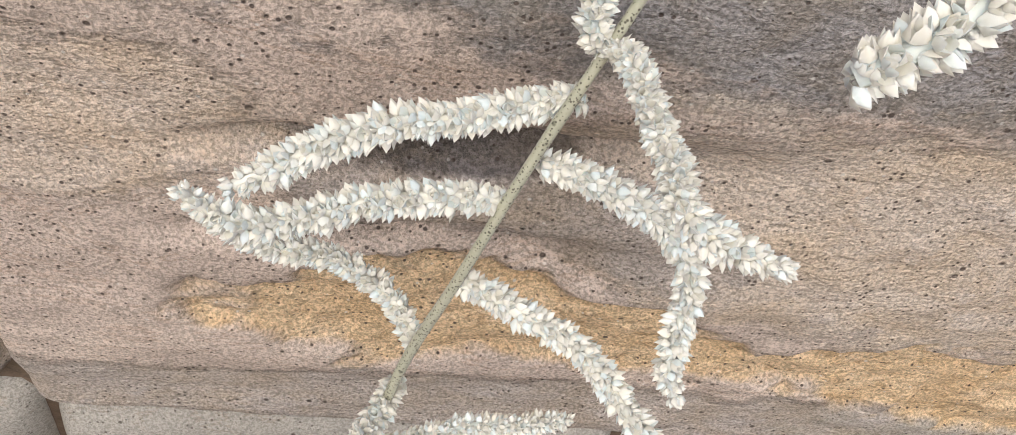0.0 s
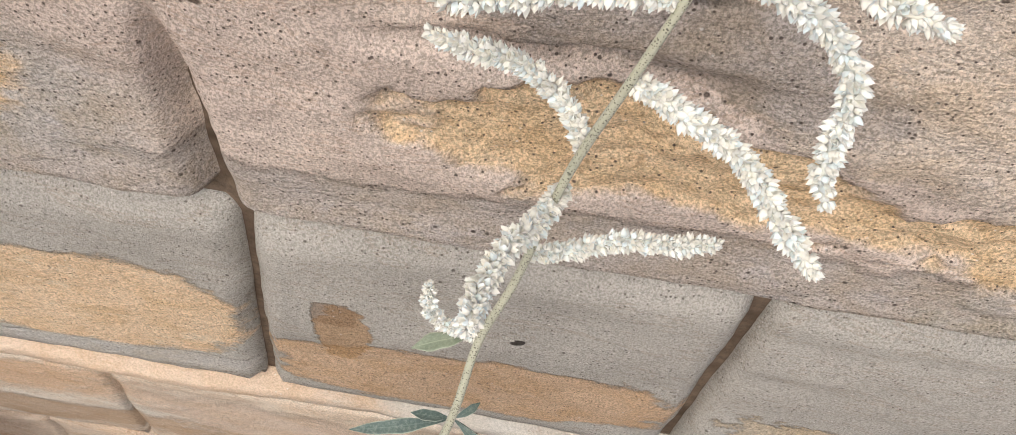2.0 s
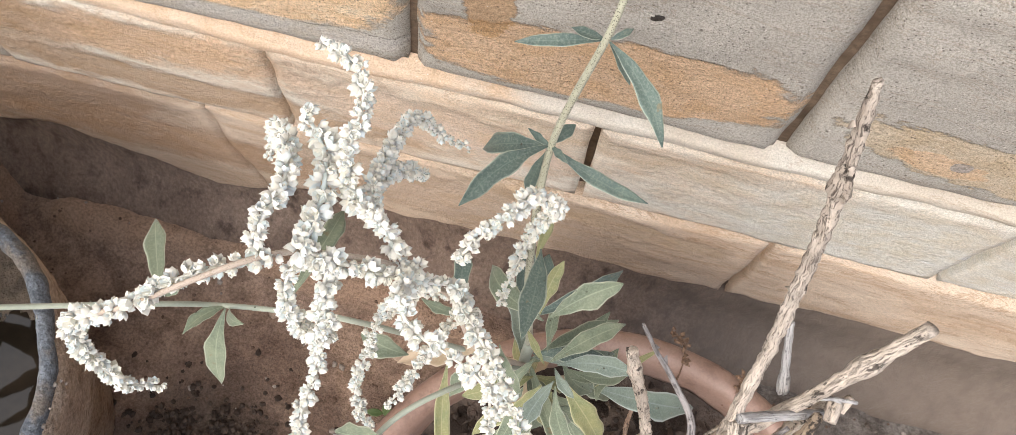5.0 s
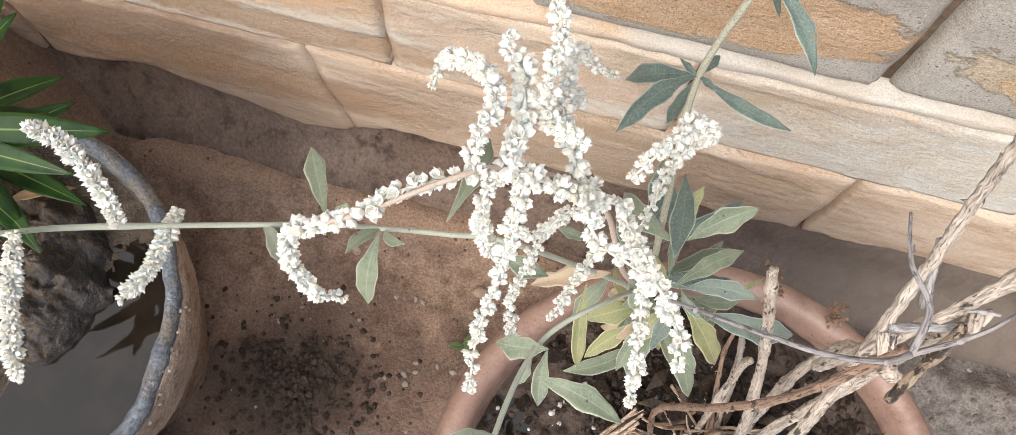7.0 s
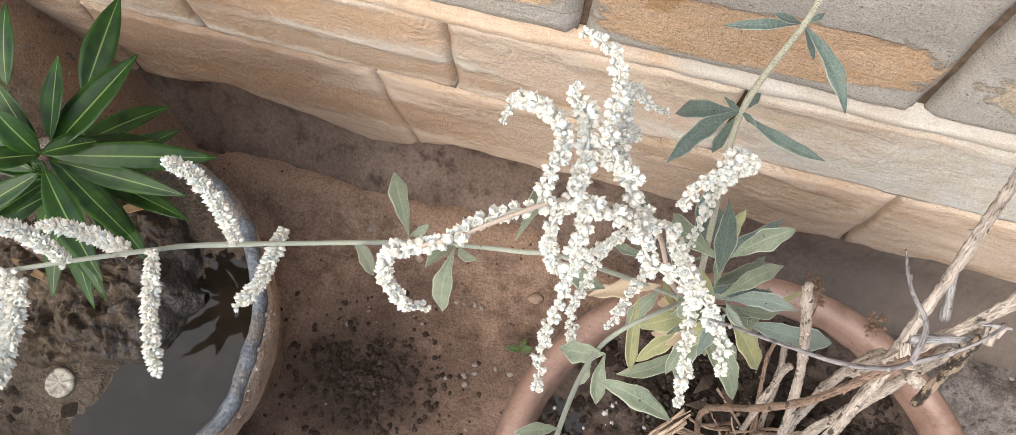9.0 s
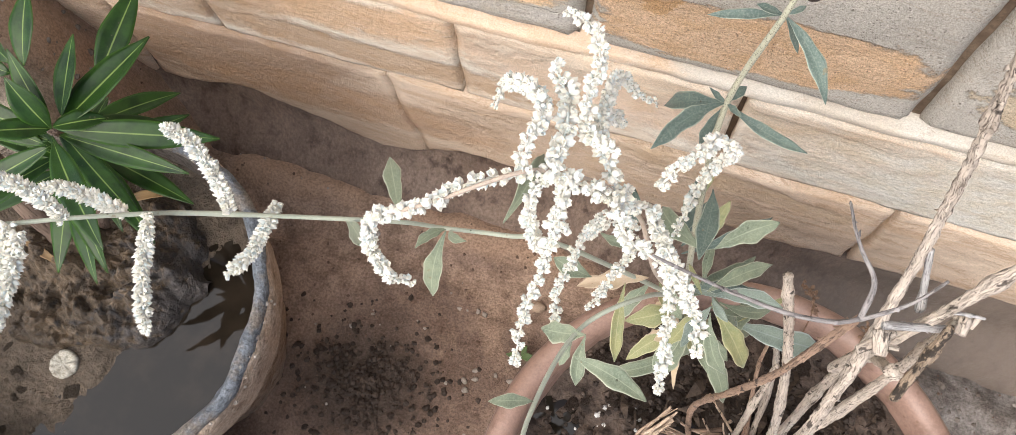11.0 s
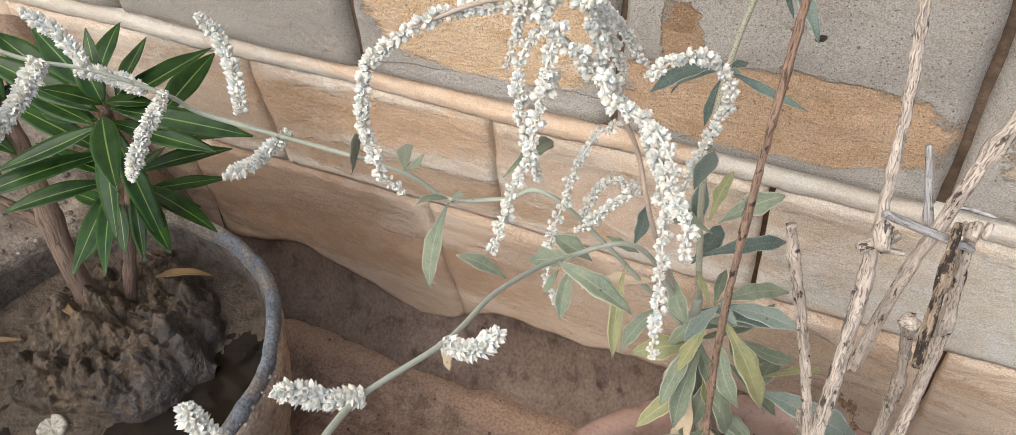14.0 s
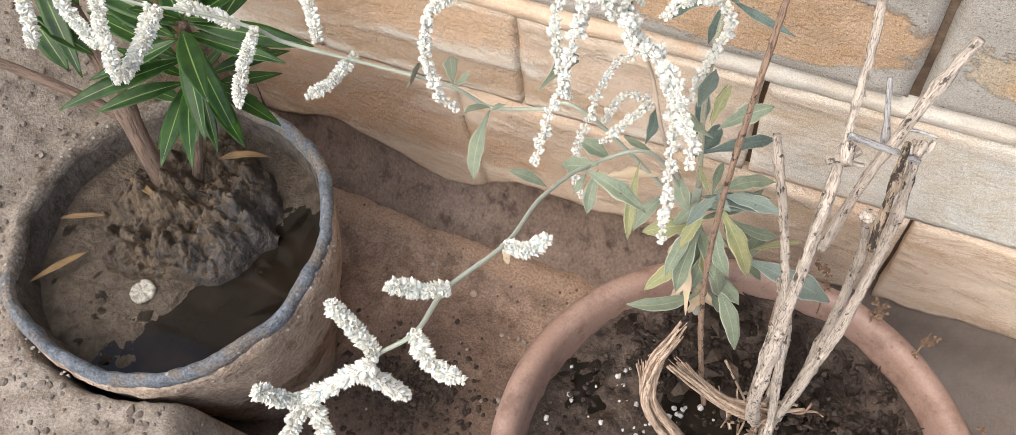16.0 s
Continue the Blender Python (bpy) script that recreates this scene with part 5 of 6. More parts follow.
    spike(stem_b, [(-0.0671, -0.0522, 0.7227), (-0.0671, -0.0411, 0.7205), (-0.0680, -0.0288, 0.7194), (-0.0735, -0.0145, 0.7165), (-0.0817, -0.0070, 0.7258)], 0.0059, loose=0.4)
    spike(stem_b, [(-0.0608, -0.0528, 0.7133), (-0.0708, -0.0552, 0.7072), (-0.0739, -0.0601, 0.6977), (-0.0736, -0.0648, 0.6884), (-0.0712, -0.0682, 0.6793), (-0.0685, -0.0691, 0.6659), (-0.0668, -0.0666, 0.6446), (-0.0650, -0.0631, 0.6214)], 0.0044, loose=0.6)
    spike(stem_b, [(-0.0596, -0.0522, 0.7096), (-0.0608, -0.0610, 0.6948), (-0.0605, -0.0709, 0.6768), (-0.0607, -0.0801, 0.6615), (-0.0620, -0.0930, 0.6503), (-0.0621, -0.1070, 0.6376), (-0.0589, -0.1258, 0.6364)], 0.0045, loose=0.6)
    spike(stem_b, [(-0.0671, -0.0528, 0.7215), (-0.0498, -0.0477, 0.6990), (-0.0348, -0.0423, 0.6778), (-0.0194, -0.0351, 0.6580), (-0.0084, -0.0411, 0.6410), (-0.0000, -0.0517, 0.6267), (0.0064, -0.0642, 0.6130), (0.0112, -0.0772, 0.5985), (0.0151, -0.0906, 0.5856), (0.0190, -0.1048, 0.5654)], 0.0050, loose=0.7)
    spike(stem_b, [(-0.0188, -0.0368, 0.6576), (-0.0053, -0.0489, 0.6509), (0.0059, -0.0591, 0.6431), (0.0191, -0.0762, 0.6423), (0.0240, -0.0925, 0.6362)], 0.0052, loose=0.5)
    spike(stem_b, [(-0.0294, -0.0358, 0.6549), (-0.0408, -0.0415, 0.6442), (-0.0473, -0.0511, 0.6288), (-0.0499, -0.0621, 0.6108), (-0.0518, -0.075, 0.5913), (-0.0489, -0.0862, 0.5714), (-0.0434, -0.09, 0.5562)], 0.0035, loose=0.9)
    spike(stem_b, [(-0.0192, -0.0234, 0.5927), (-0.0330, -0.0272, 0.6005), (-0.0430, -0.0331, 0.5939), (-0.0498, -0.0352, 0.5681)], 0.0034, loose=0.7)
    spike(stem_b, [(-0.0179, -0.0366, 0.6089), (-0.0224, -0.0525, 0.6134), (-0.0275, -0.0669, 0.6152), (-0.0333, -0.0833, 0.6176)], 0.0035, loose=0.6)
    spike(stem_b, [(-0.0203, -0.0302, 0.6818), (-0.0137, -0.0201, 0.6839), (-0.0058, -0.0064, 0.6819), (0.0049, 0.0083, 0.6674), (0.0134, 0.0117, 0.6505), (0.0080, 0.0137, 0.6234), (0.0032, -0.0002, 0.6027), (-0.0001, -0.0192, 0.5899)], 0.0044, loose=0.6)
    spike(stem_b, [(-0.0500, -0.0318, 0.7071), (-0.0543, -0.0205, 0.7097), (-0.0561, 0.0003, 0.6914), (-0.0565, 0.0311, 0.6578), (-0.0447, 0.0346, 0.6360), (-0.0323, 0.0355, 0.6291)], 0.0039, loose=0.4)
    spike(stem_b, [(-0.0540, -0.0215, 0.7097), (-0.0521, -0.0015, 0.6802), (-0.0466, 0.0130, 0.6393)], 0.0039, loose=0.5)
    spike(stem_b, [(-0.0347, -0.0371, 0.6778), (-0.0338, -0.0556, 0.6975), (-0.0248, -0.0624, 0.6885), (-0.0141, -0.0660, 0.6887), (-0.0005, -0.0709, 0.6874), (0.0126, -0.0800, 0.6768)], 0.0050, loose=0.8)
    spike(stem_b, [(-0.0622, -0.0452, 0.6794), (-0.0604, -0.059, 0.6865), (-0.0563, -0.0715, 0.694)], 0.0039, loose=1.0)
    spike(stem_b, [(-0.0334, -0.0414, 0.6762), (-0.0426, -0.0347, 0.6885), (-0.0484, -0.03, 0.7002), (-0.0515, -0.0252, 0.7119)], 0.0059, loose=0.6)
    spike(stem_d, [(-0.0629, -0.2874, 0.6934), (-0.0706, -0.2847, 0.7038), (-0.0773, -0.2836, 0.7126), (-0.0831, -0.2823, 0.7213)], 0.0052)
    spike(stem_d, [(-0.0514, -0.2709, 0.6974), (-0.0431, -0.2778, 0.6948), (-0.0325, -0.2815, 0.6939), (-0.0207, -0.2816, 0.695)], 0.0052)
    spike(stem_d, [(-0.0666, -0.2996, 0.6952), (-0.0641, -0.2943, 0.6826), (-0.0587, -0.291, 0.6673), (-0.0534, -0.2878, 0.6522)], 0.0052)
    spike(stem_d, [(-0.0883, -0.3148, 0.6733), (-0.0949, -0.3215, 0.6814), (-0.0988, -0.3241, 0.6918), (-0.1001, -0.3269, 0.7008)], 0.0052)
    spike(stem_d, [(-0.0413, -0.1989, 0.6704), (-0.0331, -0.1992, 0.6704), (-0.0252, -0.1955, 0.6735), (-0.021, -0.191, 0.6785)], 0.0052)
    spike(stem_d, [(-0.0513, -0.2394, 0.6848), (-0.0591, -0.2464, 0.6881), (-0.0671, -0.2511, 0.6934), (-0.0728, -0.2556, 0.6977)], 0.0052)
    spike(stem_d, [(-0.0583, -0.2941, 0.7025), (-0.0699, -0.3022, 0.6924), (-0.0817, -0.3112, 0.6819), (-0.0905, -0.3159, 0.6734)], 0.0052)
    spike(stem_d, [(-0.0915, -0.3178, 0.665), (-0.0918, -0.3281, 0.6637), (-0.088, -0.3393, 0.6609), (-0.081, -0.3486, 0.6581)], 0.0052)
    spike(stem_d, [(-0.0877, -0.3145, 0.6656), (-0.0807, -0.3205, 0.6569), (-0.0729, -0.3278, 0.6474), (-0.0709, -0.338, 0.638)], 0.0052)
    spike(stem_c, [(-0.2545, -0.121, 0.6607), (-0.2489, -0.1364, 0.6609), (-0.2409, -0.1563, 0.6598), (-0.2307, -0.1735, 0.6593)], 0.0050)
    spike(stem_c, [(-0.212, -0.085, 0.6167), (-0.212, -0.0978, 0.6193), (-0.2125, -0.1144, 0.621), (-0.2188, -0.1306, 0.623)], 0.0050)
    spike(stem_c, [(-0.2237, -0.1024, 0.6437), (-0.2338, -0.0898, 0.6583), (-0.2463, -0.0808, 0.6721), (-0.2545, -0.0813, 0.6829)], 0.0050)
    spike(stem_c, [(-0.2653, -0.1237, 0.6626), (-0.283, -0.1222, 0.6621), (-0.3005, -0.1222, 0.6613), (-0.3122, -0.125, 0.6593)], 0.0050)
    spike(stem_c, [(-0.2807, -0.1391, 0.6819), (-0.2868, -0.1361, 0.6882), (-0.2972, -0.1332, 0.6949), (-0.306, -0.1341, 0.7004), (-0.3146, -0.1352, 0.7059)], 0.0050)
    spike(stem_c, [(-0.2981, -0.1511, 0.6921), (-0.2935, -0.1642, 0.6894), (-0.2895, -0.1803, 0.6859), (-0.288, -0.1928, 0.6836)], 0.0050)
    spike(stem_c, [(-0.2902, -0.1531, 0.6946), (-0.2877, -0.1673, 0.6905), (-0.2865, -0.1819, 0.6865), (-0.2861, -0.1974, 0.6823)], 0.0050)
    spike(stem_c, [(-0.324, -0.1619, 0.7051), (-0.3098, -0.178, 0.7025), (-0.292, -0.1936, 0.6992), (-0.2755, -0.2075, 0.6971)], 0.0050)
    spike(stem_c, [(-0.349, -0.1717, 0.7068), (-0.3329, -0.1795, 0.7023), (-0.3177, -0.1857, 0.6987), (-0.305, -0.1913, 0.6963)], 0.0050)
    spike(stem_c, [(-0.3662, -0.1761, 0.7092), (-0.3548, -0.1892, 0.7052), (-0.3426, -0.1999, 0.7021), (-0.3345, -0.2088, 0.7011)], 0.0050)
    rnd = random.Random(41)
    for k in range(6):                       # young leaves spreading from the crown
        turn, drop, size = radians(rnd.uniform(-70, 130)), radians(rnd.uniform(-15, 40)), rnd.uniform(0.045, 0.068)
        base = Vector((0.026, -0.023, rnd.uniform(0.44, 0.51)))
        d = Vector((math.cos(turn) * math.cos(drop), math.sin(turn) * math.cos(drop), -math.sin(drop))) * size
        leaf(trunk, tuple(base), tuple(base + d), rnd.uniform(0.009, 0.013), rnd.choice(("sage", "sage", "dark", "yellow", "blue")))
    rnd = random.Random(77)
    for k in range(17):                       # older leaves hanging down the woody stem
        f = rnd.random()
        x, y, z = 0.024 + 0.0166 * f, -0.025 + 0.0085 * f, 0.476 - 0.116 * f
        turn, drop, size = rnd.uniform(0, 6.28), radians(rnd.uniform(35, 75)), rnd.uniform(0.045, 0.072) * (1 - 0.15 * f)
        d = Vector((math.cos(turn) * math.cos(drop), math.sin(turn) * math.cos(drop), -math.sin(drop))) * size
        tip = Vector((x, y, z)) + d
        tip.z = max(tip.z, 0.316)
        leaf(trunk, (x, y, z), tuple(tip), rnd.uniform(0.006, 0.011), rnd.choice(("sage", "sage", "dead", "yellow", "dead", "dead")))


rooted(shrub, build_shrub)

# ---- the dead shrub ----
dead_shrub = place(new("dead_shrub", None), (0.131, -0.095, 0.298), "leafless dried shrub of bare grey twigs rooted in the terracotta pot", "dead shrub")


def build_dead():
    main = twig(dead_shrub, [(0.0512, -0.0942, 0.7943), (0.05, -0.1018, 0.7085), (0.0497, -0.101, 0.6243), (0.0515, -0.0955, 0.5415), (0.057, -0.09, 0.4599), (0.0671, -0.088, 0.3792), (0.0831, -0.0939, 0.2992)], 0.0014, 0.0022, 'red')
    twig(main, [(0.0497, -0.0964, 0.8005), (0.0404, -0.1017, 0.8067), (0.0246, -0.1055, 0.8125), (0.0061, -0.1061, 0.8171), (-0.0115, -0.1085, 0.8318), (-0.0216, -0.1111, 0.8448)], 0.0008, 0.0004, 'dark')
    twig(main, [(0.0497, -0.0964, 0.8005), (0.0499, -0.0853, 0.8063), (0.043, -0.0765, 0.8083), (0.0363, -0.0742, 0.8193), (0.0297, -0.0722, 0.8325)], 0.0008, 0.0004, 'dark')
    twig(main, [(0.0497, -0.0964, 0.8005), (0.0578, -0.0915, 0.8068), (0.062, -0.088, 0.8133), (0.0667, -0.0818, 0.8208)], 0.0008, 0.0004, 'dark')
    twig(dead_shrub, [(0.0631, -0.0289, 0.6101), (0.0975, -0.048, 0.5066), (0.1248, -0.0764, 0.4027), (0.1451, -0.1138, 0.2981)], 0.0027, 0.0035)
    twig(dead_shrub, [(0.0568, -0.0228, 0.864), (0.0835, -0.0179, 0.7695), (0.0984, -0.0427, 0.6807), (0.1061, -0.0798, 0.5934), (0.1108, -0.1115, 0.5033), (0.1174, -0.1204, 0.406), (0.13, -0.09, 0.298)], 0.0014, 0.0050)
    twig(dead_shrub, [(0.1418, -0.0177, 0.7228), (0.1309, -0.0326, 0.6806), (0.123, -0.0437, 0.6368), (0.118, -0.0509, 0.5915), (0.116, -0.0541, 0.5447)], 0.0026, 0.0034)
    twig(dead_shrub, [(0.1396, -0.0348, 0.6507), (0.1498, -0.0402, 0.5696), (0.1529, -0.053, 0.4838), (0.1488, -0.0734, 0.3932), (0.1378, -0.1009, 0.2979)], 0.0029, 0.0042)
    twig(dead_shrub, [(0.1294, -0.06, 0.6049), (0.1449, -0.0298, 0.5031), (0.1502, -0.0375, 0.4037), (0.1455, -0.0826, 0.3061)], 0.0027, 0.0035)
    twig(dead_shrub, [(0.1012, -0.0542, 0.6639), (0.1152, -0.0486, 0.6561), (0.1292, -0.043, 0.6486), (0.1432, -0.0376, 0.641)], 0.0021, 0.0018, 'grey')
    twig(dead_shrub, [(0.1104, -0.0146, 0.6742), (0.1163, -0.0246, 0.6589), (0.1221, -0.0348, 0.6437)], 0.0015, 0.0018, 'grey')
    twig(dead_shrub, [(0.0998, -0.0487, 0.4759), (0.1088, -0.0458, 0.4216), (0.1186, -0.0804, 0.3007)], 0.0019, 0.0027)
    twig(dead_shrub, [(0.1319, -0.0445, 0.6607), (0.1363, -0.056, 0.6217), (0.1407, -0.0676, 0.583)], 0.0021, 0.0027, 'black')
    twig(dead_shrub, [(0.1289, -0.0384, 0.6648), (0.1368, -0.0364, 0.6637), (0.1463, -0.0351, 0.6618)], 0.0010, 0.0007, 'grey')
    twig(dead_shrub, [(0.0458, -0.0996, 0.4301), (0.0366, -0.115, 0.3954), (0.0418, -0.1329, 0.3562), (0.0791, -0.1431, 0.3136)], 0.0060, 0.0090, 'peeled')
    twig(dead_shrub, [(0.0536, -0.1061, 0.3858), (0.0754, -0.1043, 0.3622), (0.1007, -0.1016, 0.3383), (0.1314, -0.0891, 0.3183)], 0.0052, 0.0085, 'peeled')
    twig(dead_shrub, [(0.0292, -0.1223, 0.3874), (0.0389, -0.128, 0.3557), (0.0706, -0.1372, 0.3172)], 0.0040, 0.0058, 'peeled')
    twig(dead_shrub, [(0.1036, -0.0545, 0.656), (0.1046, -0.0605, 0.6548), (0.1056, -0.0664, 0.6538)], 0.0040, 0.0030)
    twig(dead_shrub, [(0.1056, -0.0571, 0.6496), (0.1005, -0.0617, 0.6502), (0.0954, -0.0664, 0.6508)], 0.0030, 0.0021)
    twig(dead_shrub, [(0.1036, -0.0583, 0.6471), (0.1072, -0.0551, 0.6493), (0.1107, -0.052, 0.6516)], 0.0030, 0.0021)
    twig(dead_shrub, [(0.1406, -0.0348, 0.6536), (0.1402, -0.0393, 0.6534), (0.1397, -0.0437, 0.6532)], 0.0030, 0.0020)
    twig(dead_shrub, [(0.1444, -0.0371, 0.6493), (0.1452, -0.0344, 0.6519), (0.146, -0.0317, 0.6545)], 0.0018, 0.0013)
    twig(dead_shrub, [(0.1408, -0.0365, 0.6475), (0.1382, -0.0354, 0.6501), (0.1354, -0.0342, 0.6526)], 0.0018, 0.0013)
    twig(dead_shrub, [(0.1077, -0.0587, 0.6461), (0.1117, -0.0587, 0.6469), (0.1158, -0.0586, 0.6478)], 0.0016, 0.0011)
    twig(dead_shrub, [(0.1065, -0.0162, 0.3941), (0.1129, -0.0343, 0.3512), (0.1309, -0.0979, 0.2943)], 0.0014, 0.0024, 'red')
    twig(dead_shrub, [(0.1175, -0.0101, 0.3733), (0.1304, -0.029, 0.3287), (0.1309, -0.0979, 0.2943)], 0.0020, 0.0030, 'dry')
    twig(dead_shrub, [(0.0948, -0.0534, 0.2927), (0.1035, -0.0528, 0.2595), (0.1202, -0.0563, 0.2434)], 0.0022, 0.0034, 'peeled')
    twig(dead_shrub, [(0.118, -0.0343, 0.2973), (0.123, -0.0409, 0.2611), (0.1294, -0.0549, 0.242)], 0.0030, 0.0040, 'peeled')
    rnd = random.Random(9)
    for k in range(26):                        # torn fibres and broken shoots round the root
        turn, rise, size = rnd.uniform(0, 6.28), rnd.uniform(0.1, 1.2), rnd.uniform(0.018, 0.055)
        foot = Vector((0.128 + rnd.uniform(-0.022, 0.022), -0.088 + rnd.uniform(-0.02, 0.02), 0.295))
        d = Vector((math.cos(turn) * math.cos(rise), math.sin(turn) * math.cos(rise), math.sin(rise))) * size
        bend = Vector((rnd.uniform(-1, 1), rnd.uniform(-1, 1), rnd.uniform(-0.3, 1))) * size * 0.15
        pts = [tuple(foot), tuple(foot + d * 0.55 + bend), tuple(foot + d)]
        part("shoot", tube(pts, rnd.uniform(0.0012, 0.0026), rnd.uniform(0.0004, 0.0012), 7, 0.003, 0.6, 0.4, k * 3.1), peeled_bark if k % 3 else red_bark, dead_shrub)


rooted(dead_shrub, build_dead)


# ---- oleander in the cement pot ----
oleander = place(new("oleander", None), (-0.4762, -0.1172, 0.3273), "young oleander with glossy dark green lance leaves in the cement pot", "shrub")


limbs = []


def oleander_leaf(base, tip, width):
    k = next(counter)
    rnd = random.Random(k)
    me = blade(base, tip, width, rnd.uniform(-0.02, 0.06), rnd.uniform(0.12, 0.34), 0.0007, rnd.uniform(0.85, 1.0), rnd.uniform(0.0, 0.04), k * 1.1, face=(rnd.uniform(-0.3, 0.3), rnd.uniform(-0.5, 0.1), 1), along_n=14)
    put("leaf", me, oleander_green, limbs[0 if base[0] < -0.52 else 2])


def build_oleander():
    top = (-0.3842, -0.0758, 0.5668)
    for pts, r0, r1 in (([(-0.476, -0.1173, 0.3129), (-0.4883, -0.1083, 0.3805), (-0.5175, -0.0854, 0.4192), (-0.5644, -0.054, 0.4678), (-0.6067, -0.0324, 0.5267)], 0.0105, 0.0075),
                        ([(-0.5019, -0.0959, 0.3998), (-0.5648, -0.1046, 0.4278), (-0.6384, -0.1133, 0.4461)], 0.0055, 0.0045),
                        ([(-0.4612, -0.0928, 0.3185), (-0.4516, -0.0722, 0.3819), (-0.4398, -0.0537, 0.4408), (-0.4101, -0.0642, 0.5096), top], 0.0060, 0.0035)):
        limbs.append(part("branch", tube(pts, r0, r1, 14, 0.005, 0.12, 0.25, r0 * 700), brown_bark, oleander))
    oleander_leaf((-0.3804, -0.083, 0.5653), (-0.3137, -0.1369, 0.5744), 0.0198)
    oleander_leaf((-0.3899, -0.0744, 0.5496), (-0.295, -0.0724, 0.5566), 0.0150)
    oleander_leaf((-0.3949, -0.0692, 0.4916), (-0.3479, -0.0169, 0.4873), 0.0162)
    oleander_leaf((-0.4187, -0.059, 0.4572), (-0.3306, -0.0718, 0.4558), 0.0174)
    oleander_leaf((-0.417, -0.0615, 0.4673), (-0.3372, -0.1102, 0.4705), 0.0174)
    oleander_leaf((-0.4302, -0.0564, 0.4505), (-0.3842, -0.1055, 0.4289), 0.0132)
    oleander_leaf((-0.4078, -0.0786, 0.4892), (-0.3558, -0.1511, 0.4833), 0.0180)
    oleander_leaf((-0.4156, -0.0765, 0.4809), (-0.3972, -0.152, 0.4618), 0.0180)
    oleander_leaf((-0.3881, -0.0844, 0.5542), (-0.4448, -0.1378, 0.5353), 0.0150)
    oleander_leaf((-0.3994, -0.0819, 0.522), (-0.4597, -0.1656, 0.5224), 0.0162)
    oleander_leaf((-0.4116, -0.083, 0.4873), (-0.4613, -0.1416, 0.4887), 0.0156)
    oleander_leaf((-0.383, -0.0771, 0.5706), (-0.4094, -0.098, 0.5921), 0.0138)
    oleander_leaf((-0.3878, -0.0794, 0.5643), (-0.4856, -0.0861, 0.5888), 0.0204)
    oleander_leaf((-0.3906, -0.0848, 0.5549), (-0.4687, -0.0811, 0.5593), 0.0162)
    oleander_leaf((-0.4092, -0.0782, 0.5155), (-0.5044, -0.0746, 0.5258), 0.0198)
    oleander_leaf((-0.4201, -0.0755, 0.4833), (-0.4901, -0.0789, 0.4926), 0.0144)
    oleander_leaf((-0.4469, -0.0728, 0.4316), (-0.4963, -0.0701, 0.4243), 0.0156)
    oleander_leaf((-0.3833, -0.0765, 0.5712), (-0.4033, -0.0633, 0.6022), 0.0180)
    oleander_leaf((-0.3821, -0.077, 0.5704), (-0.4102, -0.0464, 0.6039), 0.0144)
    oleander_leaf((-0.3804, -0.0669, 0.571), (-0.3936, -0.0166, 0.5798), 0.0168)
    oleander_leaf((-0.3817, -0.0757, 0.5712), (-0.3567, -0.0568, 0.5627), 0.0150)
    oleander_leaf((-0.4209, -0.0143, 0.4915), (-0.4244, 0.0624, 0.4972), 0.0228)
    oleander_leaf((-0.3887, -0.0645, 0.5437), (-0.352, -0.0314, 0.5016), 0.0156)
    oleander_leaf((-0.4041, -0.0552, 0.5054), (-0.366, -0.0011, 0.479), 0.0180)
    oleander_leaf((-0.4255, -0.0513, 0.4401), (-0.3798, -0.0067, 0.4309), 0.0144)
    oleander_leaf((-0.4355, -0.0501, 0.4193), (-0.4115, -0.0205, 0.3933), 0.0144)
    oleander_leaf((-0.4239, -0.0545, 0.4623), (-0.4304, -0.0149, 0.4543), 0.0132)
    oleander_leaf((-0.4521, -0.0724, 0.4211), (-0.4684, -0.1077, 0.3872), 0.0144)
    oleander_leaf((-0.3893, -0.0818, 0.5567), (-0.4614, -0.0768, 0.5325), 0.0168)
    oleander_leaf((-0.4198, -0.0711, 0.4992), (-0.481, -0.0698, 0.4683), 0.0156)
    oleander_leaf((-0.4497, -0.0641, 0.4265), (-0.4236, -0.0951, 0.4074), 0.0156)
    oleander_leaf((-0.6074, -0.0319, 0.5261), (-0.6511, -0.0828, 0.4971), 0.0198)
    oleander_leaf((-0.6074, -0.0319, 0.5261), (-0.6615, -0.0166, 0.5502), 0.0198)
    oleander_leaf((-0.6074, -0.0319, 0.5261), (-0.6075, 0.0127, 0.5527), 0.0198)
    oleander_leaf((-0.5954, -0.0363, 0.5184), (-0.5563, -0.049, 0.4881), 0.0198)
    oleander_leaf((-0.5954, -0.0363, 0.5184), (-0.5589, -0.0652, 0.4769), 0.0198)
    oleander_leaf((-0.6024, -0.0348, 0.5221), (-0.6509, -0.0545, 0.518), 0.0198)
    oleander_leaf((-0.6037, -0.0401, 0.5186), (-0.5376, -0.0957, 0.4465), 0.0198)
    oleander_leaf((-0.5896, -0.0762, 0.4866), (-0.5331, -0.076, 0.4596), 0.0198)
    oleander_leaf((-0.5896, -0.0762, 0.4866), (-0.5504, -0.0965, 0.4505), 0.0198)
    oleander_leaf((-0.381, -0.0729, 0.5659), (-0.3529, 0.0009, 0.5702), 0.0234)
    oleander_leaf((-0.3811, -0.0749, 0.5659), (-0.2924, -0.0412, 0.544), 0.0186)
    oleander_leaf((-0.3862, -0.0789, 0.5608), (-0.3287, -0.1449, 0.5284), 0.0180)
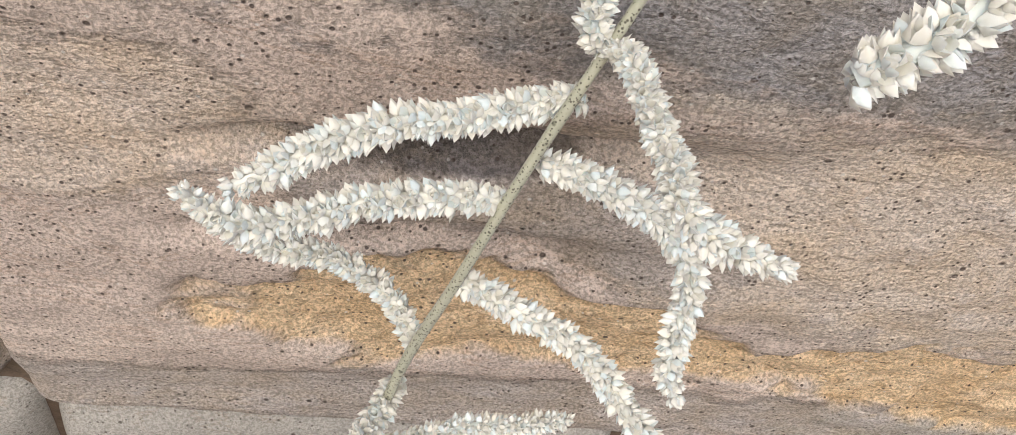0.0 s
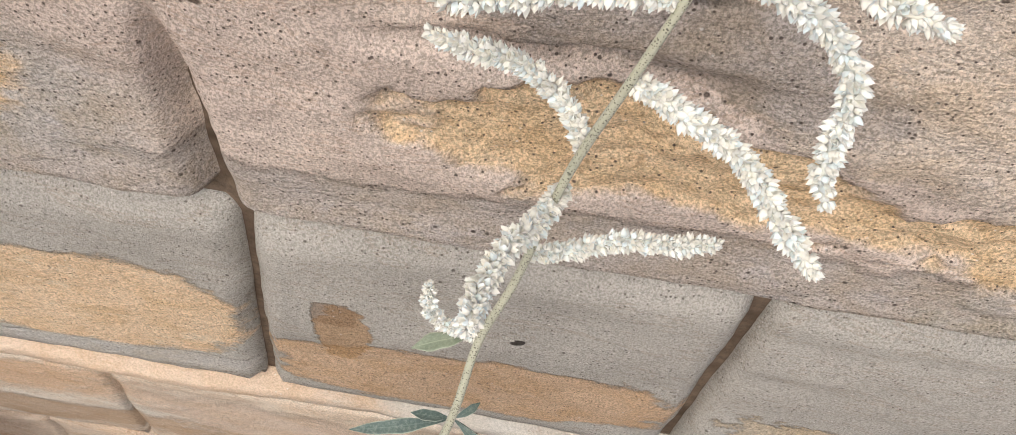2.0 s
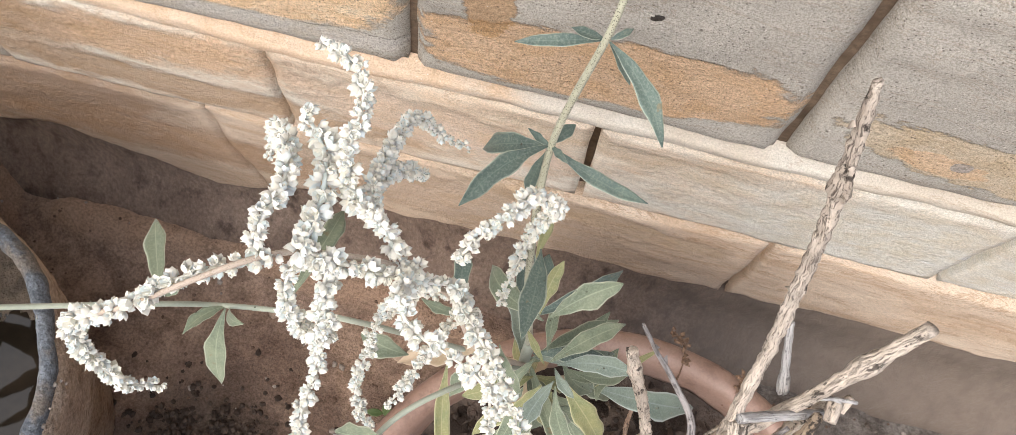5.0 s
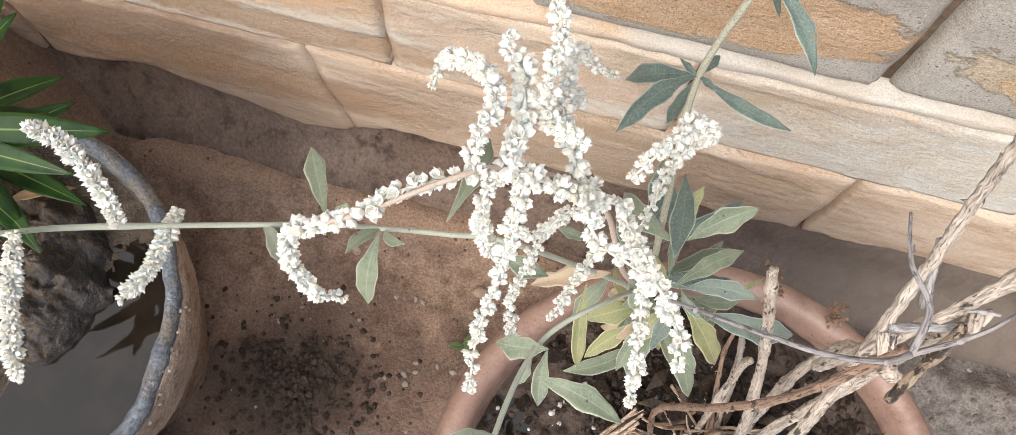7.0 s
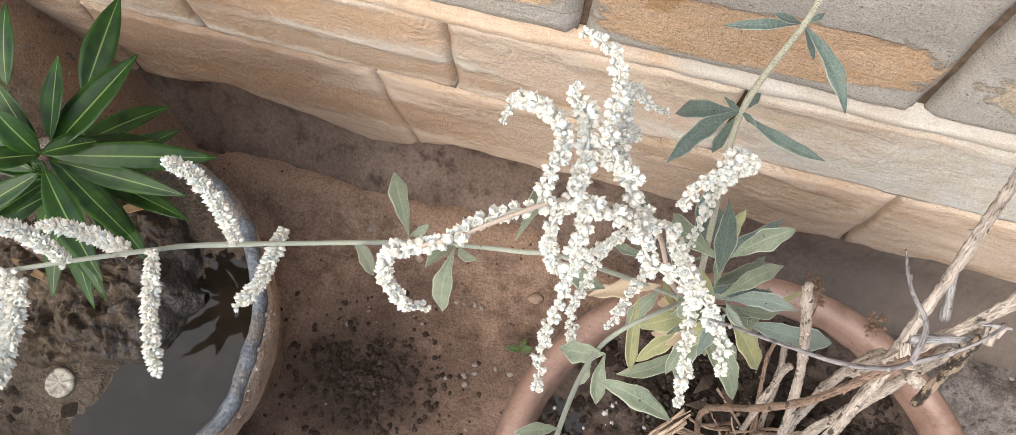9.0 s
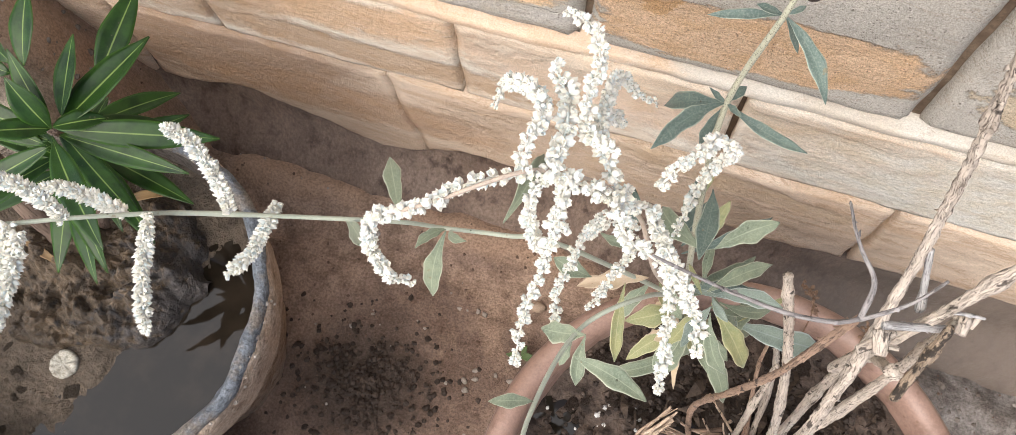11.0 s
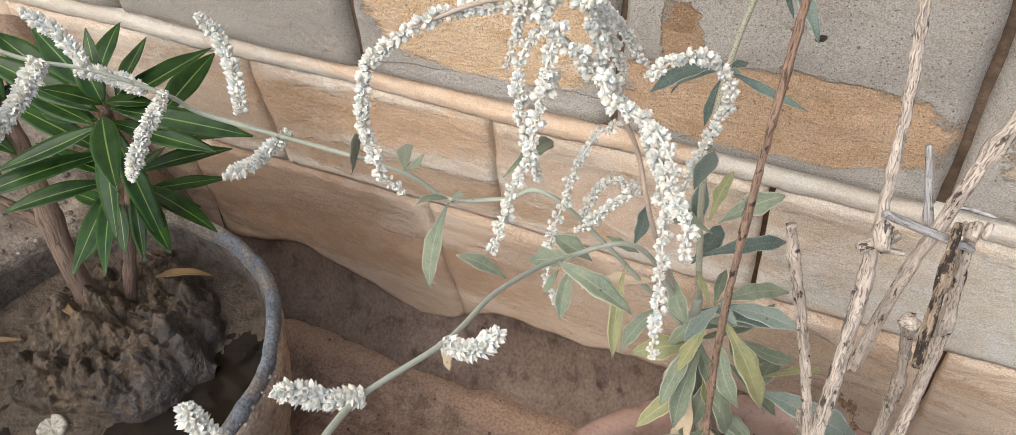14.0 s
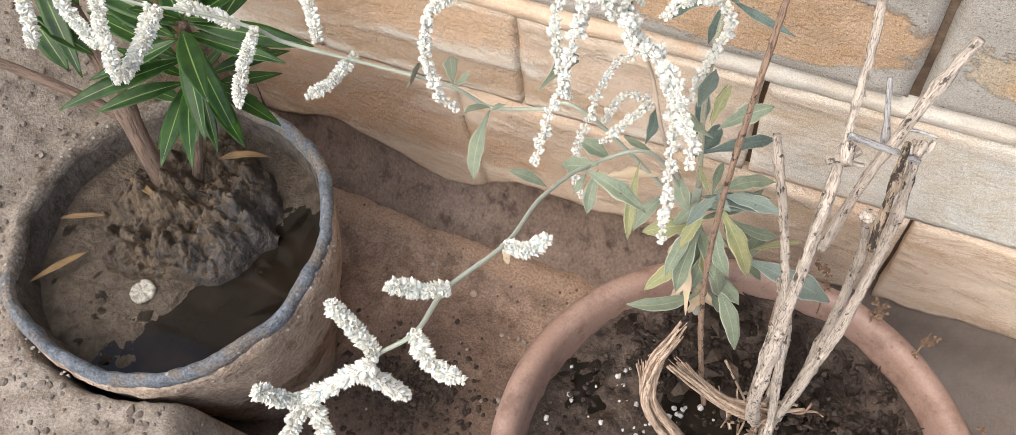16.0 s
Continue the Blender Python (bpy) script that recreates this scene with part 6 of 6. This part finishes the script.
    oleander_leaf((-0.4002, -0.068, 0.5391), (-0.3538, -0.1007, 0.4554), 0.0174)
    oleander_leaf((-0.5048, -0.0215, 0.4906), (-0.6033, -0.0041, 0.5118), 0.0240)
    oleander_leaf((-0.4984, -0.0267, 0.4717), (-0.5782, -0.0294, 0.4846), 0.0228)
    oleander_leaf((-0.5713, -0.0272, 0.4845), (-0.5934, -0.0837, 0.4503), 0.0216)
    oleander_leaf((-0.466, -0.0315, 0.5202), (-0.5583, 0.0036, 0.5254), 0.0228)
    oleander_leaf((-0.445, -0.0348, 0.5355), (-0.4599, 0.0147, 0.5511), 0.0180)


rooted(oleander, build_oleander)


# ---- small things ----
def water_skin():
    m, n, l, bsdf = shader("muddy_water")
    co = n.new("ShaderNodeTexCoord").outputs["Object"]
    col = mix(n, l, ramp(n, l, tex_noise(n, l, co, 18, 4), 0.4, 0.65), (0.010, 0.0078, 0.0056), (0.020, 0.015, 0.0105))
    l.new(col, bsdf.inputs["Base Color"])
    bsdf.inputs["Roughness"].default_value, bsdf.inputs["IOR"].default_value = 0.03, 1.34
    relief(n, l, bsdf, tex_noise(n, l, co, 40, 2), 0.05, 0.002)
    return m


def disc(r, turns=64):
    bm = bmesh.new()
    bmesh.ops.create_circle(bm, cap_ends=True, segments=turns, radius=r)
    return bm


water = water_skin()
tagged(obj("pot_water", move(disc(0.1415), pose(*GREYP, GREY_Z - 0.0465, 0, TILT)), water), "shallow dark muddy water standing in the cement pot", "water")
tagged(obj("pot_water", move(disc(0.1728), pose(*TERRA, TERRA_Z - 0.0450, 0, TILT)), water), "small wet puddles between soil clods", "water")

shell_stuff = surface("chalky_shell", (0.38, 0.335, 0.26), (0.47, 0.42, 0.34), (0.22, 0.17, 0.12), 90, 700, (0.5, 0.8), 0.5, 0.001)
shell = move(lathe([(0, -0.003), (0.0095, -0.003), (0.0125, 0.0), (0.0128, 0.003), (0.0112, 0.0052), (0.0092, 0.0050), (0.0075, 0.0030), (0.0040, 0.0042), (0, 0.0030)], 36, 0.035, 4.0), pose(-0.4476, -0.2153, 0.2954, 4, -6, 0))
tagged(obj("round_shell", shell, shell_stuff), "small round pale chalky disc half sunk in mud", "shell")

straw = leaf_skin("straw_leaf", (0.20, 0.125, 0.05), (0.13, 0.08, 0.037), (0.25, 0.17, 0.08), (0.24, 0.16, 0.075), felt=0.1)


def fallen(points, width, label):
    a, b, sag = points
    me = blade(a, b, width, sag, 0.3, 0.0008, 0.9, 0.06, a[0] * 50, face=(0, 0, 1))
    me.materials.append(straw)
    tagged(new("fallen_leaf", me), label, "leaf", "fallen leaves in the pot")


fallen(((-0.5228, -0.2044, 0.304), (-0.5528, -0.2582, 0.3065), 0.03), 0.008, "dry yellow-brown leaf lying on wet mud")
fallen(((-0.5744, -0.1858, 0.3053), (-0.5304, -0.1624, 0.3058), 0.04), 0.006, "dry ochre leaf lying on wet mud")
fallen(((-0.4506, -0.0681, 0.328), (-0.4049, -0.0415, 0.3241), 0.12), 0.009, "curled tan leaf under the oleander")
fallen(((-0.5077, -0.1304, 0.3437), (-0.4584, -0.1401, 0.3439), 0.10), 0.007, "pale strap of dead leaf round the oleander stem")


def scatter(name, count, spot, size, material, label, category, seed, flat=0.7):
    """Loose grains, too many to count: spot(rnd) gives x, y, z."""
    rnd = random.Random(seed)
    base = bmesh.new()
    bmesh.ops.create_icosphere(base, subdivisions=1, radius=1)
    bv = np.array([v.co[:] for v in base.verts])
    bf = np.array([[v.index for v in f.verts] for f in base.faces])
    base.free()
    V, F = [], []
    for k in range(count):
        where = spot(rnd)
        if where is None:
            continue
        s = size * rnd.uniform(0.4, 1.0) ** 1.5
        q = np.array(Euler((rnd.uniform(0, 6), rnd.uniform(0, 6), rnd.uniform(0, 6))).to_matrix())
        jitter = bv * np.array([[rnd.uniform(0.65, 1.2)] for _ in bv])
        V.append(jitter @ q * np.array((s, s, s * flat)) + np.array(where))
        F.append(bf + len(bv) * (len(V) - 1))
    me = bpy.data.meshes.new(name)
    me.from_pydata(np.concatenate(V).tolist(), [], np.concatenate(F).tolist())
    me.materials.append(material)
    return tagged(new(name, me), label, category, kind="stuff")


def in_terra(rnd):
    a, r = rnd.uniform(0, 6.28), 0.168 * math.sqrt(rnd.random())
    x = TERRA[0] + r * math.cos(a)
    return x, TERRA[1] + r * math.sin(a), TERRA_Z - 0.040 + lean(x, TERRA) + rnd.uniform(-0.003, 0.004)


def terra_left(rnd):
    a, r = rnd.uniform(2.2, 4.2), 0.163 * rnd.uniform(0.35, 1.0)
    k = rnd.randrange(12)
    x = TERRA[0] + r * math.cos(a)
    return x, TERRA[1] + r * math.sin(a), TERRA_Z - 0.0405 + lean(x, TERRA) + 0.001 * (k % 3)


def terra_back(rnd):
    a, r = rnd.uniform(-0.9, 2.6), rnd.uniform(0.086, 0.171)
    x = TERRA[0] + r * math.cos(a)
    return x, TERRA[1] + r * math.sin(a), TERRA_Z - 0.040 + lean(x, TERRA) + rnd.uniform(-0.002, 0.012)


def on_ground(rnd):
    x, y = rnd.uniform(-0.8, 0.55), rnd.uniform(-0.5, 0.13)
    if math.hypot(x - TERRA[0], y - TERRA[1]) < 0.14 or math.hypot(x - GREYP[0], y - GREYP[1]) < 0.10:
        return None
    return x, y, ground_height(x, y) + 0.0005


def dark_heap(rnd):
    a, r = rnd.uniform(0, 6.28), min(0.11, abs(rnd.gauss(0, 0.048)))
    x, y = -0.250 + r * math.cos(a) * 1.3, -0.125 + r * math.sin(a)
    return x, y, ground_height(x, y) + 0.010 * (1 - r / 0.085) * rnd.random()


def clod_shape(seed, rough):
    """A crumbled lump of earth about 1 across, flat underneath."""
    bm = bmesh.new()
    bmesh.ops.create_icosphere(bm, subdivisions=2, radius=0.5)
    for v in bm.verts:
        v.co *= 1 + rough * fbm(v.co, 2.2, seed) + 0.5 * rough * fbm(v.co, 6.0, seed + 2)
        v.co.z = max(v.co.z, -0.16) * 0.75
    me = bpy.data.meshes.new("clod")
    bm.to_mesh(me)
    bm.free()
    return me


def clods_on(ground, count, spot, size, material, seed):
    """Single lumps lying on a bed of earth, each a part of it."""
    rnd = random.Random(seed)
    shapes = [clod_shape(seed + 7.7 * k, 0.75) for k in range(6)]
    for me in shapes:
        me.materials.append(material)
    for k in range(count):
        x, y, z = spot(rnd)
        d = size * rnd.uniform(0.35, 1.0) ** 1.6
        ob = new("clod", shapes[k % 6])
        ob.parent = ground
        ob.matrix_basis = Matrix.LocRotScale((x, y, z), Euler((0, 0, rnd.uniform(0, 6.28))), (d * rnd.uniform(0.8, 1.4), d, d * rnd.uniform(0.6, 1.1)))


def flakes(name, count, spot, length, material, label, category, seed):
    """Curled scraps of rotted leaf, each a small bent lozenge with thickness."""
    rnd = random.Random(seed)
    V, F = [], []
    for k in range(count):
        x, y, z = spot(rnd)
        a, s = rnd.uniform(0, 6.28), length * rnd.uniform(0.35, 1.0)
        d, w = Vector((math.cos(a), math.sin(a), rnd.uniform(-0.3, 0.5))) * s, Vector((-math.sin(a), math.cos(a), rnd.uniform(-0.4, 0.4))) * s * rnd.uniform(0.12, 0.4)
        o, up, q = Vector((x, y, z + 0.001)), Vector((0, 0, s * rnd.uniform(0.1, 0.35))), len(V)
        for lift in (Vector((0, 0, 0)), Vector((0, 0, 0.0004))):
            V.extend(tuple(p + lift) for p in (o - d * 0.5, o + w * 0.5 + up, o + d * 0.5, o - w * 0.5 + up * 0.6))
        F.extend(((q + 4, q + 7, q + 6, q + 5), (q, q + 1, q + 2, q + 3)))
        F.extend((q + i, q + 4 + i, q + 4 + (i + 1) % 4, q + (i + 1) % 4) for i in range(4))
    me = bpy.data.meshes.new(name)
    me.from_pydata(V, [], F)
    me.materials.append(material)
    return tagged(new(name, me), label, category, kind="stuff")


flake_brown = surface("rotted_leaf", (0.060, 0.040, 0.028), (0.115, 0.076, 0.050), (0.024, 0.017, 0.013), 60, 500, (0.5, 0.9), 0.4, 0.001, vary=0.9)
flakes("leaf_scraps", 700, terra_back, 0.011, flake_brown, "dark rotted leaf scraps on the potting soil", "litter", 31)
flakes("leaf_scraps", 220, in_terra, 0.008, flake_brown, "brown leaf scraps on the potting soil", "litter", 32)
flakes("stem_scraps", 90, terra_back, 0.030, flake_brown, "thin broken dry stems on the potting soil", "litter", 33)
scatter("soil_crumbs", 900, in_terra, 0.0032, crumb, "dark crumbs of wet potting soil", "soil crumbs", 1)
scatter("leaf_litter", 1500, terra_back, 0.0042, crumb, "heap of dark rotted litter and clods at the pot's back", "litter", 2)
clods_on(terra_soil, 110, terra_back, 0.020, pot_soil, 21)
clods_on(terra_soil, 60, in_terra, 0.013, pot_soil, 22)
clods_on(grey_mud, 34, lambda r: (lambda a, q: (GREYP[0] + q * math.cos(a), GREYP[1] + q * math.sin(a), GREY_Z - 0.0425 + lean(GREYP[0] + q * math.cos(a), GREYP) + mud_shape(q * math.cos(a), q * math.sin(a))))(r.uniform(2.6, 4.9), 0.05 + 0.085 * r.random()), 0.016, pot_mud, 23)
scatter("ground_gravel", 900, lambda r: (lambda x, y: (x, y, ground_height(x, y)))(r.uniform(0.30, 0.75), r.uniform(-0.35, 0.095)), 0.0046, gravel, "grey-brown gravel on the dry ground", "gravel", 25)
scatter("ground_gravel", 700, lambda r: (lambda a, q: (GREYP[0] + q * math.cos(a), GREYP[1] + q * math.sin(a), ground_height(GREYP[0] + q * math.cos(a), GREYP[1] + q * math.sin(a))))(r.uniform(2.2, 5.4), r.uniform(0.17, 0.36)), 0.0050, gravel, "pale mud crumbs and stones beside the cement pot", "gravel", 26)
scatter("white_grit", 90, terra_left, 0.0034, pebble_pale, "white perlite grains on the potting soil", "grit", 13, 0.9)
scatter("white_grit", 110, in_terra, 0.0024, pebble_pale, "scattered white grains on potting soil", "grit", 3, 0.9)
scatter("pebbles", 200, on_ground, 0.0034, pebble_tan, "sparse pale pebbles on damp earth", "pebbles", 4)
scatter("ground_clods", 1100, on_ground, 0.0026, clod, "small brown clods on damp earth", "clods", 5)
scatter("dark_litter", 650, dark_heap, 0.0048, heap_earth, "dark crumbly litter heaped on the ground between the pots", "litter", 6)
scatter("mud_clods", 260, lambda r: (lambda a, q: (GREYP[0] + q * math.cos(a), GREYP[1] + q * math.sin(a), GREY_Z - 0.043 + lean(GREYP[0] + q * math.cos(a), GREYP) + mud_shape(q * math.cos(a), q * math.sin(a)) + 0.001))(r.uniform(2.0, 5.2), 0.13 * math.sqrt(r.random())), 0.0050, pot_mud, "small clods of brown mud in the cement pot", "mud clods", 7)


def rim_grit(rnd):
    a = rnd.uniform(3.3, 6.6)
    r = rnd.uniform(0.156, 0.164)
    x = GREYP[0] + r * math.cos(a)
    return x, GREYP[1] + r * math.sin(a), GREY_Z + lean(x, GREYP) - rnd.uniform(0.004, 0.03)


scatter("rim_grit", 120, rim_grit, 0.0024, pebble_tan, "small stones stuck in the cement pot's muddy side", "grit", 8)


# ---- seedling and chips on the ground ----
seedling = place(new("seedling", None), (-0.085, -0.041, 0.026), "tiny green two-leaved seedling in the damp earth", "seedling")
young_green = leaf_skin("young_leaf", (0.075, 0.125, 0.035), (0.05, 0.09, 0.027), (0.16, 0.20, 0.09), (0.14, 0.18, 0.07), felt=0.1)


def build_seedling():
    put("stalk", mesh_of(tube([(-0.085, -0.041, 0.022), (-0.0852, -0.0405, 0.031), (-0.085, -0.041, 0.037)], 0.0008, 0.0006, 6, 0.003)), young_green, seedling)
    for tip, width in (((-0.103, -0.044, 0.041), 0.0085), ((-0.071, -0.036, 0.042), 0.0095), ((-0.083, -0.026, 0.040), 0.0060)):
        put("leaf", blade((-0.085, -0.041, 0.037), tip, width, 0.08, 0.2, 0.0005, 0.9, 0.05, tip[0] * 90, face=(0, -0.2, 1)), young_green, seedling)


rooted(seedling, build_seedling)
tan_chip = surface("tan_stone_chip", (0.42, 0.29, 0.20), (0.50, 0.36, 0.26), (0.33, 0.22, 0.15), 60, 500, (0.6, 0.9), 0.4, 0.001)
for x, y, d in ((-0.087, 0.0234, 0.016), (-0.233, 0.030, 0.012), (-0.152, -0.005, 0.007), (-0.143, -0.006, 0.007), (-0.131, -0.072, 0.008), (-0.139, -0.087, 0.009), (-0.128, -0.081, 0.008), (-0.135, -0.097, 0.009), (-0.089, -0.070, 0.008), (-0.107, -0.069, 0.006)):
    chip = new("stone_chip", clod_shape(x * 90, 0.45))
    chip.data.shade_smooth()
    chip.data.materials.append(tan_chip if d > 0.01 else pebble_tan)
    chip.matrix_basis = Matrix.LocRotScale((x, y, ground_height(x, y) + 0.1 * d), Euler((0, 0, x * 70)), (d, d * 0.8, d * 0.8))
    tagged(chip, "tan stone chip on the damp earth" if d > 0.01 else "small pale rounded pebble on the damp earth", "pebble", "loose pebbles by the terracotta pot")


# ---- dry weeds on the terracotta rim ----
dry_weed_stuff = surface("dry_weed", (0.19, 0.108, 0.066), (0.25, 0.15, 0.092), (0.10, 0.06, 0.04), 80, 500, (0.6, 0.9), 0.4, 0.001)


def dry_weed(base, lean, seed):
    rnd = random.Random(seed)
    weed = place(new("dry_weed", None), base, "brown withered weed sprig hanging over the pot rim", "weed", "withered weeds")
    b = Vector(base)
    end = b + Vector(lean)
    top = [tuple(b), tuple(b.lerp(end, 0.5) + Vector((0, 0, 0.010))), tuple(end)]

    def build():
        part("stalk", tube(top, 0.0008, 0.0004, 6, 0.003, 0.5, 0.5, seed), dry_weed_stuff, weed)
        for k in range(4):
            root = b.lerp(end, rnd.uniform(0.35, 0.95)) + Vector((0, 0, 0.006))
            side = root + Vector((rnd.uniform(-0.012, 0.012), rnd.uniform(-0.008, 0.012), rnd.uniform(0.0, 0.010)))
            part("sprig", tube([tuple(root), tuple(root.lerp(side, 0.5) + Vector((0, 0, 0.002))), tuple(side)], 0.0005, 0.0003, 5, 0.002, 0.4, 0.3, seed + k), dry_weed_stuff, weed)
            for j in range(9):
                q = root.lerp(side, rnd.uniform(0.3, 1.05)) + Vector((rnd.uniform(-1, 1), rnd.uniform(-1, 1), rnd.uniform(-1, 1))) * 0.0018
                aim = Vector((rnd.uniform(-1, 1), rnd.uniform(-1, 1), rnd.uniform(-0.6, 1))).normalized() * rnd.uniform(0.0028, 0.0056)
                put("leaf", blade(tuple(q), tuple(q + aim), 0.0030, 0.25, 0.6, 0.0003, 0.9, 0.3, j * 2.1 + k, along_n=4, across_n=1), dry_weed_stuff, weed)
    rooted(weed, build)


for base, lean, seed in (((0.2595, -0.0636, 0.326), (0.050, 0.020, 0.022), 11), ((0.2264, -0.0064, 0.326), (0.010, 0.035, 0.022), 12), ((0.1838, 0.0133, 0.325), (0.012, 0.028, 0.026), 13), ((0.2737, -0.1112, 0.325), (0.048, 0.004, 0.020), 14), ((0.1458, 0.0188, 0.324), (-0.004, 0.026, 0.024), 15)):
    dry_weed(base, lean, seed)
